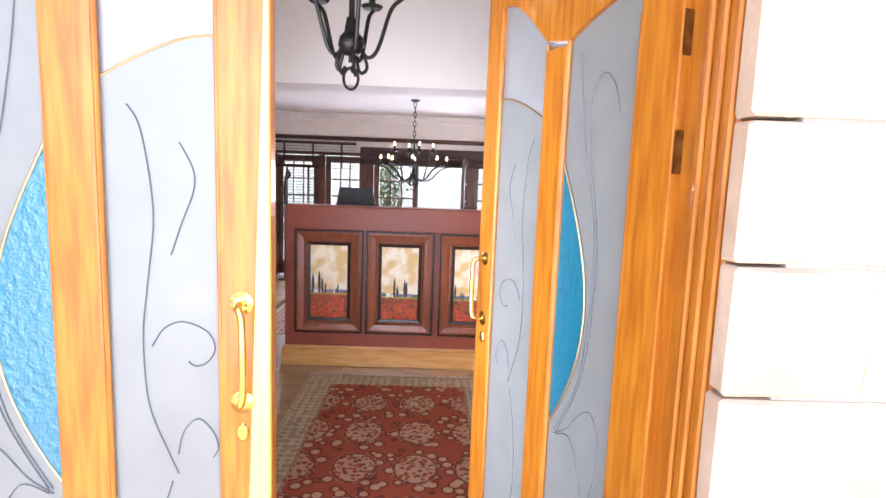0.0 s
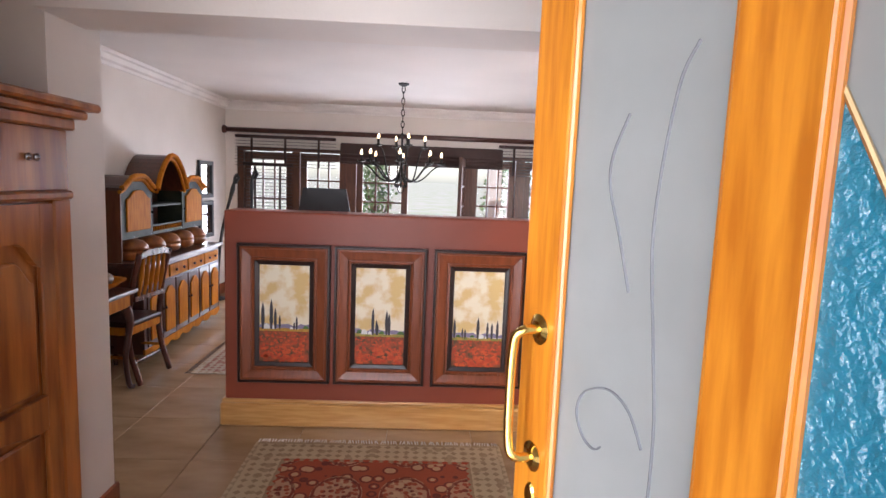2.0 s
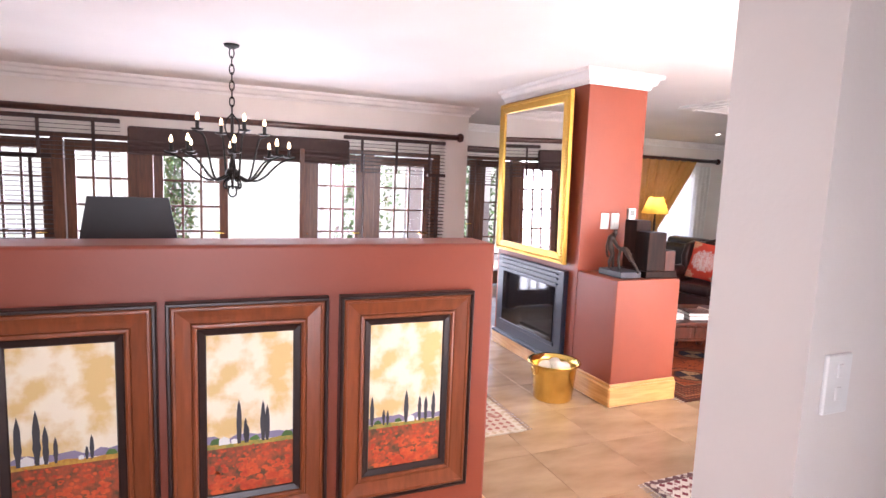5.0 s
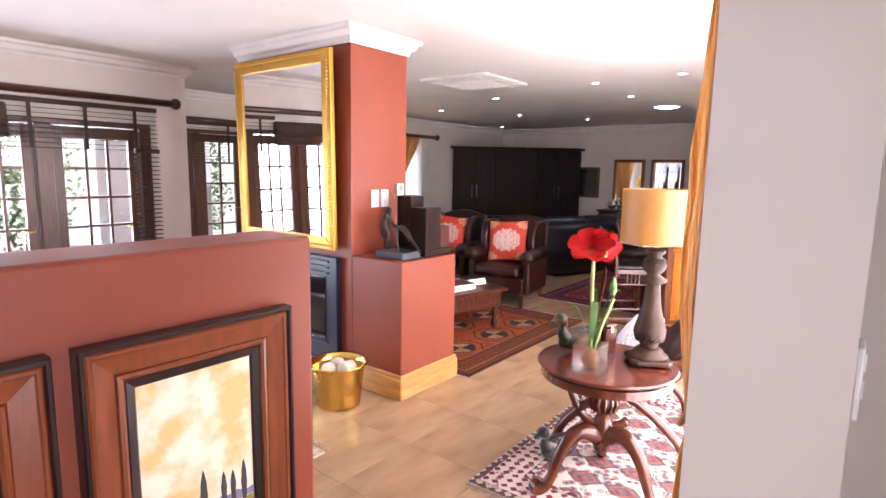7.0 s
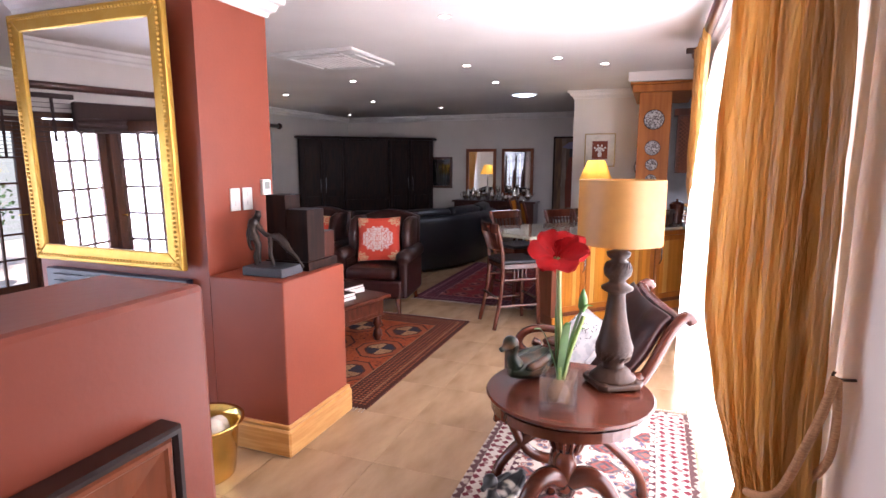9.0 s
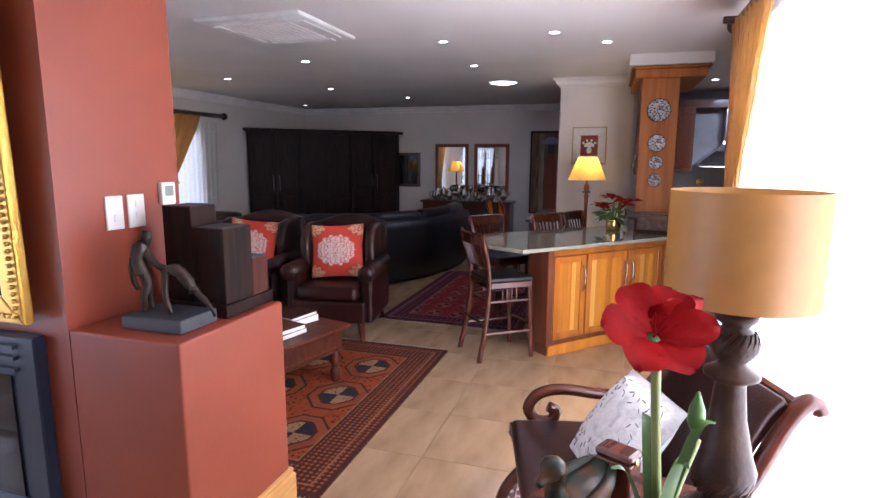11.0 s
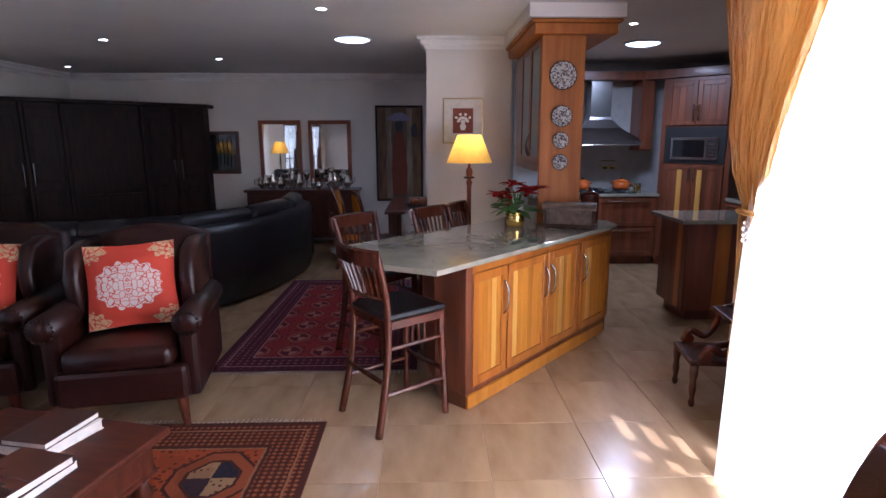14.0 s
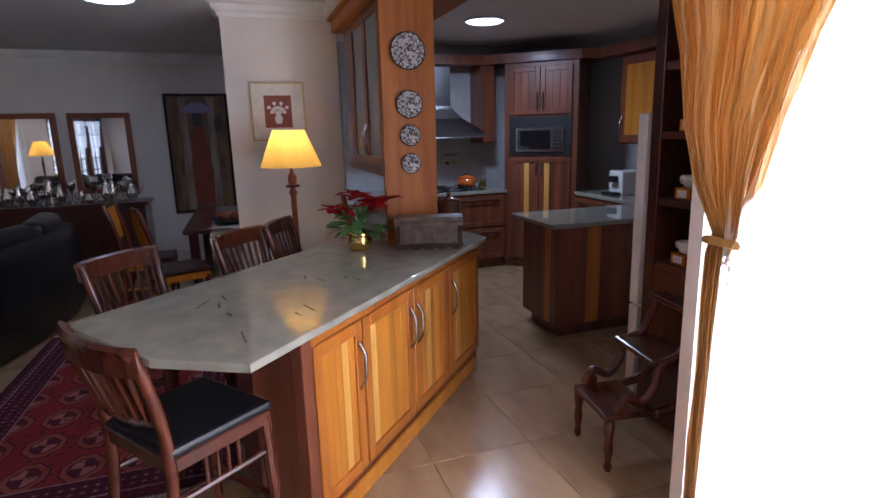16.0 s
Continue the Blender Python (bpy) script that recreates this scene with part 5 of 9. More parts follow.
def dresser():
    d = thing("dresser", (-1.98, 8.155, 0), "green and honey painted farmhouse dresser with arched top", "dresser")
    d.matrix_world = d.matrix_world @ Matrix.Diagonal((1, 0.75, 1, 1))
    L = 1.08
    part("base_carcass", box(0, 0.42, -L, L, 0.10, 0.80, 0.005), "dark", d)
    wave = [(-L + 2 * L * k / 40, 0.10 - 0.035 * abs(math.sin(k / 40 * math.pi * 7))) for k in range(41)]
    part("apron", prism([(-L, 0.14)] + wave + [(L, 0.14)], 0.405, 0.425, 'x'), "honey", d)
    part("counter", box(0, 0.46, -L - 0.03, L + 0.03, 0.80, 0.84, 0.008), "dark", d)
    for k in range(4):
        y = -L + 0.06 + k * (2 * L - 0.12) / 4
        w = (2 * L - 0.12) / 4
        dr = part("drawer", box(0.42, 0.435, y + 0.02, y + w - 0.02, 0.66, 0.77, 0.005), "honey", d)
        for q in (0.3, 0.7):
            part("knob", lathe([(0, 0), (0.008, 0.002), (0.015, 0.014), (0.01, 0.022), (0, 0.024)], 10), "dark", dr, smooth=True).matrix_basis = pose(0.435, y + w * q, 0.715, 0, 90)
    for k in range(6):
        y = -L + 0.05 + k * (2 * L - 0.1) / 6
        w = (2 * L - 0.1) / 6
        dd = part("door", box(0.42, 0.432, y + 0.012, y + w - 0.012, 0.15, 0.64, 0.004), "dark", d)
        part("door_panel", prism([(y + 0.055, 0.20)] + ogee(y + 0.055, y + w - 0.055, 0.54, 0.06) + [(y + w - 0.055, 0.20)], 0.432, 0.444, 'x', 0.005), "honey", dd)
        part("knob", lathe([(0, 0), (0.008, 0.002), (0.014, 0.012), (0, 0.022)], 10), "dark", dd, smooth=True).matrix_basis = pose(0.444, y + (0.03 if k % 2 else w - 0.03), 0.42, 0, 90)
    # upper part: two arched side cupboards and a taller arched niche
    part("upper_side", box(0, 0.26, -L + 0.0, -L + 0.02, 0.84, 1.43), "armoire_side", d, "reddish brown side board")
    part("back_rail", prism([(-L + 0.06, 0.84), (L - 0.06, 0.84), (L - 0.06, 0.96), (L - 0.16, 1.0), (-L + 0.16, 1.0), (-L + 0.06, 0.96)], 0.02, 0.04, 'x'), "honey", d, "honey coloured board behind the pots")
    part("upper_back", box(0, 0.02, -L + 0.05, L - 0.05, 0.84, 1.45), "green", d)
    for y0, y1 in ((-L + 0.02, -0.40), (0.40, L - 0.02)):
        arch = ogee(y0, y1, 1.42, 0.10)
        cb = part("cupboard", prism([(y0, 1.02)] + arch + [(y1, 1.02)], 0.0, 0.26, 'x'), "green", d, "green painted cupboard with a honey panel")
        part("cupboard_panel", prism([(y0 + 0.08, 1.08)] + ogee(y0 + 0.08, y1 - 0.08, 1.34, 0.08) + [(y1 - 0.08, 1.08)], 0.26, 0.275, 'x', 0.006), "honey", cb)
        part("knob", lathe([(0, 0), (0.009, 0.002), (0.016, 0.014), (0, 0.024)], 10), "black", cb, smooth=True).matrix_basis = pose(0.262, (y1 - 0.035) if y0 < 0 else (y0 + 0.035), 1.22, 0, 90)
        cp = bmesh.new()
        ar = ogee(y0 - 0.03, y1 + 0.03, 1.43, 0.11)
        add_tube(cp, [(0.28, y, z) for y, z in ar], 0.022, 8)
        add_tube(cp, [(0.262, y, z - 0.03) for y, z in ar], 0.016, 8)
        part("arched_moulding", cp, "honey", d, "honey coloured arched moulding")
        part("arched_roof", prism(ar + [(y, z - 0.02) for y, z in ar[::-1]], 0.0, 0.28, 'x'), "dark", d)
    arch = [(-0.40 + 0.8 * k / 16, 1.42 + 0.30 * math.sin(math.pi * k / 16) ** 0.8) for k in range(17)]
    part("niche_roof", prism(arch + [(y * 0.94, z - 0.03) for y, z in arch[::-1]], 0.0, 0.30, 'x'), "dark", d)
    cp = bmesh.new()
    add_tube(cp, [(0.31, y, z) for y, z in arch], 0.024, 8)
    add_tube(cp, [(0.29, y * 0.95, z - 0.035) for y, z in arch], 0.016, 8)
    part("arched_moulding", cp, "honey", d, "honey coloured arched moulding")
    part("niche_back", prism([(-0.38, 1.03)] + [(y * 0.94, z - 0.02) for y, z in arch] + [(0.38, 1.03)], 0.02, 0.03, 'x'), "dark", d)
    part("shelf", box(0.02, 0.25, -0.39, 0.39, 1.26, 1.28), "green", d)
    part("shelf", box(0.02, 0.26, -0.39, 0.39, 1.02, 1.05), "green", d)
    part("gallery_rail", box(0.24, 0.26, -0.39, 0.39, 1.09, 1.105), "green", d)
    for k in range(12):
        part("gallery_spindle", lathe([(0.008, 0), (0.012, 0.02), (0.007, 0.04)], 8, (0.25, -0.36 + 0.72 * k / 11, 1.05)), "honey", d)
    return d


dresser()
pl = thing("display_plate", (-1.93, 8.02, 1.40), "patterned ceramic plate standing in the dresser niche", "plate")
part("dish", lathe([(0, 0), (0.06, 0.003), (0.105, 0.018), (0.108, 0.02), (0.06, 0.008), (0, 0.006)], 24), "plate", pl, smooth=True).matrix_basis = pose(0, 0, 0, 0, 80)
part("foot_ring", lathe([(0.04, -0.004), (0.04, 0.002)], 20), "plate", pl).matrix_basis = pose(0, 0, 0, 0, 80)


def casserole(y):
    c = thing("lidded_pot", (-1.74, y, 0.84), "brown glazed earthenware pot with domed lid", "pot", "earthenware pots")
    part("bowl", lathe([(0.08, 0), (0.115, 0.02), (0.125, 0.06), (0.122, 0.085)], 24), "oak", c, smooth=True)
    part("lid", lathe([(0.128, 0.085), (0.12, 0.12), (0.09, 0.155), (0.04, 0.175), (0, 0.178)], 24), "oak", c, smooth=True)
    part("lid_knob", lathe([(0.012, 0.175), (0.022, 0.19), (0.02, 0.2), (0, 0.203)], 12), "white", c, smooth=True)
    return c


for k in range(5):
    casserole(7.54 + 0.30 * k)


def wall_picture(name, at, normal_axis, w, h, frame_mat, inside, label, cat="picture", border=0.06, sign=1):
    """A framed picture or mirror; normal_axis 'x' hangs on a wall across x."""
    rz = {'x': -90, '-x': 90, 'y': 180, '-y': 0}[normal_axis]
    p = thing(name, at, label, cat, "", rz)
    for nm, poly in (("frame_side", [(-w / 2, 0), (-w / 2 + border, border), (-w / 2 + border, h - border), (-w / 2, h)]), ("frame_side", [(w / 2, 0), (w / 2, h), (w / 2 - border, h - border), (w / 2 - border, border)]),
                     ("frame_rail", [(-w / 2, h), (-w / 2 + border, h - border), (w / 2 - border, h - border), (w / 2, h)]), ("frame_rail", [(-w / 2, 0), (w / 2, 0), (w / 2 - border, border), (-w / 2 + border, border)])):
        part(nm, prism(poly, -0.032, 0, 'y', 0.004), frame_mat, p)
    part("panel", box(-w / 2 + border, w / 2 - border, -0.016, -0.004, border, h - border), inside, p)
    return p


wall_picture("wall_mirror", (-1.995, 9.72, 1.28), '-x', 0.42, 0.44, "black", "mirror", "small black framed mirror above another", "mirror", 0.05)
wall_picture("wall_mirror", (-1.995, 9.72, 0.80), '-x', 0.42, 0.44, "black", "mirror", "small black framed mirror below another", "mirror", 0.05)
wall_picture("dark_picture", (-1.995, 7.09, 1.455), '-x', 0.38, 0.40, "carved", "darkmirror", "dark framed picture on the cream wall", "picture", 0.05)
wall_picture("dark_picture", (-1.995, 7.09, 1.024), '-x', 0.38, 0.40, "carved", "darkmirror", "dark framed picture hanging under another", "picture", 0.05)


def side_table():
    t = thing("side_table", (-1.70, 6.58, 0), "dark wooden table with curved legs and honey drawer front", "table")
    part("tabletop", box(-0.35, 0.30, -0.38, 0.38, 0.70, 0.73, 0.008, 2), "dark", t)
    part("apron", box(-0.31, 0.26, -0.34, 0.34, 0.60, 0.70, 0.004), "honey", t)
    for x in (-0.28, 0.24):
        for y in (-0.31, 0.31):
            part("leg", tube(curve_pts([(x, y, 0.6), (x * 1.08, y * 1.06, 0.48), (x * 0.98, y * 0.98, 0.25), (x * 1.02, y * 1.02, 0.04), (x * 1.12, y * 1.08, 0.0)], 4), 0.026, 8, [1.2, 1.25, 1.2, 1.1, 1, .9, .85, .8, .75, .7, .7, .7, .7, .72, .8, .9, 1.0]), "dark", t, smooth=True)
    b = thing("wooden_bowl", (-1.58, 6.72, 0.73), "turned wooden bowl standing on the side table", "bowl")
    part("bowl_body", lathe([(0.06, 0), (0.05, 0.015), (0.12, 0.04), (0.19, 0.085), (0.20, 0.092), (0.17, 0.08), (0.08, 0.04), (0, 0.035)], 28), "honey", b, smooth=True)
    g = thing("glazed_jar", (-1.58, 6.72, 0.766), "grey lidded stoneware jar sitting in the bowl", "jar")
    part("jar_body", lathe([(0.05, 0), (0.11, 0.03), (0.125, 0.055), (0.11, 0.09), (0.05, 0.11), (0.045, 0.115)], 24), "stoneware", g, smooth=True)
    part("lid", lathe([(0.055, 0.113), (0.04, 0.125), (0, 0.128)], 20), "stoneware", g, smooth=True)


side_table()


def dining_chair(at, rz):
    c = thing("dining_chair", at, "dark wooden spindle back chair with honey seat frame", "chair", "", rz)
    part("seat", box(-0.21, 0.21, -0.20, 0.22, 0.43, 0.47, 0.015, 2), "leather_brown", c)
    part("seat_frame", box(-0.205, 0.205, -0.195, 0.215, 0.37, 0.43, 0.006), "honey", c)
    for x in (-0.19, 0.19):
        part("front_leg", tube([(x, 0.19, 0.40), (x, 0.19, 0)], 0.020, 8, [1.1, 0.75]), "mahog", c)
        part("back_post", tube(curve_pts([(x, -0.26, 0), (x, -0.19, 0.25), (x, -0.18, 0.45), (x, -0.22, 0.75), (x, -0.28, 0.98)], 4), 0.021, 8), "mahog", c, smooth=True)
    part("crest_rail", prism([(-0.2, 0.93), (-0.2, 0.975), (-0.1, 1.0), (0.1, 1.0), (0.2, 0.975), (0.2, 0.93), (0.1, 0.95), (-0.1, 0.95)], -0.285, -0.262, 'y', 0.004), "mahog", c)
    part("lower_rail", box(-0.19, 0.19, -0.235, -0.215, 0.62, 0.66, 0.005), "mahog", c)
    for k in range(5):
        x = -0.13 + 0.065 * k
        part("spindle", tube([(x, -0.225, 0.65), (x, -0.25, 0.80), (x, -0.27, 0.95)], 0.012, 8, [0.8, 1.5, 0.8]), "honey", c)
    for y in (-0.2, 0.19):
        part("stretcher", tube([(-0.19, y, 0.16), (0.19, y, 0.16)], 0.011, 8), "mahog", c)
    for x in (-0.19, 0.19):
        part("stretcher", tube([(x, -0.22, 0.20), (x, 0.19, 0.20)], 0.011, 8), "honey", c)
    return c


dining_chair((-1.64, 7.17, 0), 84)

ms = thing("music_stand", (-0.06, 6.88, 0), "black music stand with a sloping desk", "music stand")
part("desk", prism([(-0.15, 1.50), (0.15, 1.50), (0.19, 1.28), (-0.19, 1.28)], -0.012, 0.0, 'y'), "black", ms)
part("ledge", box(-0.19, 0.19, -0.05, 0.0, 1.27, 1.285), "black", ms)
part("pole", tube([(0, 0.01, 0.05), (0, 0.01, 1.4)], 0.012, 8), "black", ms)
for a in (30, 150, 270):
    part("foot", tube([(0, 0.01, 0.12), (0.26 * math.cos(radians(a)), 0.01 + 0.26 * math.sin(radians(a)), 0.008)], 0.009, 6), "black", ms)
for nm, x, y, h, lab in (("carved_figure", -1.55, 10.1, 1.62, "tall slender black carved wooden figure"), ("carved_figure", -1.72, 9.9, 1.56, "tall curved dark carved wooden stick figure")):
    f = thing(nm, (x, y, 0), lab, "sculpture")
    b = bmesh.new()
    bend = 0.0 if x > -1.6 else 0.20
    add_tube(b, curve_pts([(-bend, 0, 0.0), (-bend * 0.9, 0, 0.5), (-bend * 0.6, 0, h * 0.6), (0, 0, h * 0.9), (0.03, 0, h)], 5), 0.019, 8, [1.6, 1.3] + [1] * 12 + [1.3, 1.5, 1.0])
    add_tube(b, [(0.03, 0, h - 0.1), (0.07, 0, h - 0.03), (0.04, 0, h + 0.02)], 0.02, 8)
    add_lathe(b, [(0.10, 0), (0.10, 0.02), (0.03, 0.04)], 16, (-bend, 0, 0))
    o = part("figure_body", b, "black", f)

# ---- fireplace column ----
mr = thing("gilt_mirror", (2.945, 8.545, 0.985), "large mirror in a carved gilt frame", "mirror", "", 90)
W, H, B = 1.16, 1.40, 0.095
# local x runs along the wall, local -y faces the room
for nm, poly in (("frame_side", [(-W / 2, 0), (-W / 2 + B, B), (-W / 2 + B, H - B), (-W / 2, H)]), ("frame_side", [(W / 2, 0), (W / 2, H), (W / 2 - B, H - B), (W / 2 - B, B)]),
                 ("frame_rail", [(-W / 2, H), (-W / 2 + B, H - B), (W / 2 - B, H - B), (W / 2, H)]), ("frame_rail", [(-W / 2, 0), (W / 2, 0), (W / 2 - B, B), (-W / 2 + B, B)])):
    part(nm, prism(poly, -0.01, 0.03, 'y', 0.008), "gold", mr)
part("mirror_glass", box(-W / 2 + B - 0.004, W / 2 - B + 0.004, 0.004, 0.012, B - 0.004, H - B + 0.004), "mirror", mr)
bd = bmesh.new()
for k in range(46):
    u = -W / 2 + 0.035 + (W - 0.07) * k / 45
    for z in (0.03, H - 0.03):
        add_lathe(bd, [(0, -0.008), (0.009, -0.004), (0.011, 0.002), (0.009, 0.008), (0, 0.010)], 6, (u, -0.014, z))
for k in range(54):
    u = 0.035 + (H - 0.07) * k / 53
    for x in (-W / 2 + 0.03, W / 2 - 0.03):
        add_lathe(bd, [(0, -0.008), (0.009, -0.004), (0.011, 0.002), (0.009, 0.008), (0, 0.010)], 6, (x, -0.014, u))
part("beading", bd, "gold", mr, "row of gilt beads")
mr.matrix_world = pose(2.905, 8.545, 0.985, 0, 0, -90) @ pose(0, 0, 0, 1.0)

fp = thing("fireplace_insert", (2.97, 8.53, 0), "dark blue metal fireplace insert with glass front", "fireplace", "", -90)
part("surround", box(-0.56, 0.56, -0.05, 0.0, 0.16, 0.93, 0.006), "bluepaint", fp)
part("firebox_glass", box(-0.44, 0.44, -0.058, -0.048, 0.30, 0.78), "darkmirror", fp, "sooty black glass")
for z in (0.80, 0.845, 0.885):
    part("vent_slat", box(-0.48, 0.48, -0.068, -0.05, z, z + 0.014), "bluepaint", fp)
part("door_trim", box(-0.47, 0.47, -0.066, -0.05, 0.27, 0.30, 0.004), "bluepaint", fp)
part("sill", box(-0.57, 0.57, -0.09, 0.0, 0.15, 0.175, 0.004), "bluepaint", fp)
bs = structure(part("column_skirting", box(2.945, 2.97, 7.9, 9.22, 0, 0.15, 0.006), "pine_x"), "varnished pine skirting of the column", "skirting")

bk = thing("brass_bucket", (2.675, 7.68, 0), "polished brass bucket filled with cream balls", "bucket")
part("body", lathe([(0.0, 0.004), (0.142, 0.0), (0.148, 0.01), (0.172, 0.245), (0.19, 0.275), (0.203, 0.285), (0.201, 0.293), (0.184, 0.287), (0.167, 0.25), (0.142, 0.03), (0, 0.025)], 36), "brass", bk, smooth=True)
for x in (-1, 1):
    part("ring_handle", tube([(x * 0.18 + x * 0.012 * math.sin(a), 0.03 * math.cos(a), 0.225 + 0.03 * math.sin(a)) for a in [2 * math.pi * i / 12 for i in range(13)]], 0.004, 6), "brass", bk)
for k, (x, y, z) in enumerate(((0.04, 0.05, 0.21), (-0.06, 0.03, 0.205), (0.0, -0.07, 0.22), (0.07, -0.03, 0.20), (-0.05, -0.05, 0.13), (0.05, 0.05, 0.12), (0, 0, 0.09))):
    o = thing("decor_ball", (2.675 + x, 7.68 + y, z + 0.025), "cream woven ball lying in the brass bucket", "ball", "bucket balls")
    part("ball", lathe([(0.058 * math.sin(math.pi * i / 10), -0.058 * math.cos(math.pi * i / 10)) for i in range(11)], 14), "basket", o, smooth=True)
    part("seam", tube([(0.0585 * math.cos(a), 0, 0.0585 * math.sin(a)) for a in [2 * math.pi * i / 20 for i in range(21)]], 0.003, 5), "basket", o)


def switch_plate(at, rz, w, h, toggles, label):
    s = thing("light_switch", at, label, "switch", "", rz)
    part("cover", box(-w / 2, w / 2, -0.010, 0, -h / 2, h / 2, 0.003), "white_plastic", s)
    for k in range(toggles):
        part("rocker", box(-0.009, 0.009, -0.014, -0.009, -0.035 + 0.05 * k, -0.005 + 0.05 * k, 0.002), "white_plastic", s)


switch_plate((3.198, 7.86, 1.355), 0, 0.078, 0.128, 1, "white light switch on the terracotta column")
switch_plate((3.300, 7.86, 1.355), 0, 0.080, 0.130, 2, "white double light switch on the terracotta column")
th = thing("thermostat", (3.458, 7.86, 1.416), "white wall thermostat with grey display", "thermostat")
part("case", box(-0.037, 0.037, -0.025, 0, -0.047, 0.047, 0.006, 2), "white_plastic", th)
part("display", box(-0.022, 0.022, -0.027, -0.024, -0.01, 0.033), "lcd", th, "grey liquid crystal display")
for k in (-0.016, 0.016):
    part("button", box(k - 0.009, k + 0.009, -0.027, -0.024, -0.036, -0.026, 0.001), "cornice", th)
switch_plate((1.47, 4.95, 1.22), 0, 0.08, 0.13, 2, "white light switch on the cream wall")

# stepped box sculpture and bronze figure on the plinth
sb = thing("stepped_box_sculpture", (3.27, 7.425, 0.955), "stepped dark wooden box sculpture on the plinth", "sculpture")
part("base", box(0.0, 0.30, 0.0, 0.30, 0, 0.05, 0.003), "ebony", sb)
part("box_tall", box(0.015, 0.16, 0.155, 0.29, 0.05, 0.425, 0.003), "ebony", sb)
part("box_middle", box(0.015, 0.185, 0.012, 0.153, 0.05, 0.345, 0.003), "ebony", sb)
part("box_low", box(0.187, 0.29, 0.012, 0.16, 0.05, 0.205, 0.003), "dark", sb)
# thin grey sheets put the pale reflection on the box tops into colour
for x0, x1, y0, y1, z in ((0.02, 0.155, 0.16, 0.285, 0.425), (0.02, 0.18, 0.017, 0.148, 0.345), (0.192, 0.285, 0.017, 0.155, 0.205)):
    part("leather_inlay", box(x0, x1, y0, y1, z, z + 0.002), "slate", sb, "grey sheet painted as the sheen on top")
bf = thing("bronze_figure", (3.145, 7.58, 0.955), "dark bronze figure leaning on a slate base", "sculpture")
b = bmesh.new()
# a bent upright form at the back and a long lunging one that slopes to the front of the base
figure_forms = (
    ([(-0.025, 0.085, 0.05), (-0.03, 0.08, 0.10), (-0.012, 0.075, 0.155), (-0.02, 0.09, 0.20)], 0.013, [0.8, 0.9, 1.3, 1.5]),
    ([(0.022, 0.10, 0.05), (0.018, 0.10, 0.10), (0.0, 0.09, 0.15), (-0.012, 0.092, 0.20)], 0.013, [0.8, 0.9, 1.3, 1.5]),
    ([(-0.015, 0.092, 0.19), (-0.02, 0.105, 0.24), (-0.012, 0.10, 0.28), (0.0, 0.09, 0.305)], 0.026, [1.1, 0.9, 1.15, 0.7]),
    ([(0.0, 0.088, 0.30), (0.004, 0.083, 0.32), (0.006, 0.08, 0.345)], 0.019, [0.8, 1.1, 0.6]),
    ([(-0.02, 0.115, 0.275), (-0.03, 0.125, 0.22), (-0.03, 0.12, 0.16), (-0.02, 0.11, 0.13)], 0.011, [1.3, 1, 0.8, 0.8]),
    ([(-0.005, 0.085, 0.27), (0.0, 0.04, 0.225), (0.005, -0.005, 0.205), (0.01, -0.05, 0.195)], 0.013, [1.3, 1.0, 0.9, 1.3]),
    ([(0.008, 0.02, 0.20), (0.01, -0.04, 0.205), (0.012, -0.08, 0.17), (0.012, -0.11, 0.135)], 0.018, [0.7, 1.3, 1.2, 0.8]),
    ([(0.012, -0.10, 0.145), (0.012, -0.14, 0.115), (0.012, -0.175, 0.08), (0.012, -0.195, 0.045)], 0.011, [1.2, 1.0, 0.7, 0.6]),
    ([(0.0, 0.0, 0.205), (-0.03, -0.02, 0.12), (-0.02, -0.03, 0.05)], 0.010, [1.2, 1.0, 0.7]),
)
for pts, r, tp in figure_forms:
    cp = curve_pts(pts, 5)
    add_tube(b, cp, r, 10, [tp[min(int(i / (len(cp) - 1) * (len(tp) - 1)), len(tp) - 2)] + (tp[min(int(i / (len(cp) - 1) * (len(tp) - 1)) + 1, len(tp) - 1)] - tp[min(int(i / (len(cp) - 1) * (len(tp) - 1)), len(tp) - 2)]) * ((i / (len(cp) - 1) * (len(tp) - 1)) % 1) for i in range(len(cp))])
for v in b.verts:
    v.co += v.co.normalized() * 0.006 * noise.noise(v.co * 60)
part("statue", b, "bronze", bf, smooth=True)
part("slate_base", box(-0.095, 0.095, -0.135, 0.125, 0, 0.05, 0.004), "slate", bf, "blue grey slate base")


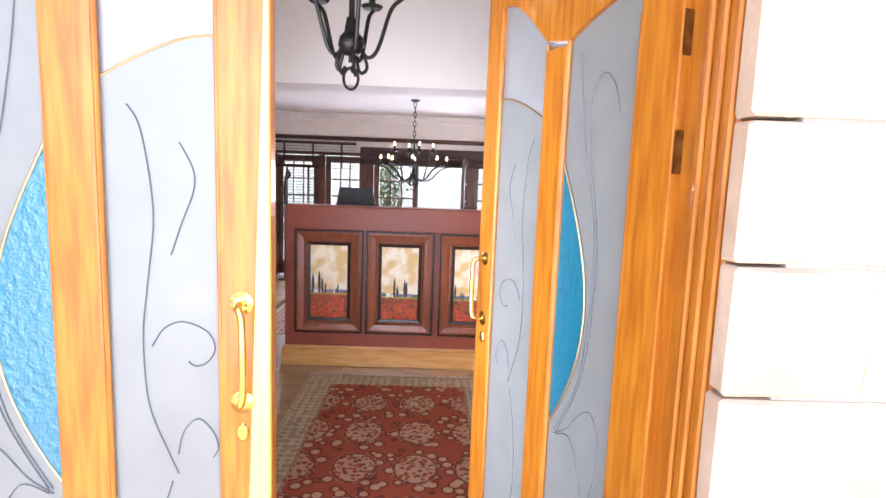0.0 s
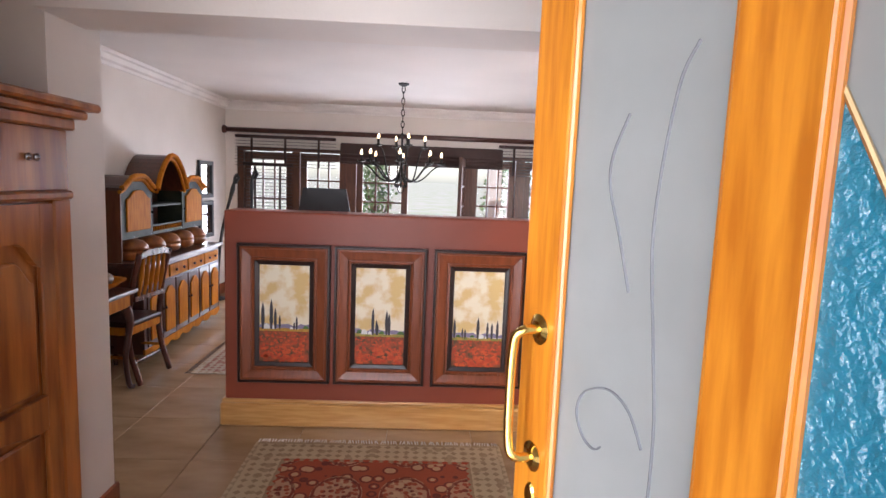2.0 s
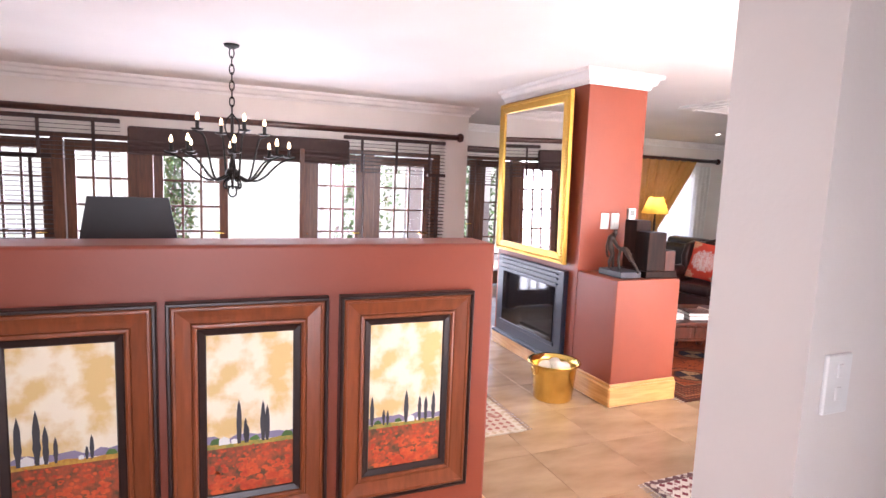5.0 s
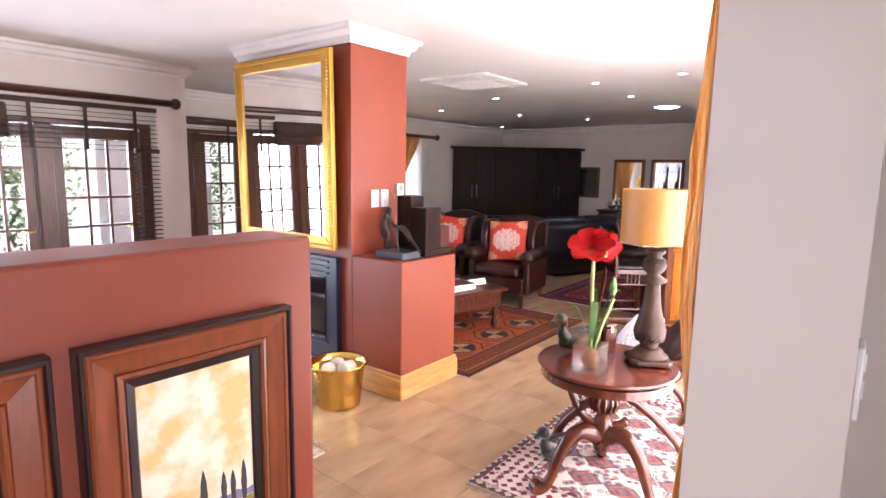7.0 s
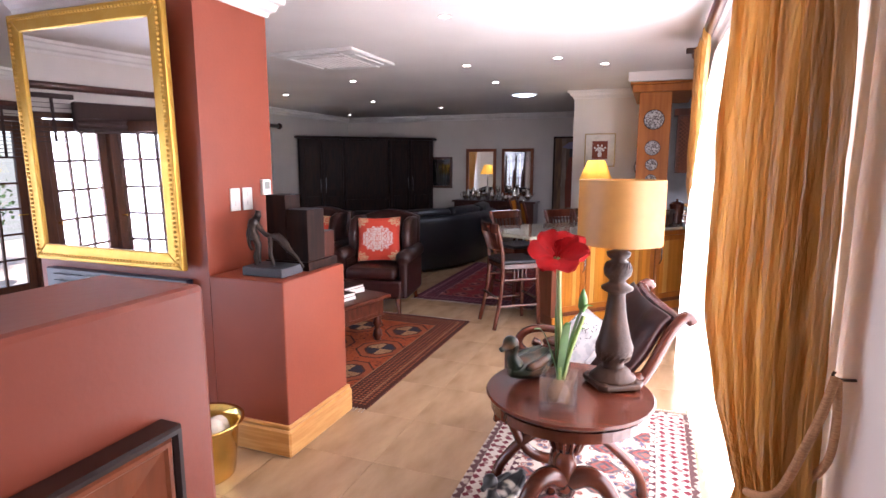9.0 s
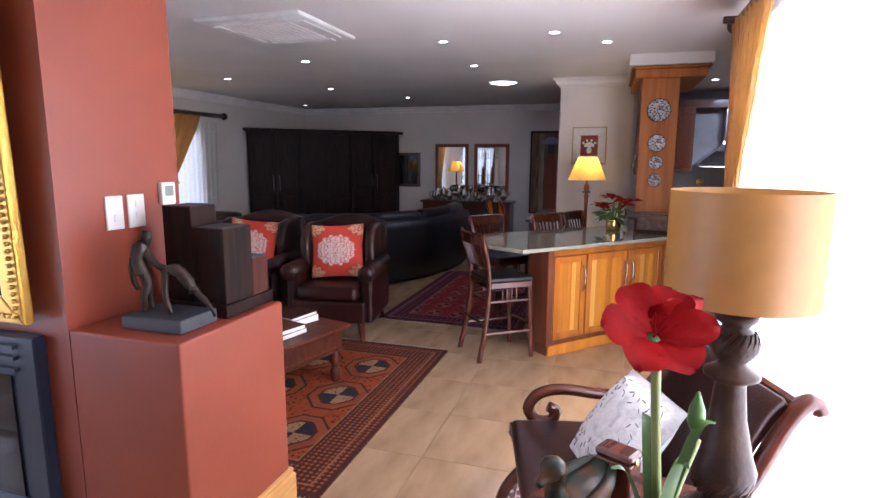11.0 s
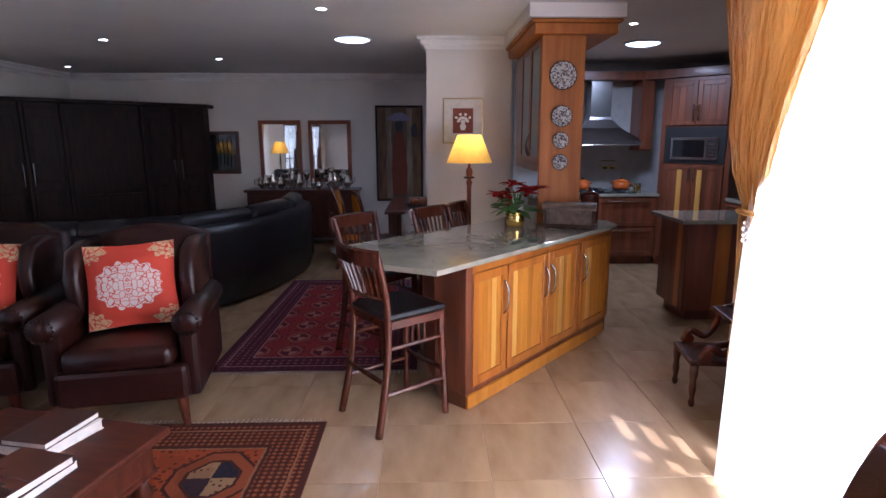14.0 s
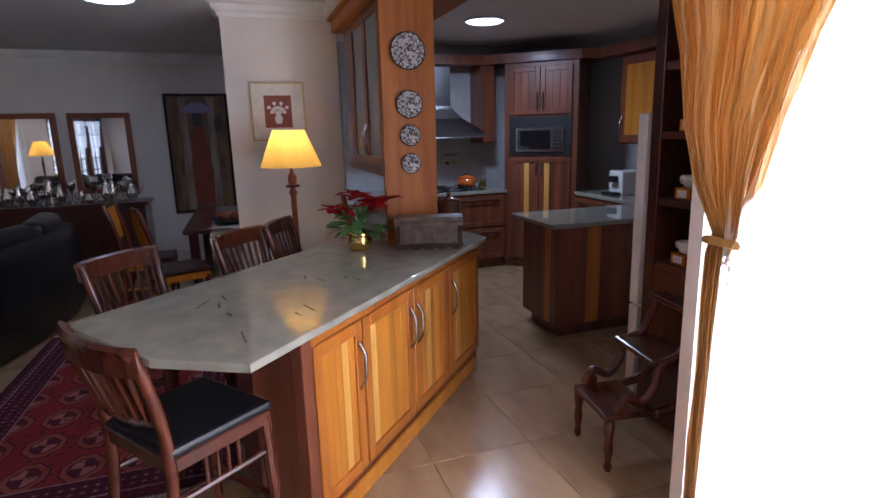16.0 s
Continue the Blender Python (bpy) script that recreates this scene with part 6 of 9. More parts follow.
# ---- window corner ----
def drape(name, rows, cols, material, label, folds, amp, parent=None):
    """A hanging cloth through given cross lines: rows of ((x0,y0),(x1,y1),z), with pleats."""
    o = thing(name, (0, 0, 0), label, "curtain") if parent is None else parent
    b = bmesh.new()
    grid = []
    n = cols
    zs = rows
    fine = []
    for i in range(len(zs) - 1):
        for k in range(8):
            t = k / 8
            t = t * t * (3 - 2 * t) if name != "sheer" else t
            a, c = zs[i], zs[i + 1]
            fine.append(tuple(a[j] + (c[j] - a[j]) * t for j in range(5)))
    fine.append(zs[-1])
    for r, (x0, y0, x1, y1, z) in enumerate(fine):
        line = []
        dx, dy = x1 - x0, y1 - y0
        ln = math.hypot(dx, dy) or 1
        nx, ny = -dy / ln, dx / ln
        for k in range(n + 1):
            t = k / n
            ph = folds * t * 2 * math.pi
            f = amp * (math.sin(ph) + 0.35 * math.sin(ph * 2.3 + z * 1.5) + 0.5 * noise.noise(Vector((t * 9, z * 1.2, amp * 50))) + 0.3 * noise.noise(Vector((t * cols * 0.35, z * 7, 3.1))))
            line.append(b.verts.new((x0 + dx * t + nx * f, y0 + dy * t + ny * f, z)))
        grid.append(line)
    for a, c in zip(grid, grid[1:]):
        for k in range(n):
            b.faces.new((a[k], a[k + 1], c[k + 1], c[k]))
    p = part("cloth", b, material, o, "", True)
    return o


curtain_pole(1.85, 5.50, 5.36, 2.40, "dark wooden curtain pole over the tall window")
drape("curtain", [(1.99, 5.31, 2.48, 5.42, 2.40), (1.99, 5.275, 2.43, 5.46, 1.7), (2.01, 5.265, 2.40, 5.46, 1.15), (2.03, 5.26, 2.35, 5.42, 0.90), (2.04, 5.26, 2.24, 5.37, 0.72), (2.00, 5.26, 2.32, 5.42, 0.40), (1.98, 5.25, 2.38, 5.44, 0.02)], 150, "curtain", "gold crushed silk curtain tied back beside the window", 8, 0.028)
drape("curtain", [(4.60, 5.37, 5.50, 5.38, 2.40), (4.90, 5.36, 5.31, 5.38, 1.78), (4.97, 5.36, 5.28, 5.38, 1.57), (5.01, 5.36, 5.22, 5.38, 1.42), (5.06, 5.34, 5.15, 5.36, 1.28), (5.08, 5.34, 5.17, 5.36, 1.22), (5.10, 5.32, 5.20, 5.33, 1.05), (5.11, 5.30, 5.22, 5.31, 0.80), (5.12, 5.29, 5.24, 5.30, 0.50), (5.12, 5.29, 5.24, 5.30, 0.02)], 150, "curtain", "gold crushed silk curtain tied back beside the sheer", 9, 0.022)
drape("sheer", [(2.09, 5.219, 5.24, 5.27, 2.36), (2.09, 5.219, 5.12, 5.36, 1.7), (2.09, 5.219, 5.10, 5.385, 1.2), (2.09, 5.219, 5.11, 5.40, 0.015)], 160, "sheer", "white sheer curtain glowing with daylight", 34, 0.012)
tb = thing("curtain_tieback", (5.105, 5.36, 1.25), "twisted gold cord tieback with tassel", "tieback")
part("cord", tube([(0.07 * math.cos(a), 0.045 * math.sin(a), 0.012 * math.sin(a)) for a in [2 * math.pi * i / 16 for i in range(17)]], 0.012, 8), "curtain", tb)
for k, (r, z) in enumerate(((0.010, -0.03), (0.013, -0.055), (0.010, -0.08), (0.012, -0.10))):
    part("bead", lathe([(0, -r), (r * 0.8, -r * 0.6), (r, 0), (r * 0.8, r * 0.6), (0, r)], 10, (-0.045, 0.05, z)), "glass", tb, "clear glass bead", True)
rp = thing("curtain_tieback", (2.02, 5.207, 1.11), "pale rope tieback from a wall hook round the curtain", "tieback")
part("hook", tube(curve_pts([(0, 0, 0), (-0.005, 0.03, 0.0), (-0.01, 0.045, 0.008), (-0.01, 0.042, 0.018)], 4), 0.0035, 8), "bronze", rp, "dark metal hook")
part("cord", tube(curve_pts([(-0.01, 0.040, 0.004), (-0.045, 0.065, -0.06), (-0.055, 0.092, -0.14), (-0.045, 0.126, -0.25), (0.0, 0.15, -0.30), (0.08, 0.17, -0.34)], 5), 0.010, 8), "cord", rp, "pale rope", True)
part("cord", tube(curve_pts([(-0.01, 0.036, 0.0), (-0.012, 0.030, -0.09), (0.0, 0.034, -0.19), (0.05, 0.06, -0.28)], 5), 0.009, 8), "cord", rp, "pale rope", True)

# tall window frame behind the sheer
fr = bmesh.new()
for k in range(5):
    x = 2.25 + 3.11 * k / 4
    add_box(fr, max(2.25, x - 0.03), min(5.36, x + 0.03), 5.03, 5.09, 0.02, 2.25, 0.003)
for k in range(7):
    z = 0.02 + 2.18 * k / 6
    add_box(fr, 2.25, 5.36, 5.035, 5.085, z, z + 0.05, 0.003)
structure(part("window_1", fr, "pine"), "tall pine framed window behind the sheer curtain", "window")


def pedestal_table():
    t = thing("pedestal_table", (2.83, 5.905, 0), "round mahogany tripod table with turned pedestal", "table")
    R, Z = 0.332, 0.66
    part("tabletop", lathe([(0, Z - 0.03), (R - 0.03, Z - 0.03), (R - 0.005, Z - 0.015), (R, Z - 0.008), (R - 0.006, Z), (0, Z)], 48), "mahog", t)
    part("apron", lathe([(R - 0.035, Z - 0.075), (R - 0.02, Z - 0.07), (R - 0.02, Z - 0.03), (R - 0.04, Z - 0.03)], 48), "mahog", t)
    part("pedestal", lathe([(0.07, Z - 0.07), (0.03, Z - 0.09), (0.035, Z - 0.11), (0.06, Z - 0.15), (0.068, Z - 0.2), (0.05, Z - 0.25), (0.03, Z - 0.27), (0.045, Z - 0.3), (0.05, Z - 0.38), (0.04, Z - 0.45), (0, Z - 0.46)][::-1], 24), "mahog", t, smooth=True)
    for k in range(14):
        a = 2 * math.pi * k / 14
        part("reed", tube([(0.066 * math.cos(a), 0.066 * math.sin(a), Z - 0.16), (0.073 * math.cos(a), 0.073 * math.sin(a), Z - 0.2), (0.056 * math.cos(a), 0.056 * math.sin(a), Z - 0.245)], 0.009, 6), "mahog", t)
    for k in range(3):
        a = radians(20 + 120 * k)
        pts = curve_pts([(r * math.cos(a), r * math.sin(a), z) for r, z in ((0.02, 0.27), (0.09, 0.31), (0.16, 0.29), (0.22, 0.20), (0.255, 0.10), (0.29, 0.04), (0.335, 0.03), (0.35, 0.045))], 4)
        lg = part("leg", tube(pts, 0.031, 10, [1.35, 1.4, 1.4, 1.4, 1.35, 1.35, 1.3, 1.25, 1.2, 1.15, 1.1, 1.05, 1, 0.95, .9, .85, .8, .8, .8, .85, .9, .95, 1, 1, 1, 1, .95, .9, .7]), "mahog", t, smooth=True)
        sc = part("scroll_foot", lathe([(0, -0.03), (0.03, -0.028), (0.032, 0.028), (0, 0.03)], 14), "mahog", lg)
        sc.matrix_basis = pose(0.335 * math.cos(a), 0.335 * math.sin(a), 0.036, 0, 0, math.degrees(a)) @ pose(0, 0, 0, 90)


pedestal_table()

lp = thing("table_lamp", (2.945, 5.745, 0.66), "carved dark wooden table lamp with gold drum shade", "lamp")
plinth = part("base", prism([(-0.098, -0.07), (-0.07, -0.098), (0.07, -0.098), (0.098, -0.07), (0.098, 0.07), (0.07, 0.098), (-0.07, 0.098), (-0.098, 0.07)], 0.010, 0.034, 'z', 0.007), "carved", lp)
plinth.matrix_basis = pose(0, 0, 0, 0, 0, 32)
for k in range(4):
    ft = part("scroll_foot", lathe([(0, -0.026), (0.016, -0.024), (0.019, 0), (0.016, 0.024), (0, 0.026)], 12), "carved", plinth, smooth=True)
    ft.matrix_basis = pose(0, 0, 0.019, 0, 0, 45 + 90 * k) @ pose(0.098, 0, 0, 90)
part("mound", lathe([(0, 0.030), (0.092, 0.032), (0.090, 0.045), (0.074, 0.054), (0.066, 0.070), (0.05, 0.082), (0, 0.084)], 32), "carved", lp, smooth=True)
part("body", lathe([(0.055, 0.065), (0.04, 0.09), (0.05, 0.11), (0.072, 0.14), (0.075, 0.17), (0.062, 0.21), (0.042, 0.30), (0.034, 0.38), (0.036, 0.39), (0.062, 0.405), (0.062, 0.415), (0.035, 0.43), (0.03, 0.44), (0.05, 0.46), (0.056, 0.485), (0.045, 0.51), (0.028, 0.525), (0.045, 0.54), (0.048, 0.555), (0.02, 0.565), (0.0, 0.565)], 28), "carved", lp, smooth=True)
for zz, rr, hh in ((0.155, 0.074, 0.04), (0.485, 0.055, 0.028)):
    for k in range(20):
        a = 2 * math.pi * k / 20
        part("flute", tube([((rr - 0.003 - 0.010 * q * q) * math.cos(a + 0.45 * q), (rr - 0.003 - 0.010 * q * q) * math.sin(a + 0.45 * q), zz + hh * q) for q in (-1, -0.5, 0, 0.5, 1)], 0.0048, 5), "carved", lp)
part("stem", tube([(0, 0, 0.56), (0, 0, 0.66)], 0.008, 8), "brass", lp)
part("shade", lathe([(0.163, 0.59), (0.163, 0.84)], 40, cap=False), "shade_gold", lp, "gold silk drum shade", True)
part("bulb_holder", lathe([(0.0, 0.64), (0.014, 0.64), (0.014, 0.68), (0.03, 0.72), (0.022, 0.76), (0, 0.77)], 12), "white_plastic", lp)

vs = thing("glass_vase", (2.66, 5.92, 0.66), "square clear glass vase holding an amaryllis bulb", "vase")
b = bmesh.new()
for a0, a1, c0, c1 in ((-0.062, 0.062, -0.062, -0.058), (-0.062, 0.062, 0.058, 0.062), (-0.062, -0.058, -0.058, 0.058), (0.058, 0.062, -0.058, 0.058)):
    add_box(b, a0, a1, c0, c1, 0.0, 0.13)
part("wall", b, "vase_glass", vs)
part("foot", box(-0.058, 0.058, -0.058, 0.058, 0.001, 0.014), "vase_glass", vs)
am = thing("amaryllis", (2.66, 5.92, 0.675), "red flowering amaryllis growing from its bulb", "flower")
part("bulb", lathe([(0, 0), (0.03, 0.008), (0.044, 0.035), (0.035, 0.06), (0.018, 0.085), (0.015, 0.09)], 16), "bulbskin", am, "brown papery bulb", True)
rb = bmesh.new()
rs = random.Random(3)
for k in range(40):
    a = rs.uniform(0, 6.28)
    add_tube(rb, [(0.02 * math.cos(a), 0.02 * math.sin(a), 0.012), (0.04 * math.cos(a + 0.5), 0.04 * math.sin(a + 0.5), rs.uniform(-0.0, 0.03))], 0.002, 4)
part("roots", rb, "bulbskin", am)
part("stem", tube(curve_pts([(0, 0, 0.08), (-0.005, 0.0, 0.22), (0.005, 0.012, 0.40), (0.02, 0.018, 0.535)], 5), 0.0095, 8), "stalk", am, smooth=True)
part("stem", tube(curve_pts([(0.01, -0.01, 0.08), (0.03, -0.035, 0.20), (0.05, -0.075, 0.33)], 5), 0.0085, 8), "stalk", am, smooth=True)
part("bud", lathe([(0.008, 0), (0.018, 0.02), (0.016, 0.05), (0.004, 0.085), (0, 0.088)], 10, (0.05, -0.07, 0.345)), "leaf", am, "closed pointed bud", True)
for k, (dx, dy, l) in enumerate(((0.06, 0.02, 0.26), (-0.05, -0.03, 0.24), (0.03, -0.07, 0.28), (-0.03, 0.06, 0.2), (0.07, -0.05, 0.18))):
    b = bmesh.new()
    cp = curve_pts([(0, 0, 0.08), (dx * 0.4, dy * 0.4, 0.08 + l * 0.5), (dx, dy, 0.08 + l), (dx * 1.5, dy * 1.5, 0.08 + l * 1.05)], 5)
    sd = Vector((-dy, dx, 0)).normalized()
    prev = None
    for i, p in enumerate(cp):
        w = 0.016 * math.sin(math.pi * (0.15 + 0.85 * i / (len(cp) - 1)) * 0.98)
        cur = (b.verts.new(p + sd * w), b.verts.new(p + Vector((0, 0, -0.004))), b.verts.new(p - sd * w))
        if prev:
            b.faces.new((prev[0], prev[1], cur[1], cur[0]))
            b.faces.new((prev[1], prev[2], cur[2], cur[1]))
        prev = cur
    part("leaf", b, "leaf", am, smooth=True)


def petal(length, width, curl, tip):
    b = bmesh.new()
    rows_ = []
    for i in range(9):
        t = i / 8
        w = width * math.sin(math.pi * min(0.06 + t * 0.94, 0.985)) ** 0.75
        rr = 0.012 + length * math.sin(t * 1.25) / math.sin(1.25)
        zz = length * 0.75 * (t - curl * t ** 2.4)
        rows_.append([b.verts.new((rr, w * s, zz + tip * abs(s) * 0.4 * w + 0.004 * math.sin(9 * t + 5 * s))) for s in (-1, -0.5, 0, 0.5, 1)])
    for a, c in zip(rows_, rows_[1:]):
        for k in range(4):
            b.faces.new((a[k], a[k + 1], c[k + 1], c[k]))
    return b


# one wide bloom that looks up and towards the hall, and a smaller one behind it
for dx, dy, dz, lean, turn, ln, wd in ((0.005, 0.025, 0.55, 38, 100, 0.10, 0.05), (0.045, -0.02, 0.54, 62, -60, 0.08, 0.038)):
    hd = pose(dx, dy, dz, 0, 0, turn) @ pose(0, 0, 0, -lean)
    for k in range(6):
        p = part("petal", petal(ln * (1.0 if k % 2 else 0.94), wd * (0.85 if k % 2 else 1.0), 0.50 + 0.05 * (k % 3), 0.5), "redflower", am, "", True)
        p.matrix_basis = hd @ pose(0, 0, 0.002 * (k % 2), 0, 0, 60 * k + 4 * math.sin(k * 2.1))
    for k in range(5):
        a = 2 * math.pi * k / 5
        st_ = part("stamen", tube(curve_pts([(0, 0, 0), (0.008 * math.cos(a), 0.008 * math.sin(a), 0.03), (0.018 * math.cos(a), 0.018 * math.sin(a), 0.055)], 4), 0.0016, 5), "redflower", am, "thin red stamen")
        st_.matrix_basis = hd
    th_ = part("flower_throat", lathe([(0.010, -0.035), (0.012, -0.02), (0.014, -0.008)], 12), "leaf", am, "green flower base", True)
    th_.matrix_basis = hd



def decoy(name, at, rz, size, material, label):
    """A carved bird: a boat-shaped body with raised tail, folded wings, and a neck with a rounded head and bill."""
    o = thing(name, at, label, "ornament", "", rz)
    b = bmesh.new()
    n, m = 18, 14
    rings = []
    for i in range(n + 1):
        t = i / n
        x = -0.15 + 0.26 * t
        w = 0.062 * math.sin(math.pi * min(1, 0.08 + 0.9 * t)) ** 0.7
        zc = 0.055 + 0.05 * max(0, 0.35 - t) ** 1.3 * 3
        h = 0.052 * math.sin(math.pi * min(1, 0.12 + 0.82 * t)) ** 0.6
        rings.append([b.verts.new((x, w * math.cos(q), max(0.002, zc + h * math.sin(q)))) for q in [2 * math.pi * k / m for k in range(m)]])
    for r0, r1 in zip(rings, rings[1:]):
        for k in range(m):
            b.faces.new((r0[k], r0[(k + 1) % m], r1[(k + 1) % m], r1[k]))
    b.faces.new(rings[0][::-1])
    b.faces.new(rings[-1])
    add_tube(b, curve_pts([(0.075, 0, 0.075), (0.095, 0, 0.115), (0.092, 0, 0.150), (0.105, 0, 0.178), (0.125, 0, 0.175), (0.150, 0, 0.166), (0.165, 0, 0.162)], 4), 0.026, 12, [1.35, 1.3, 1.2, 1.1, 1, .9, .85, .85, .9, 1.0, 1.1, 1.2, 1.25, 1.25, 1.2, 1.1, 1.0, .8, .62, .52, .48, .46, .44, .42, .38])
    for s_ in (-1, 1):
        add_tube(b, curve_pts([(-0.13, s_ * 0.025, 0.11), (-0.06, s_ * 0.052, 0.092), (0.02, s_ * 0.058, 0.078), (0.06, s_ * 0.045, 0.07)], 4), 0.020, 8, [0.3, 0.5, 0.7, 0.8, 0.9, 1, 1, 1, 0.95, 0.9, 0.8, 0.6, 0.3])
    for v in b.verts:
        v.co *= size
    part("statue", b, material, o, smooth=True)


M["duck"] = mat("painted_decoy_wood", (0.014, 0.02, 0.011), 0.35, colour2=(0.075, 0.03, 0.012), scale=7, detail=2, mix_lo=0.47, mix_hi=0.55, spec=0.3)
M["duck_pied"] = mat("pied_decoy_wood", (0.020, 0.020, 0.022), 0.4, colour2=(0.50, 0.46, 0.40), scale=8, detail=2, mix_lo=0.50, mix_hi=0.55, bump=0.3)
decoy("wooden_duck", (2.885, 6.085, 0.66), 150, 1.0, "duck", "dark painted wooden decoy duck on the round table")
bx = thing("wooden_box", (3.0, 5.985, 0.66), "small reddish brown wooden box on the table", "box", "", 62)
part("box_body", box(-0.05, 0.05, -0.035, 0.035, 0, 0.125, 0.006, 2), "mahog", bx)
part("lid", box(-0.053, 0.053, -0.038, 0.038, 0.125, 0.15, 0.012, 2), "mahog", bx)
part("clasp", box(-0.053, -0.05, -0.008, 0.008, 0.105, 0.135, 0.001), "brass", bx)
decoy("carved_duck", (2.93, 6.19, 0.012), 160, 1.0, "duck_pied", "black and white carved duck on the kilim")


def curule_chair():
    c = thing("leather_armchair", (3.515, 6.035, 0), "mahogany curved armchair with dark studded leather back", "chair", "", 14)
    c.matrix_world = c.matrix_world @ Matrix.Diagonal((1.2, 1, 0.955, 1))
    # faces +y; the back leans towards the window
    for x in (-0.30, 0.30):
        part("side_rail", tube(curve_pts([(x, 0.30, 0.43), (x, 0.05, 0.41), (x, -0.18, 0.46), (x, -0.33, 0.62), (x, -0.44, 0.86), (x, -0.50, 0.93), (x, -0.53, 0.90)], 5), 0.027, 8), "mahog", c, smooth=True)
        part("arm", tube(curve_pts([(x, -0.33, 0.63), (x, -0.22, 0.605), (x, -0.06, 0.61), (x, 0.08, 0.625), (x, 0.18, 0.60), (x, 0.222, 0.53), (x, 0.185, 0.475), (x, 0.125, 0.475), (x, 0.105, 0.52), (x, 0.135, 0.54)], 5), 0.025, 8), "mahog", c, smooth=True)
        part("arm_post", tube(curve_pts([(x, 0.16, 0.475), (x, 0.13, 0.45), (x, 0.14, 0.42)], 4), 0.022, 8), "mahog", c, smooth=True)
        part("leg", tube(curve_pts([(x, 0.28, 0.42), (x, 0.20, 0.24), (x, 0.10, 0.18), (x, 0.0, 0.20), (x, -0.05, 0.24)], 5), 0.026, 8), "mahog", c, smooth=True)
        for y0, y1 in ((0.34, 0.05), (-0.36, -0.05)):
            part("leg", tube(curve_pts([(x, y1 * 0.3, 0.40), (x, y1 + 0.12 * (1 if y0 > 0 else -1), 0.30), (x, y0 * 0.9, 0.14), (x, y0, 0.0)], 5), 0.026, 8), "mahog", c, smooth=True)
    b = bmesh.new()
    prof = curve_pts([(0, -0.14, 0.46), (0, -0.26, 0.58), (0, -0.36, 0.72), (0, -0.43, 0.86), (0, -0.47, 0.90)], 4)
    lines = [[b.verts.new((x, p.y + 0.03 * (1 - (x / 0.275) ** 2) + off, p.z)) for x in (-0.29, -0.15, 0, 0.15, 0.29)] for off in (0.02,) for p in prof]
    for a, d in zip(lines, lines[1:]):
        for k in range(4):
            b.faces.new((a[k], a[k + 1], d[k + 1], d[k]))
    back = part("backrest", b, "leather_brown", c, "dark brown leather back", True)
    sd = back.modifiers.new("thickness", 'SOLIDIFY')
    sd.thickness = 0.045
    part("seat", box(-0.28, 0.28, -0.16, 0.30, 0.43, 0.50, 0.03, 3), "leather_brown", c, "dark brown leather seat", True)
    part("crest_rail", tube([(-0.31, -0.478, 0.908), (-0.15, -0.455, 0.912), (0, -0.447, 0.913), (0.15, -0.455, 0.912), (0.31, -0.478, 0.908)], 0.026, 10), "mahog", c)
    st = bmesh.new()
    for k in range(26):
        t = k / 25
        p = prof[min(int(t * (len(prof) - 1)), len(prof) - 1)]
        for x in (-0.25, 0.25):
            add_lathe(st, [(0, 0.004), (0.005, 0.001), (0, -0.002)], 6, (x, p.y + 0.048, p.z))
    part("studs", st, "paper", back)
    cu = thing("white_cushion", (3.50, 5.83, 0.66), "white embroidered cushion leaning in the armchair", "cushion")
    cb = bmesh.new()
    bmesh.ops.create_grid(cb, x_segments=10, y_segments=10, size=0.19)
    top_ = [v for v in cb.verts]
    dup = bmesh.ops.duplicate(cb, geom=cb.verts[:] + cb.edges[:] + cb.faces[:])
    low_ = [g for g in dup["geom"] if isinstance(g, bmesh.types.BMVert)]
    for vv, s in ((top_, 1), (low_, -1)):
        for v in vv:
            q = (1 - (v.co.x / 0.19) ** 2) * (1 - (v.co.y / 0.19) ** 2)
            v.co.z = s * 0.075 * max(q, 0) ** 0.45
    bmesh.ops.remove_doubles(cb, verts=cb.verts, dist=0.001)
    cover = part("cover", cb, "whitecushion", cu, "", True)
    rs_ = random.Random(8)
    for e in range(4):
        for k in range(17):
            u, w = -0.155 + 0.31 * k / 16, 0.118 + 0.022 * math.sin(k * 1.9) + rs_.uniform(-0.008, 0.008)
            a_ = rs_.uniform(-0.9, 0.9) + (0.7 if k % 2 else -0.7)
            pts = []
            for q in (-0.009, 0.0, 0.009):
                x_, y_ = u + q * math.cos(a_), w + q * math.sin(a_)
                hgt = 0.075 * max((1 - (x_ / 0.19) ** 2) * (1 - (y_ / 0.19) ** 2), 0) ** 0.45
                for _ in range(e):
                    x_, y_ = -y_, x_
                pts.append((x_, y_, hgt))
            part("sprig", tube(pts, 0.0018, 4), "slate", cover)
    cu.matrix_world = pose(3.44, 5.96, 0.64, 0, 0, 24) @ pose(0, 0, 0, -52)


curule_chair()


# ---- living room ----
def pillow(name, size, thick, material, n=10):
    b = bmesh.new()
    bmesh.ops.create_grid(b, x_segments=n, y_segments=n, size=size)
    up = b.verts[:]
    dup = bmesh.ops.duplicate(b, geom=b.verts[:] + b.edges[:] + b.faces[:])
    dn = [g for g in dup["geom"] if isinstance(g, bmesh.types.BMVert)]
    for vv, s in ((up, 1), (dn, -1)):
        for v in vv:
            q = (1 - (v.co.x / size) ** 2) * (1 - (v.co.y / size) ** 2)
            v.co.z = s * thick * max(q, 0) ** 0.45
            k = 1 - 0.07 * (1 - min(abs(v.co.x), abs(v.co.y)) / size)
            v.co.x *= k
            v.co.y *= k
    bmesh.ops.remove_doubles(b, verts=b.verts, dist=0.001)
    return b


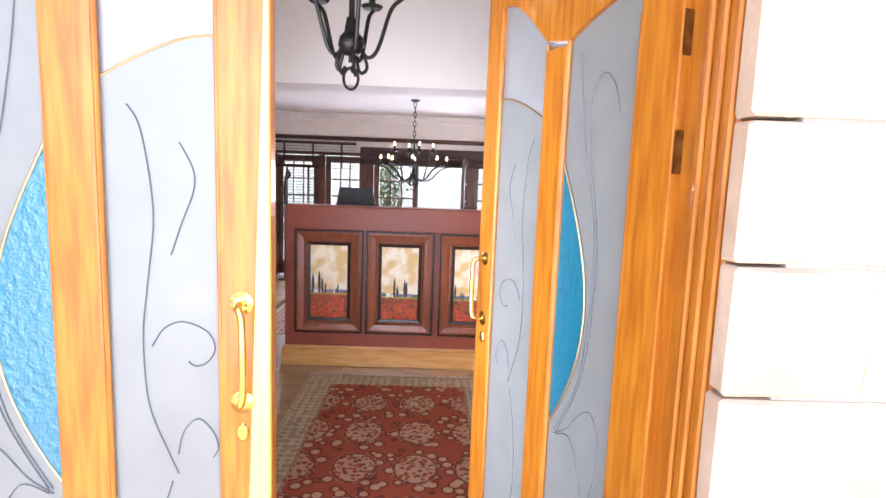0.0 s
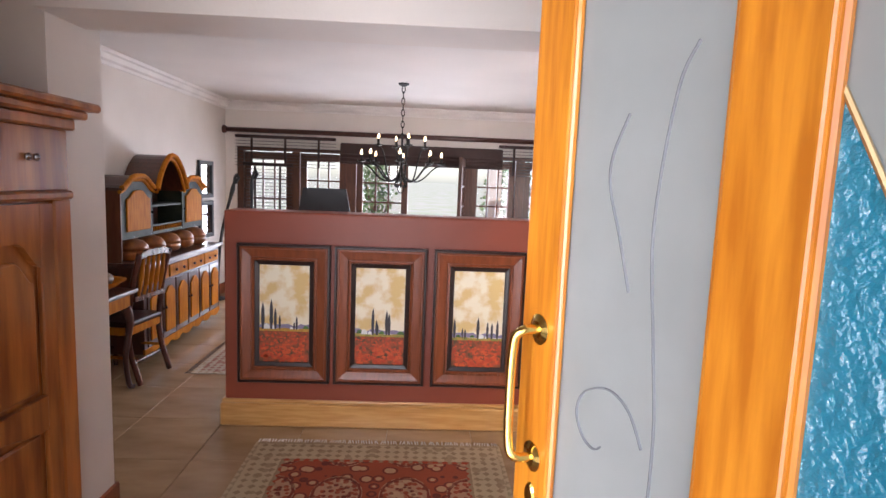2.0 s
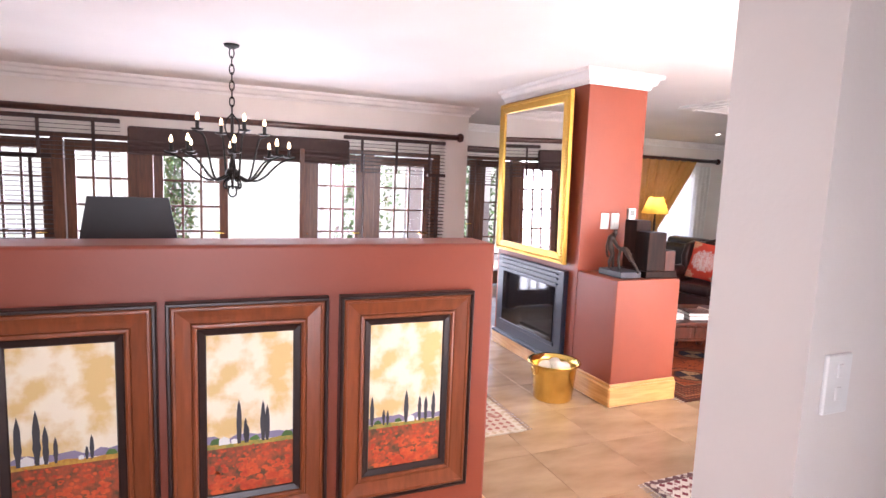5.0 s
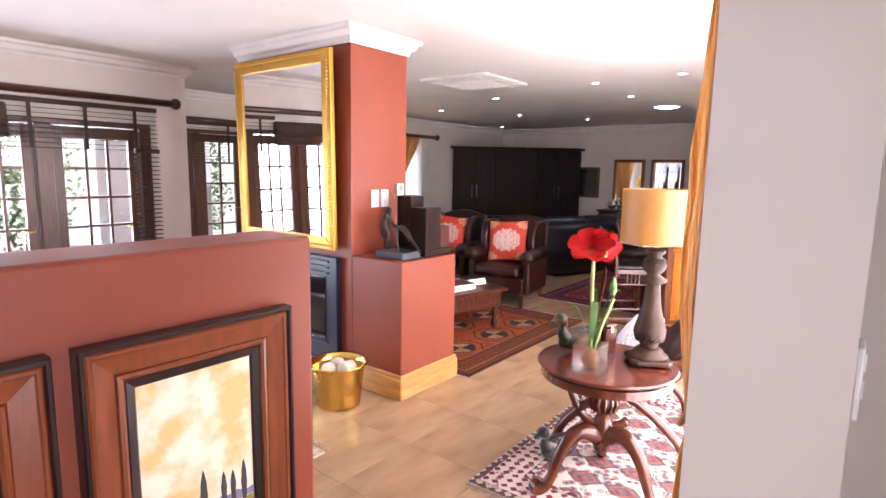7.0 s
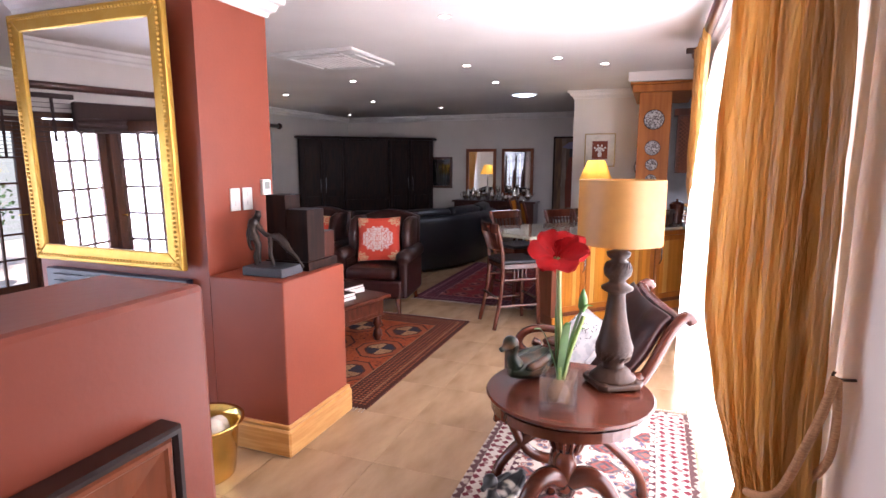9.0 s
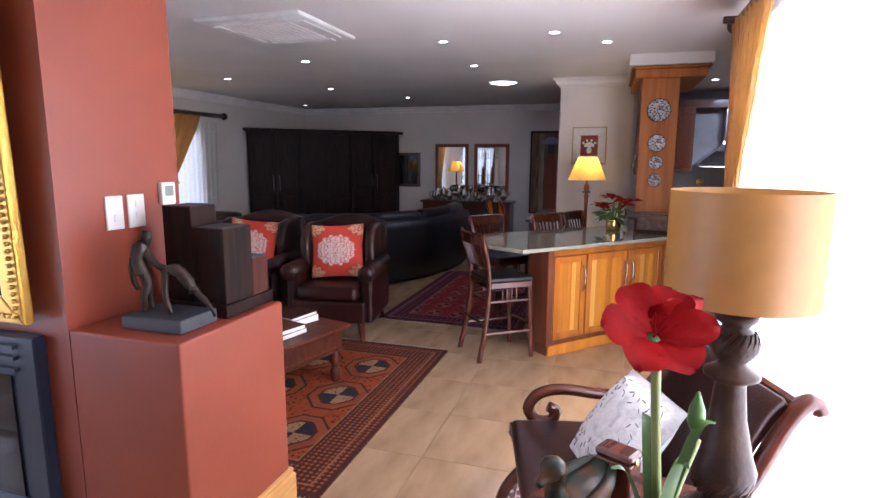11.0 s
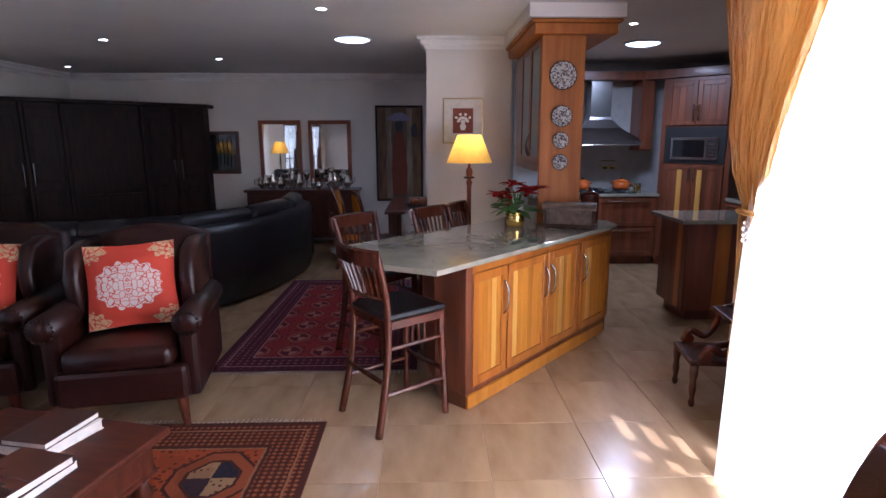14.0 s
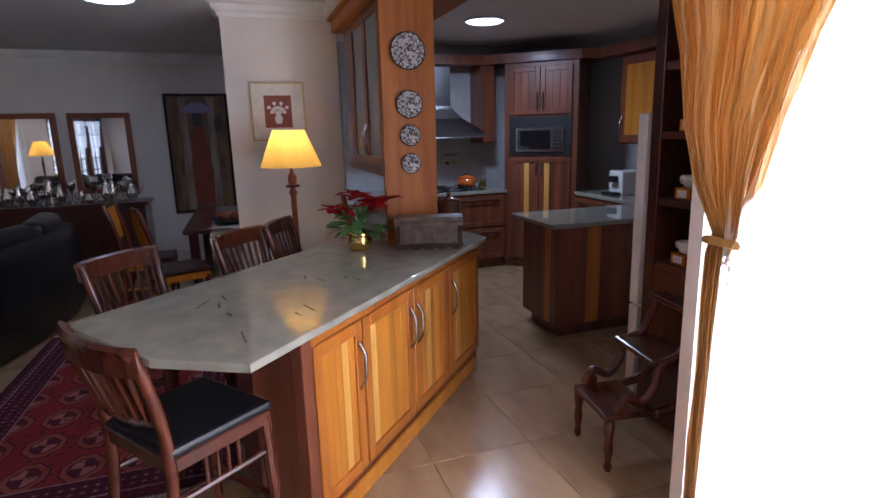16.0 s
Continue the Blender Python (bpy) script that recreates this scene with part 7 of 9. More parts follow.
def wing_chair(at, rz):
    c = thing("wing_chair", at, "oxblood leather wing chair with rolled studded arms", "armchair", "wing chairs", rz)
    # faces -x; width along y
    part("seat_box", box(-0.40, 0.34, -0.33, 0.33, 0.16, 0.36, 0.03, 2), "leather_brown", c, smooth=False)
    part("seat_cushion", box(-0.44, 0.20, -0.27, 0.27, 0.36, 0.49, 0.045, 3), "leather_brown", c, smooth=True)
    pr = []
    for k in range(13):
        t = k / 12
        y = -0.34 + 0.68 * t
        pr.append((y, 0.96 + 0.075 * math.sin(math.pi * t)))
    b = prism([(-0.34, 0.30)] + pr + [(0.34, 0.30)], 0.20, 0.36, 'x', 0.04)
    for v in b.verts:
        v.co.x += (v.co.z - 0.3) * 0.16
    part("backrest", b, "leather_brown", c, smooth=True)
    for s in (-1, 1):
        w = prism([(-0.10, 0.60), (-0.13, 0.80), (-0.06, 0.95), (0.10, 0.985), (0.30, 0.97), (0.24, 0.40), (0.0, 0.42)], s * 0.30 - 0.045, s * 0.30 + 0.045, 'y', 0.03)
        part("wing", w, "leather_brown", c, smooth=True)
        part("arm_panel", box(-0.36, 0.30, s * 0.335 - 0.05, s * 0.335 + 0.05, 0.16, 0.60, 0.03, 2), "leather_brown", c)
        arm = part("rolled_arm", tube([(-0.40, s * 0.345, 0.60), (-0.1, s * 0.345, 0.60), (0.28, s * 0.34, 0.60)], 0.075, 14), "leather_brown", c, smooth=True)
        st = bmesh.new()
        for k in range(18):
            a = 2 * math.pi * k / 18
            add_lathe(st, [(0, 0.0), (0.008, 0.003), (0.006, 0.008), (0, 0.009)], 6, (0, 0, 0))
            for v in st.verts[-24:]:
                v.co = Vector((-0.402 - v.co.z, s * 0.345 + 0.062 * math.cos(a) + v.co.x, 0.60 + 0.062 * math.sin(a) + v.co.y))
        part("studs", st, "bronze", arm, "row of brass studs")
        part("front_leg", tube([(-0.36, s * 0.28, 0.17), (-0.38, s * 0.30, 0.0)], 0.028, 8, [1.1, 0.7]), "mahog", c)
        part("back_leg", tube([(0.30, s * 0.28, 0.17), (0.38, s * 0.30, 0.0)], 0.028, 8, [1.1, 0.7]), "mahog", c)
    return c


wing_chair((6.06, 8.40, 0), 10)
wing_chair((6.13, 9.36, 0), 10)
for x, y, r, tilt in ((5.985, 8.39, 192, 3), (6.05, 9.34, 192, -5)):
    cu = thing("red_cushion", (x, y, 0.745), "red and white damask cushion on the wing chair", "cushion", "damask cushions")
    part("cover", pillow("c", 0.24, 0.08, None), "cushion", cu, "", True)
    part("piping", tube([(0.222 * math.cos(a) / max(abs(math.cos(a)), abs(math.sin(a))), 0.222 * math.sin(a) / max(abs(math.cos(a)), abs(math.sin(a))), 0) for a in [2 * math.pi * i / 32 for i in range(33)]], 0.005, 5), "cushion", cu)
    cu.matrix_world = pose(x, y, 0.745, 0, 0, r) @ pose(0, 0, 0, 0, 76) @ pose(0, 0, 0, 0, 0, tilt)


def coffee_table():
    t = thing("coffee_table", (4.45, 8.28, 0), "mahogany coffee table with turned legs and drawer", "coffee table", "", -14)
    part("tabletop", box(-0.62, 0.62, -0.40, 0.40, 0.39, 0.425, 0.010, 2), "table_wood", t)
    part("apron", box(-0.57, 0.57, -0.35, 0.35, 0.25, 0.39, 0.004), "table_wood", t)
    part("moulding", box(-0.58, 0.58, -0.36, 0.36, 0.24, 0.258, 0.006), "table_wood", t)
    for k in range(2):
        part("drawer", box(-0.50 + 0.52 * k, -0.02 + 0.52 * k, -0.358, -0.35, 0.275, 0.375, 0.003), "table_wood", t)
    part("drawer", box(0.57, 0.578, -0.28, 0.28, 0.275, 0.375, 0.003), "table_wood", t)
    for x in (-0.53, 0.53):
        for y in (-0.31, 0.31):
            part("leg", lathe([(0.02, 0), (0.03, 0.02), (0.042, 0.06), (0.036, 0.10), (0.022, 0.12), (0.03, 0.14), (0.045, 0.17), (0.03, 0.2), (0.035, 0.25), (0, 0.25)], 16, (x, y, 0)), "table_wood", t, smooth=True)


coffee_table()


def book(at, w, d, h, rz, cover, label):
    b = thing("book", at, label, "book", "coffee table books", rz)
    part("page_block", box(-w / 2 + 0.004, w / 2 - 0.004, -d / 2 + 0.004, d / 2, 0.003, h - 0.003), "paper", b)
    part("cover", box(-w / 2, w / 2, -d / 2, d / 2, h - 0.003, h), cover, b)
    part("cover", box(-w / 2, w / 2, -d / 2, d / 2, 0, 0.003), cover, b)
    part("spine", box(-w / 2, w / 2, d / 2, d / 2 + 0.003, 0, h), cover, b)


book((4.55, 8.08, 0.425), 0.30, 0.24, 0.035, -12, "black", "large black book lying on the coffee table")
book((4.54, 8.07, 0.460), 0.28, 0.22, 0.03, -16, "mahog", "brown book lying on another book")
book((4.86, 8.14, 0.425), 0.26, 0.20, 0.04, -20, "paper", "pale book lying on the coffee table")
book((4.86, 8.14, 0.465), 0.25, 0.19, 0.025, -12, "dark", "dark book lying on a pale book")
book((4.22, 8.18, 0.425), 0.30, 0.24, 0.05, -8, "white_plastic", "thick white book lying on the coffee table")


def sofa():
    s = thing("corner_sofa", (0, 0, 0), "large black leather curved corner sofa", "sofa")
    path = curve_pts([(10.05, 8.22, 0), (9.3, 8.16, 0), (8.4, 8.36, 0), (7.7, 8.80, 0), (7.3, 9.5, 0), (7.2, 10.4, 0), (7.2, 11.3, 0)], 6)
    nrm = []
    for i, p in enumerate(path):
        d = (path[min(i + 1, len(path) - 1)] - path[max(i - 1, 0)]).normalized()
        nrm.append(Vector((d.y, -d.x, 0)))

    def sweep(prof, cap=True):
        b = bmesh.new()
        rings = [[b.verts.new((p.x + n.x * u, p.y + n.y * u, z)) for u, z in prof] for p, n in zip(path, nrm)]
        m = len(prof)
        for a, c in zip(rings, rings[1:]):
            for k in range(m):
                b.faces.new((a[k], a[(k + 1) % m], c[(k + 1) % m], c[k]))
        b.faces.new(rings[0])
        b.faces.new(rings[-1][::-1])
        bmesh.ops.recalc_face_normals(b, faces=b.faces[:])
        return b
    part("back_shell", sweep([(0, 0.04), (-0.01, 0.40), (-0.03, 0.70), (0.0, 0.775), (0.08, 0.80), (0.17, 0.78), (0.21, 0.70), (0.22, 0.04)]), "leather_black", s, smooth=True)
    part("seat_base", sweep([(0.22, 0.06), (0.22, 0.40), (0.85, 0.40), (0.90, 0.34), (0.90, 0.06)]), "leather_black", s, smooth=False)
    for k in range(6):
        i = 3 + k * 6
        if i >= len(path):
            break
        p, n = path[i], nrm[i]
        c = part("back_cushion", box(-0.42, 0.42, -0.11, 0.11, -0.20, 0.20, 0.08, 3), "leather_black", s, "puffy black leather cushion", True)
        c.matrix_basis = pose(p.x + n.x * 0.22, p.y + n.y * 0.22, 0.70, 0, 0, math.degrees(math.atan2(n.y, n.x)) + 90) @ pose(0, 0, 0, -8)
        q = part("seat_cushion", box(-0.40, 0.40, -0.27, 0.27, 0, 0.10, 0.04, 3), "leather_black", s, smooth=True)
        q.matrix_basis = pose(p.x + n.x * 0.60, p.y + n.y * 0.60, 0.40, 0, 0, math.degrees(math.atan2(n.y, n.x)) + 90)
    e, n = path[0], nrm[0]
    part("end_arm", box(e.x - 0.02, e.x + 0.2, e.y, e.y + 0.9, 0.04, 0.62, 0.05, 3), "leather_black", s, smooth=True)
    for i in (0, 8, 16, 24, 32, len(path) - 1):
        p, n = path[i], nrm[i]
        for u in (0.08, 0.8):
            part("foot", lathe([(0.025, 0), (0.03, 0.06)], 10, (p.x + n.x * u, p.y + n.y * u, 0)), "black", s)
    return s


sofa()


def tv_cabinet():
    c = thing("media_cabinet", (0, 0, 0), "very dark wooden corner media cabinet with closed doors", "cabinet")
    a, b = Vector((9.62, 11.93, 0)), Vector((11.33, 9.98, 0))
    u = (b - a).normalized()
    n = Vector((u.y, -u.x, 0))
    if n.x > 0:
        n = -n
    L = (b - a).length
    part("carcass", prism([(9.62, 11.95), (11.33, 9.98), (11.52, 9.98), (11.52, 11.97), (9.62, 11.97)], 0.06, 2.02), "ebony", c)
    part("base_plinth", prism([(9.66, 11.93), (11.35, 10.0), (11.5, 10.0), (11.5, 11.95), (9.66, 11.95)], 0.0, 0.06), "black", c)
    part("top_moulding", prism([(9.52, 11.97), (11.27, 9.90), (11.53, 9.90), (11.53, 11.97)], 2.02, 2.07, 'z', 0.01), "ebony", c)
    ang = math.degrees(math.atan2(u.y, u.x))
    m = pose(a.x, a.y, 0, 0, 0, ang)
    sgn = -1 if (m @ Vector((0, -1, 0)) - m.translation).dot(n) > 0 else 1
    k0 = (0.0, 0.42, 0.84, 1.75, 2.17, L)
    for i, (x0, x1) in enumerate(zip(k0, k0[1:])):
        if i == 2:
            part("screen_door", box(x0 + 0.01, x1 - 0.01, min(0, sgn * 0.02), max(0, sgn * 0.02), 0.95, 1.95), "ebony", c).matrix_basis = m
            part("screen_door", box(x0 + 0.01, x1 - 0.01, min(0, sgn * 0.02), max(0, sgn * 0.02), 0.12, 0.85), "ebony", c).matrix_basis = m
            part("shelf_edge", box(x0, x1, min(0, sgn * 0.03), max(0, sgn * 0.03), 1.40, 1.44), "ebony", c).matrix_basis = m
            continue
        d = part("door", box(x0 + 0.01, x1 - 0.01, min(0, sgn * 0.02), max(0, sgn * 0.02), 0.12, 1.95, 0.004), "ebony", c)
        d.matrix_basis = m
        part("door_panel", box(x0 + 0.08, x1 - 0.08, min(sgn * 0.02, sgn * 0.04), max(sgn * 0.02, sgn * 0.04), 1.05, 1.85, 0.004), "ebony", d)
        part("door_panel", box(x0 + 0.08, x1 - 0.08, min(sgn * 0.02, sgn * 0.04), max(sgn * 0.02, sgn * 0.04), 0.22, 0.92, 0.004), "ebony", d)
        hx = x1 - 0.05 if i in (0, 3) else x0 + 0.05
        part("handle", tube([(hx, sgn * 0.035, 1.0), (hx, sgn * 0.05, 1.06), (hx, sgn * 0.05, 1.22), (hx, sgn * 0.035, 1.28)], 0.007, 6), "steel", d, "slim metal handle")
    for x in (0.42, 0.84, 1.75, 2.17):
        part("pilaster", box(x - 0.028, x + 0.028, min(0, sgn * 0.06), max(0, sgn * 0.06), 0.06, 2.02, 0.01), "ebony", c).matrix_basis = m


tv_cabinet()
wall_picture("botanical_picture", (11.545, 9.80, 1.05), 'x', 0.50, 0.64, "dark", "darkmirror", "dark framed picture of pale reeds", "picture", 0.05)
rd = bpy.data.objects.get("botanical_picture")
for k in range(5):
    x = -0.10 + 0.05 * k
    part("painted_reed", tube(curve_pts([(x, -0.017, 0.12), (x * 1.1 + 0.01, -0.017, 0.3), (x * 1.3, -0.017, 0.52)], 4), 0.008, 5), "green", rd)
wall_picture("sideboard_mirror", (11.545, 8.17, 0.92), 'x', 0.66, 0.93, "teak", "mirror", "wooden framed mirror above the sideboard", "mirror", 0.06).matrix_world = pose(11.505, 8.17, 0.92, 0, 0, -97)
wall_picture("sideboard_mirror", (11.545, 8.92, 0.92), 'x', 0.66, 0.93, "teak", "mirror", "wooden framed mirror above the sideboard", "mirror", 0.06).matrix_world = pose(11.505, 8.92, 0.92, 0, 0, -97)

sb = thing("sideboard", (11.30, 8.55, 0), "dark wooden sideboard under the two mirrors", "sideboard")
part("carcass", box(-0.22, 0.22, -0.80, 0.80, 0.12, 0.80, 0.006), "dark", sb)
part("top", box(-0.25, 0.23, -0.84, 0.84, 0.80, 0.84, 0.008), "dark", sb)
for k in range(4):
    d = part("door", box(-0.235, -0.22, -0.78 + 0.39 * k, -0.41 + 0.39 * k, 0.16, 0.76, 0.005), "dark", sb)
    part("knob", lathe([(0, 0), (0.012, 0.01), (0, 0.02)], 8), "brass", d).matrix_basis = pose(-0.235, -0.44 + 0.39 * k, 0.5, 0, -90)
for y in (-0.75, 0.75):
    for x in (-0.18, 0.18):
        part("leg", box(x - 0.03, x + 0.03, y - 0.03, y + 0.03, 0, 0.12), "dark", sb)
rs = random.Random(11)
for k in range(16):
    y = 7.85 + 1.4 * (k + rs.uniform(0.1, 0.9)) / 16
    h = rs.uniform(0.12, 0.30)
    r = rs.uniform(0.035, 0.06)
    kind = k % 3
    tp = thing("silver_teapot" if kind == 0 else ("silver_goblet" if kind == 1 else "silver_jug"), (11.25 + rs.uniform(-0.12, 0.1), y, 0.84), "polished silver vessel on the sideboard", "silverware", "silver tea things")
    if kind == 1:
        part("cup", lathe([(r * 0.8, 0), (r * 0.75, 0.01), (0.008, 0.03), (0.008, h * 0.45), (r * 0.7, h * 0.6), (r, h * 0.8), (r * 0.95, h)], 16), "silver", tp, smooth=True)
    else:
        part("body", lathe([(r * 0.6, 0), (r * 0.5, 0.012), (r * 1.1, h * 0.3), (r * 1.15, h * 0.5), (r * 0.6, h * 0.78), (r * 0.65, h * 0.85), (r * 0.2, h * 0.92), (0, h)], 18), "silver", tp, smooth=True)
        part("handle", tube(curve_pts([(0, r * 0.7, h * 0.75), (0, r * 1.9, h * 0.7), (0, r * 1.8, h * 0.35), (0, r * 1.05, h * 0.3)], 4), 0.006, 6), "silver", tp)
        part("spout", tube(curve_pts([(0, -r, h * 0.35), (0, -r * 1.7, h * 0.5), (0, -r * 2.0, h * 0.78)], 4), 0.010, 6, [1.4, 1.2, 1, .8, .7]), "silver", tp)

tp = wall_picture("tall_painting", (11.545, 7.12, 0.62), 'x', 0.72, 1.45, "carved", "tallpaint", "tall painting of a long brown and red abstract form", "painting", 0.03)
M["pale_paint"] = mat("painted_pale_band", (0.34, 0.26, 0.20), 0.6, colour2=(0.20, 0.12, 0.08), scale=5, stretch=(2, 2, 0.5), bump=0.2)
M["ochre_paint"] = mat("painted_ochre_band", (0.22, 0.12, 0.05), 0.6, colour2=(0.10, 0.05, 0.03), scale=6, stretch=(3, 3, 0.6), bump=0.2)
for x0, x1, m in ((-0.32, -0.20, "ochre_paint"), (-0.20, -0.11, "pale_paint"), (0.11, 0.20, "pale_paint"), (0.20, 0.33, "ochre_paint")):
    part("painted_band", prism([(x0, 0.04), (x1, 0.04), (x1 + 0.01, 0.5), (x1 - 0.01, 0.95), (x1, 1.41), (x0, 1.41), (x0 + 0.012, 0.9), (x0 - 0.008, 0.5)], -0.0175, -0.0165, 'y'), m, tp)
part("painted_form", prism([(-0.11, 0.10), (0.11, 0.10), (0.12, 0.5), (0.09, 0.85), (0.06, 1.02), (0.03, 1.10), (-0.03, 1.10), (-0.07, 1.0), (-0.10, 0.8), (-0.12, 0.5)], -0.0190, -0.0165, 'y'), "redpaint", tp, "long red painted form")
part("painted_form", prism([(-0.05, 1.06), (0.05, 1.06), (0.06, 1.16), (0.045, 1.24), (-0.045, 1.24), (-0.06, 1.16)], -0.0196, -0.0165, 'y'), "cypress_paint", tp)
part("painted_form", prism([(-0.19, 1.25), (-0.10, 1.22), (0.10, 1.22), (0.19, 1.25), (0.12, 1.30), (0.05, 1.345), (-0.05, 1.345), (-0.12, 1.30)], -0.0200, -0.0165, 'y'), "hill_paint", tp, "wide grey painted curve")
part("painted_form", prism([(0.19, 0.98), (0.27, 0.98), (0.28, 1.12), (0.24, 1.20), (0.18, 1.12)], -0.0200, -0.0165, 'y'), "cypress_paint", tp)

dt = thing("dining_table", (10.05, 6.75, 0), "long dark dining table covered by a woven runner", "table")
part("tabletop", box(-0.75, 0.95, -0.45, 0.45, 0.70, 0.74, 0.006), "dark", dt)
for x in (-0.65, 0.85):
    for y in (-0.37, 0.37):
        part("leg", box(x - 0.04, x + 0.04, y - 0.04, y + 0.04, 0, 0.70, 0.005), "dark", dt)
rn = thing("table_runner", (10.05, 6.80, 0.742), "striped woven runner hanging over the table end", "runner")
part("cloth", box(-0.757, 0.9, -0.16, 0.16, 0, 0.004), "runner", rn)
part("overhang", box(-0.762, -0.757, -0.16, 0.16, -0.34, 0.004), "runner", rn)
fb = thing("fruit_bowl", (9.55, 6.80, 0.746), "pale bowl of fruit on the table runner", "bowl")
part("dish", lathe([(0.05, 0), (0.12, 0.01), (0.17, 0.05), (0.175, 0.055), (0.12, 0.02), (0, 0.015)], 24), "slate", fb, smooth=True)
for k in range(5):
    a = 2 * math.pi * k / 5
    part("fruit", lathe([(0.045 * math.sin(math.pi * i / 8), -0.045 * math.cos(math.pi * i / 8)) for i in range(9)], 12, (0.075 * math.cos(a), 0.075 * math.sin(a), 0.075)), "teak", fb, smooth=True)
dining_chair((9.12, 7.25, 0), 200)
dining_chair((9.7, 7.55, 0), 180)

fl = thing("floor_lamp", (7.05, 11.35, 0), "floor lamp with a lit cream shade by the window", "lamp")
part("base", lathe([(0, 0), (0.15, 0), (0.15, 0.02), (0.03, 0.05)], 20), "carved", fl)
part("pole", lathe([(0.015, 0.04), (0.02, 0.5), (0.015, 0.9), (0.022, 1.1), (0.012, 1.2), (0.01, 1.38)], 12), "carved", fl)
part("shade", lathe([(0.22, 1.25), (0.11, 1.52)], 28, cap=False), "shade_cream", fl, "lit cream cone shade", True)
part("bulb", lathe([(0, 1.33), (0.03, 1.36), (0.03, 1.40), (0, 1.43)], 12), "bulb", fl)
drape("curtain", [(6.75, 11.86, 8.42, 11.86, 2.18), (6.8, 11.86, 8.28, 11.86, 1.92), (6.9, 11.86, 7.95, 11.86, 1.42), (7.0, 11.86, 7.62, 11.86, 0.97), (7.0, 11.86, 7.42, 11.86, 0.02)], 80, "curtain", "gold silk curtain draped beside the living room window", 9, 0.03)
drape("sheer", [(6.5, 11.93, 8.86, 11.93, 2.1), (6.5, 11.93, 8.8, 11.93, 0.02)], 100, "sheer", "white sheer curtain over the living room window", 24, 0.012)
curtain_pole(5.72, 8.9, 11.86, 2.2, "dark wooden curtain pole over the living room window")

# ceiling fittings
ac = thing("ceiling_air_conditioner", (5.33, 8.48, CEIL), "white square ceiling cassette air conditioner", "air conditioner")
part("panel", box(-0.42, 0.42, -0.42, 0.42, -0.03, 0, 0.012, 2), "white_plastic", ac)
part("grille", box(-0.25, 0.25, -0.25, 0.25, -0.042, -0.03, 0.006), "cornice", ac)
for a in range(4):
    f = part("louvre", box(-0.27, 0.27, 0.30, 0.37, -0.042, -0.032, 0.003), "white_plastic", ac)
    f.matrix_basis = pose(0, 0, 0, 0, 0, 90 * a)
for k in range(9):
    part("grille_slat", box(-0.23, 0.23, -0.215 + 0.052 * k, -0.195 + 0.052 * k, -0.046, -0.042), "cornice", ac)


def downlight(x, y):
    d = thing("downlight", (x, y, CEIL), "small round lit recessed ceiling downlight", "downlight", "ceiling downlights")
    part("ring", lathe([(0.032, -0.001), (0.045, -0.006), (0.048, 0), (0.032, 0)], 20, cap=False), "white_plastic", d)
    part("lamp_face", lathe([(0, -0.003), (0.032, -0.003)], 20), "downlight", d)
    return d


for x, y in ((6.13, 7.45), (6.03, 6.53), (6.49, 6.15), (7.35, 7.49), (6.67, 9.06), (7.5, 10.64), (8.71, 9.88), (10.75, 11.5), (10.0, 9.22), (7.84, 4.92), (9.04, 4.94), (4.3, 7.0), (4.9, 9.9), (7.6, 3.6)):
    downlight(x, y)
for x, y in ((8.6, 7.42), (8.77, 4.48)):
    s = thing("sky_tube", (x, y, CEIL), "round bright tubular skylight in the ceiling", "skylight", "tubular skylights")
    part("trim", lathe([(0.17, 0), (0.19, -0.004), (0.195, -0.014), (0.17, -0.016)], 36, cap=False), "white_plastic", s)
    part("diffuser", lathe([(0, -0.04), (0.08, -0.034), (0.14, -0.022), (0.172, -0.008)], 36), "skytube", s, "glowing domed diffuser", True)


# ---- kitchen ----
ISL_A, ISL_B = Vector((5.86, 6.50, 0)), Vector((7.23, 5.235, 0))
_u = (ISL_B - ISL_A).normalized()
ISL_RZ = math.degrees(math.atan2(_u.y, _u.x))
LI = (ISL_B - ISL_A).length


def bow_handle(x, z0, z1, y, parent):
    return part("bow_handle", tube(curve_pts([(x, y, z1), (x, y - 0.028, (z0 + z1) / 2 + 0.06), (x, y - 0.03, (z0 + z1) / 2), (x, y - 0.028, (z0 + z1) / 2 - 0.06), (x, y, z0)], 4), 0.0075, 8, None, 0.8), "steel", parent, "curved satin steel handle", True)


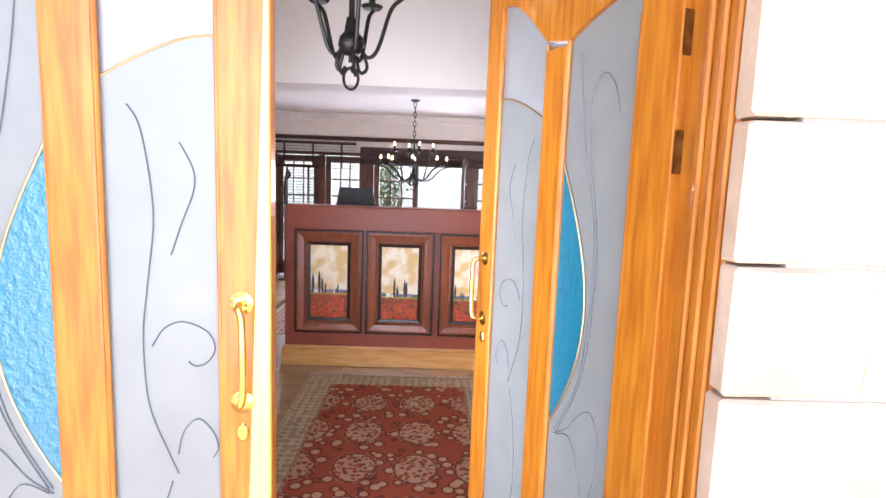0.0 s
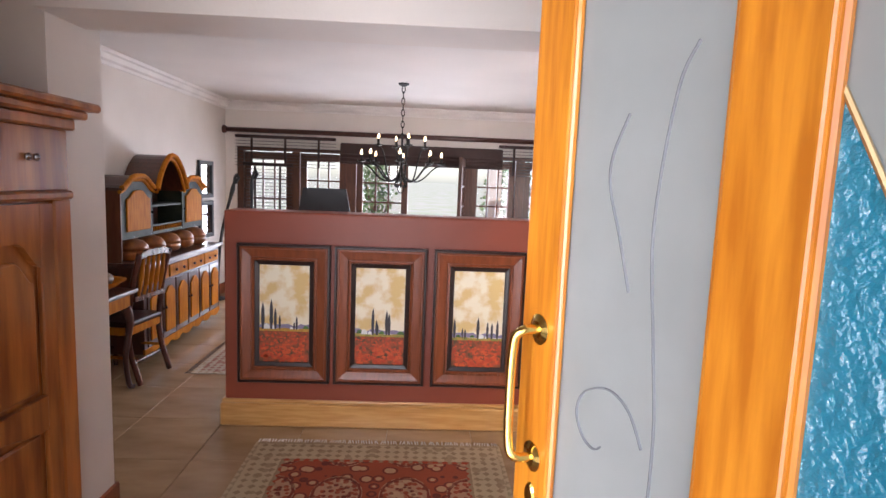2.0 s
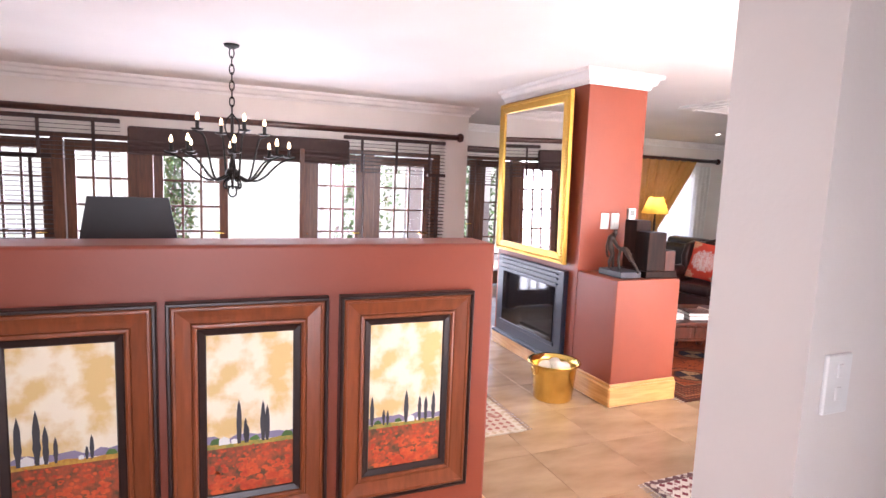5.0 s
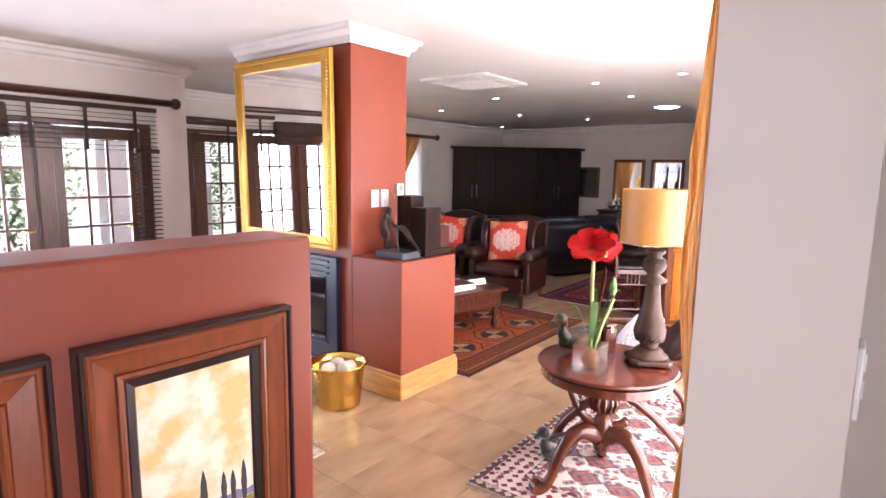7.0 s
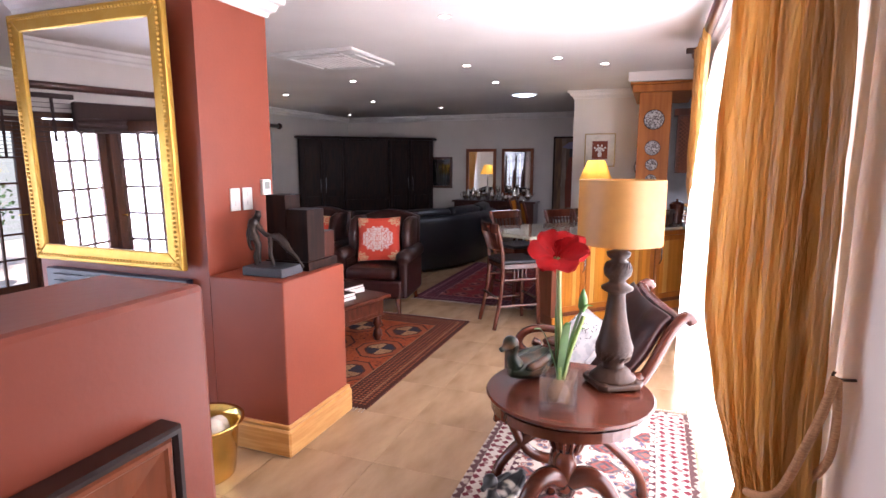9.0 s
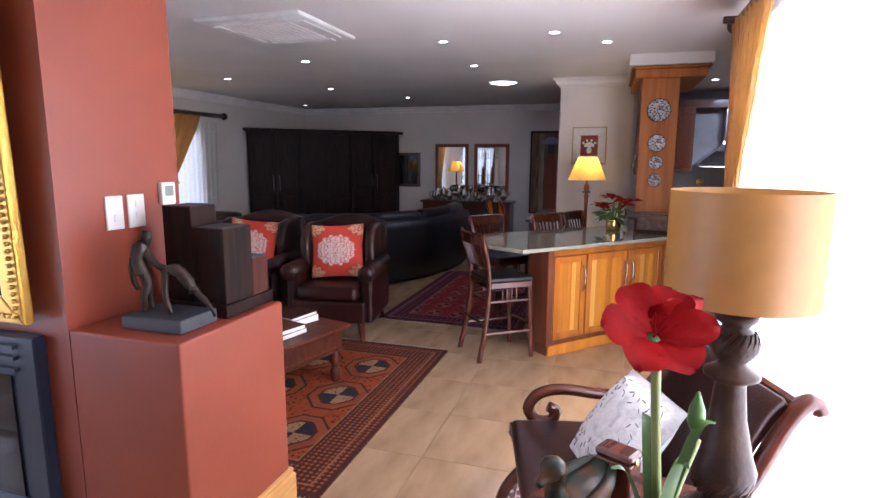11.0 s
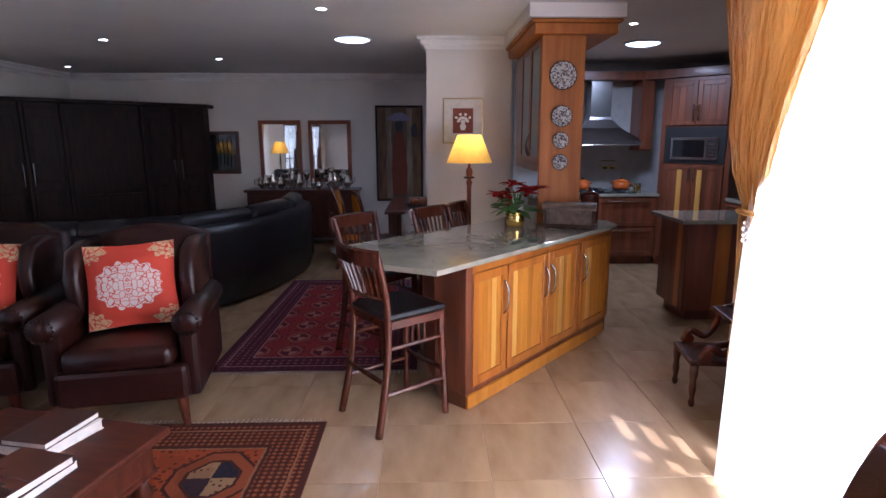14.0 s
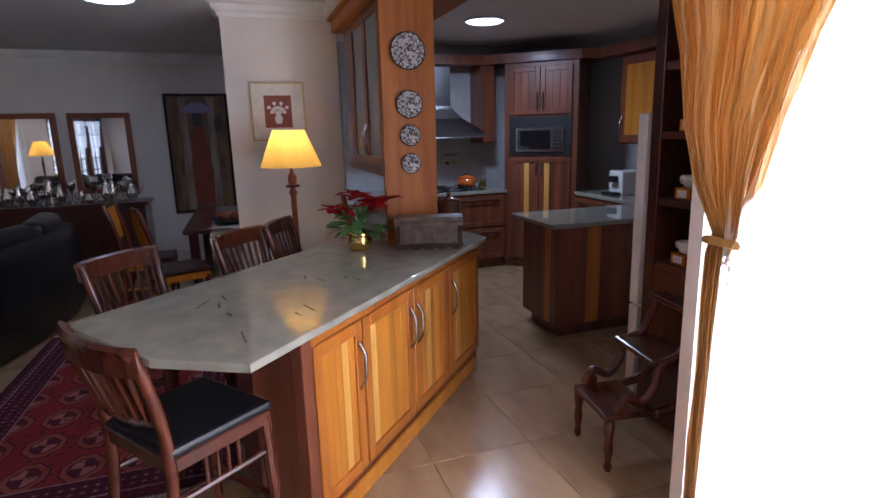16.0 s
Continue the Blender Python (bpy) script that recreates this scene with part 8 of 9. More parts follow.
def panel_door(parent, x0, x1, z0, z1, y, handle, m, frame_mat="kitchen", planks=4, name="door", pale=()):
    """A framed door of single boards in front of the plane y (facing -y)."""
    d = part(name, box(x0 + 0.003, x1 - 0.003, y - 0.006, y, z0, z1), frame_mat, parent)
    s = 0.055
    part("door_stile", box(x0 + 0.003, x0 + s, y - 0.022, y - 0.006, z0, z1, 0.003), frame_mat, d)
    part("door_stile", box(x1 - s, x1 - 0.003, y - 0.022, y - 0.006, z0, z1, 0.003), frame_mat, d)
    part("door_rail", box(x0 + s, x1 - s, y - 0.022, y - 0.006, z1 - s, z1, 0.003), frame_mat, d)
    part("door_rail", box(x0 + s, x1 - s, y - 0.022, y - 0.006, z0, z0 + s, 0.003), frame_mat, d)
    n = max(2, planks)
    for k in range(n):
        a = x0 + s + (x1 - x0 - 2 * s) * k / n
        part("board", box(a + 0.0008, a + (x1 - x0 - 2 * s) / n - 0.0008, y - 0.012, y - 0.005, z0 + s, z1 - s, 0.001), "kitchen_pale" if k in pale else m, d)
    if handle:
        hx = x0 + 0.035 if handle == "l" else x1 - 0.035
        bow_handle(hx, z1 - 0.30, z1 - 0.09, y - 0.022, d)
    return d


isl = thing("breakfast_counter", (ISL_A.x, ISL_A.y, 0), "diagonal kitchen counter with striped honey wood doors", "kitchen counter", "", ISL_RZ)
part("carcass", prism([(0, 0.0), (LI, 0.0), (LI + 0.12, 0.32), (LI - 0.2, 0.75), (0.25, 0.55), (0.0, 0.22)], 0.10, 0.87), "kitchen_dark", isl)
part("kick_board", box(0.02, LI - 0.05, -0.018, 0.0, 0.0, 0.085, 0.003), "kitchen", isl, "honey wooden kick board")
part("kick_side", prism([(0.02, 0.0), (LI, 0.0), (LI + 0.08, 0.3), (LI - 0.25, 0.7), (0.27, 0.5), (0.02, 0.2)], 0.0, 0.10), "kitchen_dark", isl)
part("top_rail", box(0, LI, -0.02, 0.0, 0.815, 0.87, 0.003), "kitchen_frame", isl)
part("corner_post", box(-0.004, 0.055, -0.022, 0.03, 0.10, 0.87, 0.004), "kitchen_dark", isl)
for x0, x1, h, pl_ in ((0.06, 0.40, "r", (3,)), (0.41, 0.88, "r", (0,)), (0.89, 1.33, "l", (2,)), (1.36, LI - 0.01, "l", (1,))):
    panel_door(isl, x0, x1, 0.13, 0.81, -0.001, h, "kitchen", "kitchen_frame", 5 if x1 - x0 < 0.42 else 6, "door", pl_)
wt = thing("granite_worktop", (0, 0, 0), "polished grey green granite worktop on the counter", "worktop")
part("slab", prism([(5.60, 6.655), (7.13, 5.205), (7.33, 5.22), (7.60, 5.46), (8.46, 5.50), (8.46, 5.92), (7.70, 5.98), (7.38, 6.16), (6.25, 7.30), (5.76, 6.95)], 0.872, 0.902, 'z', 0.004), "granite", wt)

rs = random.Random(21)
for k in range(16):
    t, q = rs.uniform(0.06, 0.85), rs.uniform(0.12, 0.85)
    p0 = Vector((5.62, 6.68, 0)).lerp(Vector((7.2, 5.3, 0)), t) + Vector((0.62, 0.62, 0)) * q * 0.9
    a = radians(rs.uniform(-25, 25))
    ln = rs.uniform(0.03, 0.12)
    vb = bmesh.new()
    add_box(vb, -ln / 2, ln / 2, -0.0025, 0.0025, 0.9018, 0.9024)
    for v in vb.verts:
        v.co = Vector((p0.x + v.co.x * math.cos(a) - v.co.y * math.sin(a), p0.y + v.co.x * math.sin(a) + v.co.y * math.cos(a) + 0.004 * math.sin(v.co.x * 90), v.co.z))
    part("vein", vb, "vein", wt, "dark vein in the stone")

cu_ = thing("counter_cabinet", (8.0, 5.68, 0), "low dark cabinet under the worktop by the wall", "cabinet")
part("carcass", box(-0.5, 0.46, -0.18, 0.2, 0, 0.87, 0.004), "kitchen_dark", cu_)

uc = thing("display_cupboard", (7.2, 5.50, 0.902), "tall hardwood display cupboard with frosted glass doors", "cupboard")
part("end_panel", box(0, 0.035, 0, 0.33, 0, 1.42, 0.004), "end_panel", uc, "warm wooden end panel")
part("upper_carcass", box(0.035, 1.28, 0.0, 0.31, 0.45, 1.42, 0.003), "kitchen_dark", uc)
part("niche_back", box(0.035, 1.28, 0.0, 0.02, 0.0, 0.45), "kitchen_dark", uc)
part("niche_shelf", box(0.035, 1.28, 0.02, 0.31, 0.40, 0.45), "kitchen_dark", uc)
crw = bmesh.new()
add_box(crw, -0.05, 1.28, -0.22, 0.40, 1.42, 1.50, 0.008)
add_box(crw, -0.07, 1.28, -0.25, 0.43, 1.50, 1.525, 0.008)
part("cornice_top", crw, "end_panel", uc)
for k in range(2):
    x0, x1 = 0.04 + 0.42 * k, 0.455 + 0.42 * k
    d = part("glass_door", box(x0, x0 + 0.05, 0.31, 0.332, 0.47, 1.41, 0.003), "kitchen_dark", uc)
    part("door_stile", box(x1 - 0.05, x1, 0.31, 0.332, 0.47, 1.41, 0.003), "kitchen_dark", d)
    part("door_rail", box(x0 + 0.05, x1 - 0.05, 0.31, 0.332, 1.36, 1.41, 0.003), "kitchen_dark", d)
    part("door_rail", box(x0 + 0.05, x1 - 0.05, 0.31, 0.332, 0.47, 0.52, 0.003), "kitchen_dark", d)
    part("frosted_pane", box(x0 + 0.05, x1 - 0.05, 0.316, 0.322, 0.52, 1.36), "clear_frost", d)
    h = part("bow_handle", tube(curve_pts([(x1 - 0.025 if k == 0 else x0 + 0.025, 0.332, 0.72), (x1 - 0.025 if k == 0 else x0 + 0.025, 0.36, 0.62), (x1 - 0.025 if k == 0 else x0 + 0.025, 0.332, 0.52)], 4), 0.007, 8), "steel", d)
structure(part("bulkhead", box(7.1, 8.5, 5.24, 5.95, 2.43, CEIL - 0.002), "wall"), "white bulkhead above the display cupboard", "bulkhead")
for z, r in ((2.03, 0.105), (1.73, 0.08), (1.55, 0.063), (1.385, 0.060)):
    p = thing("wall_plate", (7.197, 5.67, z), "round patterned black and white wall plate", "plate", "wall plates")
    q = part("dish", lathe([(0, 0.003), (r * 0.6, 0.004), (r * 0.9, 0.014), (r, 0.018), (r, 0.014), (r * 0.6, 0.0), (0, 0.0)], 32), "plate", p, smooth=True)
    q.matrix_basis = pose(0, 0, 0, 0, -90)
    q = part("rim", lathe([(r * 0.97, 0.012), (r * 1.02, 0.018), (r * 1.0, 0.02), (r * 0.95, 0.018)], 32, cap=False), "bronze", p, "dark metal rim")
    q.matrix_basis = pose(0, 0, 0, 0, -90)


def bar_stool(at, rz):
    s = thing("bar_stool", at, "dark wooden bar stool with slatted curved back", "bar stool", "bar stools", rz)
    # faces +y
    Z = 0.66
    part("seat", box(-0.20, 0.20, -0.19, 0.20, Z - 0.035, Z, 0.014, 2), "leather_black", s, "dark seat pad")
    part("seat_frame", box(-0.195, 0.195, -0.185, 0.195, Z - 0.085, Z - 0.035, 0.005), "mahog", s)
    for x in (-1, 1):
        part("front_leg", tube([(x * 0.175, 0.175, Z - 0.05), (x * 0.195, 0.20, 0)], 0.021, 8, [1.1, 0.85]), "mahog", s)
        part("back_post", tube(curve_pts([(x * 0.20, -0.26, 0), (x * 0.185, -0.19, 0.35), (x * 0.18, -0.175, Z), (x * 0.19, -0.21, 0.86), (x * 0.20, -0.25, 1.0)], 4), 0.021, 8), "mahog", s, smooth=True)
        part("side_stretcher", tube([(x * 0.188, -0.22, 0.22), (x * 0.188, 0.19, 0.22)], 0.013, 8), "mahog", s)
        part("side_stretcher", tube([(x * 0.18, -0.18, 0.47), (x * 0.18, 0.18, 0.47)], 0.012, 8), "mahog", s)
        for k in range(4):
            part("side_spindle", tube([(x * 0.182, -0.06 + 0.04 * k, 0.47), (x * 0.182, -0.06 + 0.04 * k, Z - 0.06)], 0.007, 6), "mahog", s)
    part("foot_rail", tube([(-0.19, 0.19, 0.27), (0.19, 0.19, 0.27)], 0.014, 8), "mahog", s)
    part("back_stretcher", tube([(-0.19, -0.22, 0.30), (0.19, -0.22, 0.30)], 0.013, 8), "mahog", s)
    crest = [(0.235 * math.sin(a), -0.245 - 0.07 * (math.cos(a) - 0.5), 1.0) for a in [radians(-65 + 130 * k / 10) for k in range(11)]]
    cb = bmesh.new()
    rings = []
    for p in crest:
        n_ = Vector((p[0], p[1] + 0.10, 0)).normalized()
        rings.append([cb.verts.new((p[0] + n_.x * o_, p[1] + n_.y * o_, z_)) for o_, z_ in ((-0.012, 0.925), (0.012, 0.925), (0.018, 0.985), (0.024, 1.005), (0.012, 1.018), (-0.008, 1.010))])
    for r0, r1 in zip(rings, rings[1:]):
        for k in range(6):
            cb.faces.new((r0[k], r0[(k + 1) % 6], r1[(k + 1) % 6], r1[k]))
    cb.faces.new(rings[0])
    cb.faces.new(rings[-1][::-1])
    bmesh.ops.recalc_face_normals(cb, faces=cb.faces[:])
    part("crest_rail", cb, "mahog", s)
    part("lower_back_rail", tube([(p[0] * 0.82, p[1] + 0.055, 0.75) for p in crest], 0.012, 8), "mahog", s)
    for k in range(1, 10):
        p = crest[k]
        part("back_slat", tube([(p[0] * 0.82, p[1] + 0.055, 0.75), (p[0], p[1], 0.93)], 0.012, 6, None, 0.5), "mahog", s)
    return s


bar_stool((5.88, 6.88, 0), -143)
bar_stool((6.82, 7.05, 0), 140)
bar_stool((7.24, 6.50, 0), 140)
bar_stool((7.60, 6.22, 0), 155)

po = thing("poinsettia", (7.10, 6.02, 0.902), "red poinsettia in a small brass pot", "plant")
part("brass_pot", lathe([(0.0, 0), (0.045, 0), (0.055, 0.03), (0.052, 0.06), (0.05, 0.075), (0.056, 0.09), (0.05, 0.09), (0.045, 0.07), (0, 0.07)], 24), "brass", po, "polished brass pot", True)


def leaf_blade(l, w):
    b = bmesh.new()
    rows_ = [[b.verts.new((l * t, s * w * math.sin(math.pi * min(t * 0.95 + 0.04, 1)) , 0.25 * l * t * (1 - t * 1.3) - abs(s) * 0.004)) for s in (-1, 0, 1)] for t in (0, 0.2, 0.45, 0.7, 0.9, 1.0)]
    for a, c in zip(rows_, rows_[1:]):
        for k in range(2):
            b.faces.new((a[k], a[k + 1], c[k + 1], c[k]))
    return b


rs = random.Random(9)
for k in range(7):
    a = rs.uniform(0, 6.28)
    part("stem", tube([(0, 0, 0.07), (0.03 * math.cos(a), 0.03 * math.sin(a), 0.15), (0.07 * math.cos(a), 0.07 * math.sin(a), 0.22)], 0.004, 5), "leaf", po)
for k in range(26):
    a, rr = rs.uniform(0, 360), rs.uniform(0.02, 0.09)
    o = part("leaf", leaf_blade(rs.uniform(0.07, 0.10), 0.024), "leaf", po, "", True)
    o.matrix_basis = pose(rr * math.cos(radians(a)), rr * math.sin(radians(a)), rs.uniform(0.10, 0.19), 0, 0, a) @ pose(0, 0, 0, rs.uniform(-30, 30), rs.uniform(-20, 40))
for h in range(7):
    a, rr = 360 * h / 7 + 10, (0.02 if h == 0 else rs.uniform(0.06, 0.13))
    cx, cy, cz = rr * math.cos(radians(a)), rr * math.sin(radians(a)), rs.uniform(0.20, 0.28)
    for k in range(7):
        o = part("bract", leaf_blade(rs.uniform(0.065, 0.10), 0.022), "redflower", po, "", True)
        o.matrix_basis = pose(cx, cy, cz, 0, 0, 51 * k + rs.uniform(-12, 12)) @ pose(0, 0, 0, rs.uniform(-15, 15), rs.uniform(-25, 20))

po.scale = (1.3, 1.3, 1.2)
ch = thing("wooden_chest", (7.02, 5.62, 0.902), "small dark carved wooden chest with a domed lid", "chest", "", 72)
M["chest_wood"] = mat("grey_carved_wood", (0.13, 0.085, 0.06), 0.42, colour2=(0.06, 0.036, 0.025), scale=22, bump=0.5, bump_scale=45)
part("chest_body", box(-0.18, 0.18, -0.092, 0.092, 0.03, 0.135, 0.003), "chest_wood", ch)
for x in (-0.18, 0.18):
    for y in (-0.092, 0.092):
        part("corner_post", box(x - 0.012, x + 0.012, y - 0.012, y + 0.012, 0.02, 0.138, 0.003), "carved", ch)
part("chest_lid", prism([(-0.108, 0.138), (-0.108, 0.150), (-0.095, 0.163), (-0.075, 0.168), (-0.068, 0.182), (0.068, 0.182), (0.075, 0.168), (0.095, 0.163), (0.108, 0.150), (0.108, 0.138)], -0.198, 0.198, 'x', 0.002), "chest_wood", ch)
for y in (-0.094, 0.094):
    for k in range(5):
        part("carved_panel", box(-0.155 + 0.066 * k, -0.105 + 0.066 * k, min(y, y * 1.05), max(y, y * 1.05), 0.05, 0.12, 0.004), "chest_wood", ch)
scal = [(-0.19 + 0.38 * k / 24, 0.016 - 0.016 * abs(math.sin(k / 24 * math.pi * 5))) for k in range(25)]
for y in (-0.11, 0.10):
    part("scalloped_foot", prism([(-0.20, 0.035)] + scal + [(0.20, 0.035)], y, y + 0.01, 'y'), "carved", ch)
part("lock_plate", prism([(-0.02, 0.14), (0.02, 0.14), (0.012, 0.10), (-0.012, 0.10)], -0.112, -0.106, 'y'), "bronze", ch)
jr = thing("copper_canister", (7.33, 5.38, 0.902), "tall brown metal canister with domed lid", "canister")
part("can_body", lathe([(0.0, 0), (0.075, 0), (0.078, 0.01), (0.075, 0.02), (0.075, 0.19), (0.08, 0.2)], 28), "mahog", jr, smooth=True)
part("can_lid", lathe([(0.082, 0.2), (0.075, 0.225), (0.04, 0.245), (0.012, 0.25), (0.016, 0.27), (0, 0.278)], 24), "mahog", jr, smooth=True)
for nm, x, y, m, lab in (("rooster_ornament", 7.95, 5.93, "teak", "painted reddish rooster ornament on the worktop"), ("hen_ornament", 7.72, 5.90, "white", "white and blue china hen on the worktop")):
    o = thing(nm, (x, y, 0.902), lab, "ornament", "", 30)
    b = bmesh.new()
    g = 1.5 if m == "teak" else 1.0
    add_tube(b, curve_pts([(-0.06, 0, 0.09 * g), (-0.03, 0, 0.05 * g), (0.02, 0, 0.045 * g), (0.045, 0, 0.09 * g), (0.05, 0, 0.13 * g), (0.075, 0, 0.135 * g)], 4), 0.034, 10, [.3, .5, .8, 1, 1.1, 1.2, 1.2, 1.2, 1.1, 1, .9, .8, .7, .65, .6, .6, .6, .6, .5, .4, .2])
    add_lathe(b, [(0.03, 0), (0.035, 0.01), (0.012, 0.03)], 12)
    part("statue", b, m, o, smooth=True)

bl = thing("tall_lamp", (7.88, 6.32, 0), "tall turned wooden lamp with a lit cream shade", "lamp")
part("base", lathe([(0, 0), (0.14, 0), (0.14, 0.02), (0.05, 0.04), (0.03, 0.08)], 20), "carved", bl)
part("pole", lathe([(0.02, 0.06), (0.025, 0.3), (0.018, 0.7), (0.02, 1.15), (0.03, 1.18), (0.018, 1.2), (0.03, 1.25), (0.03, 1.29), (0.015, 1.31), (0.01, 1.40)], 14), "teak", bl, smooth=True)
part("collar", lathe([(0.045, 1.215), (0.05, 1.222), (0.045, 1.23)], 16), "carved", bl)
part("shade", lathe([(0.205, 1.355), (0.105, 1.60)], 32, cap=False), "shade_cream", bl, "lit cream cone shade", True)
part("bulb", lathe([(0, 1.42), (0.03, 1.45), (0.03, 1.49), (0, 1.52)], 12), "bulb", bl)

fpn = wall_picture("flower_picture", (8.497, 6.34, 1.52), 'x', 0.40, 0.44, "gilt_line", "paper", "small picture of white flowers on red in a gilt frame", "picture", 0.014)
part("red_ground", box(-0.10, 0.10, -0.019, -0.0165, 0.10, 0.34), "redpaint", fpn)
b = bmesh.new()
add_prism(b, [(-0.02, 0.13), (0.02, 0.13), (0.03, 0.17), (0.015, 0.20), (-0.015, 0.20), (-0.03, 0.17)], -0.021, -0.0195, 'y')
for k in range(9):
    a = radians(20 + 140 * k / 8)
    r = 0.05 + 0.035 * (k % 2)
    add_tube(b, [(0, -0.0205, 0.2), (r * math.cos(a), -0.0205, 0.2 + r * math.sin(a))], 0.003, 4)
    add_prism(b, [(r * math.cos(a) + 0.014 * math.cos(q), 0.2 + r * math.sin(a) + 0.014 * math.sin(q)) for q in [2 * math.pi * i / 7 for i in range(7)]], -0.021, -0.0195, 'y')
part("painted_flowers", b, "white_plastic", fpn)


def base_run(name, at, rz, length, label, fronts, handle=True):
    c = thing(name, at, label, "kitchen cabinet", "kitchen units", rz)
    part("carcass", box(0, length, 0, 0.58, 0.10, 0.86, 0.003), "kitchen_dark", c)
    part("kick", box(0, length, 0.05, 0.55, 0, 0.10), "kitchen_dark", c)
    n = fronts
    for k in range(n):
        x0, x1 = length * k / n, length * (k + 1) / n
        for z0, z1 in ((0.12, 0.47), (0.49, 0.84)):
            d = panel_door(c, x0, x1, z0, z1, 0, None, "kitchen_dark", "kitchen_dark", 5, "drawer")
            part("bar_handle", tube([(x0 + 0.12, -0.05, z1 - 0.03), (x1 - 0.12, -0.05, z1 - 0.03)], 0.007, 8), "steel", d, "steel bar handle")
    return c


# run along the back wall with the hob
WX = 10.25
structure(part("splash_wall", box(WX, WX + 0.1, 2.4, 5.55, 0, CEIL), "splash"), "pale tiled kitchen back wall", "wall")
base_run("drawer_unit", (9.65, 5.35, 0), -90, 1.50, "dark striped wooden drawer unit under the hob", 2)
w2 = thing("kitchen_worktop", (0, 0, 0), "grey granite worktop with the gas hob", "worktop")
part("slab", box(9.62, WX, 3.83, 5.4, 0.862, 0.9, 0.004), "granite", w2)
hb = thing("gas_hob", (9.95, 4.50, 0.9), "black gas hob with iron pan supports", "hob")
part("plate", box(-0.25, 0.25, -0.42, 0.42, 0, 0.012, 0.004), "darkmirror", hb)
for x in (-0.12, 0.12):
    for y in (-0.28, 0, 0.28):
        part("burner", lathe([(0.045, 0.012), (0.04, 0.025), (0, 0.026)], 16, (x, y, 0)), "black", hb)
        part("pan_support", box(x - 0.09, x + 0.09, y - 0.005, y + 0.005, 0.026, 0.038), "black", hb)
        part("pan_support", box(x - 0.005, x + 0.005, y - 0.09, y + 0.09, 0.027, 0.037), "black", hb)
for y, r in ((4.22, 0.10), (4.72, 0.09)):
    p = thing("casserole_pot", (9.90, y, 0.938), "orange enamel casserole pot on the hob", "pot", "orange pots")
    part("pot_body", lathe([(0.0, 0), (r * 0.92, 0), (r, 0.02), (r, 0.09)], 28), "copper", p, smooth=True)
    part("lid", lathe([(r * 1.03, 0.09), (r * 0.95, 0.105), (r * 0.3, 0.125), (0, 0.127)], 28), "copper", p, smooth=True)
    part("lid_knob", lathe([(0.01, 0.125), (0.02, 0.14), (0, 0.147)], 12), "black", p)
    for s in (-1, 1):
        part("loop_handle", tube(curve_pts([(-0.03, s * r * 0.98, 0.07), (-0.02, s * (r + 0.03), 0.072), (0.02, s * (r + 0.03), 0.072), (0.03, s * r * 0.98, 0.07)], 4), 0.007, 6), "copper", p)
hd = thing("extractor_hood", (WX - 0.005, 4.50, 0), "brushed steel chimney extractor hood", "extractor hood")
b = bmesh.new()
rings = []
for z, d, w in ((1.50, 0.50, 0.45), (1.54, 0.50, 0.45), (1.60, 0.44, 0.38), (1.70, 0.34, 0.24), (1.80, 0.28, 0.15), (1.84, 0.27, 0.135)):
    rings.append([b.verts.new(v) for v in ((0, -w, z), (-d, -w, z), (-d, w, z), (0, w, z))])
for a, c in zip(rings, rings[1:]):
    for k in range(4):
        b.faces.new((a[k], a[(k + 1) % 4], c[(k + 1) % 4], c[k]))
b.faces.new(rings[0][::-1])
bmesh.ops.recalc_face_normals(b, faces=b.faces[:])
part("canopy", b, "steel", hd)
part("chimney", box(-0.26, 0, -0.13, 0.13, 1.83, 2.35, 0.003), "steel", hd)
part("rail", tube([(-0.51, -0.44, 1.49), (-0.51, 0.44, 1.49)], 0.008, 8), "steel", hd)
ut = thing("utensil_rack", (WX - 0.01, 4.30, 1.22), "small brass utensil rack on the splash wall", "rack")
part("rail", tube([(-0.03, -0.10, 0.06), (-0.03, 0.10, 0.06)], 0.006, 6), "brass", ut)
part("bracket", box(-0.03, 0, -0.1, 0.1, -0.01, 0.0), "brass", ut)
for y in (-0.06, 0.04):
    part("ladle", lathe([(0, -0.05), (0.03, -0.045), (0.04, -0.02), (0.036, -0.018), (0, -0.04)], 12, (-0.035, y, -0.0)), "brass", ut)
bp = thing("brass_plaque", (WX - 0.005, 4.86, 1.27), "round brass wall ornament by the hood", "ornament")
part("disc", lathe([(0, 0.012), (0.05, 0.008), (0.055, 0.0)], 20), "brass", bp).matrix_basis = pose(0, 0, 0, 0, -90)
part("ring", lathe([(0.02, 0.012), (0.025, 0.016), (0.02, 0.018)], 16), "brass", bp).matrix_basis = pose(0, 0, 0, 0, -90)
rs = random.Random(2)
for k in range(6):
    s = thing("spice_jar", (10.0 + rs.uniform(-0.05, 0.12), 3.90 + 0.055 * k, 0.9), "small glass spice jar with metal lid", "jar", "spice jars")
    part("jar_body", lathe([(0, 0), (0.022, 0), (0.024, 0.06), (0.018, 0.075)], 12), "glass" if k % 2 else "brass", s)
    part("lid", lathe([(0.02, 0.075), (0.02, 0.092), (0, 0.093)], 12), "brass" if k % 2 else "steel", s)
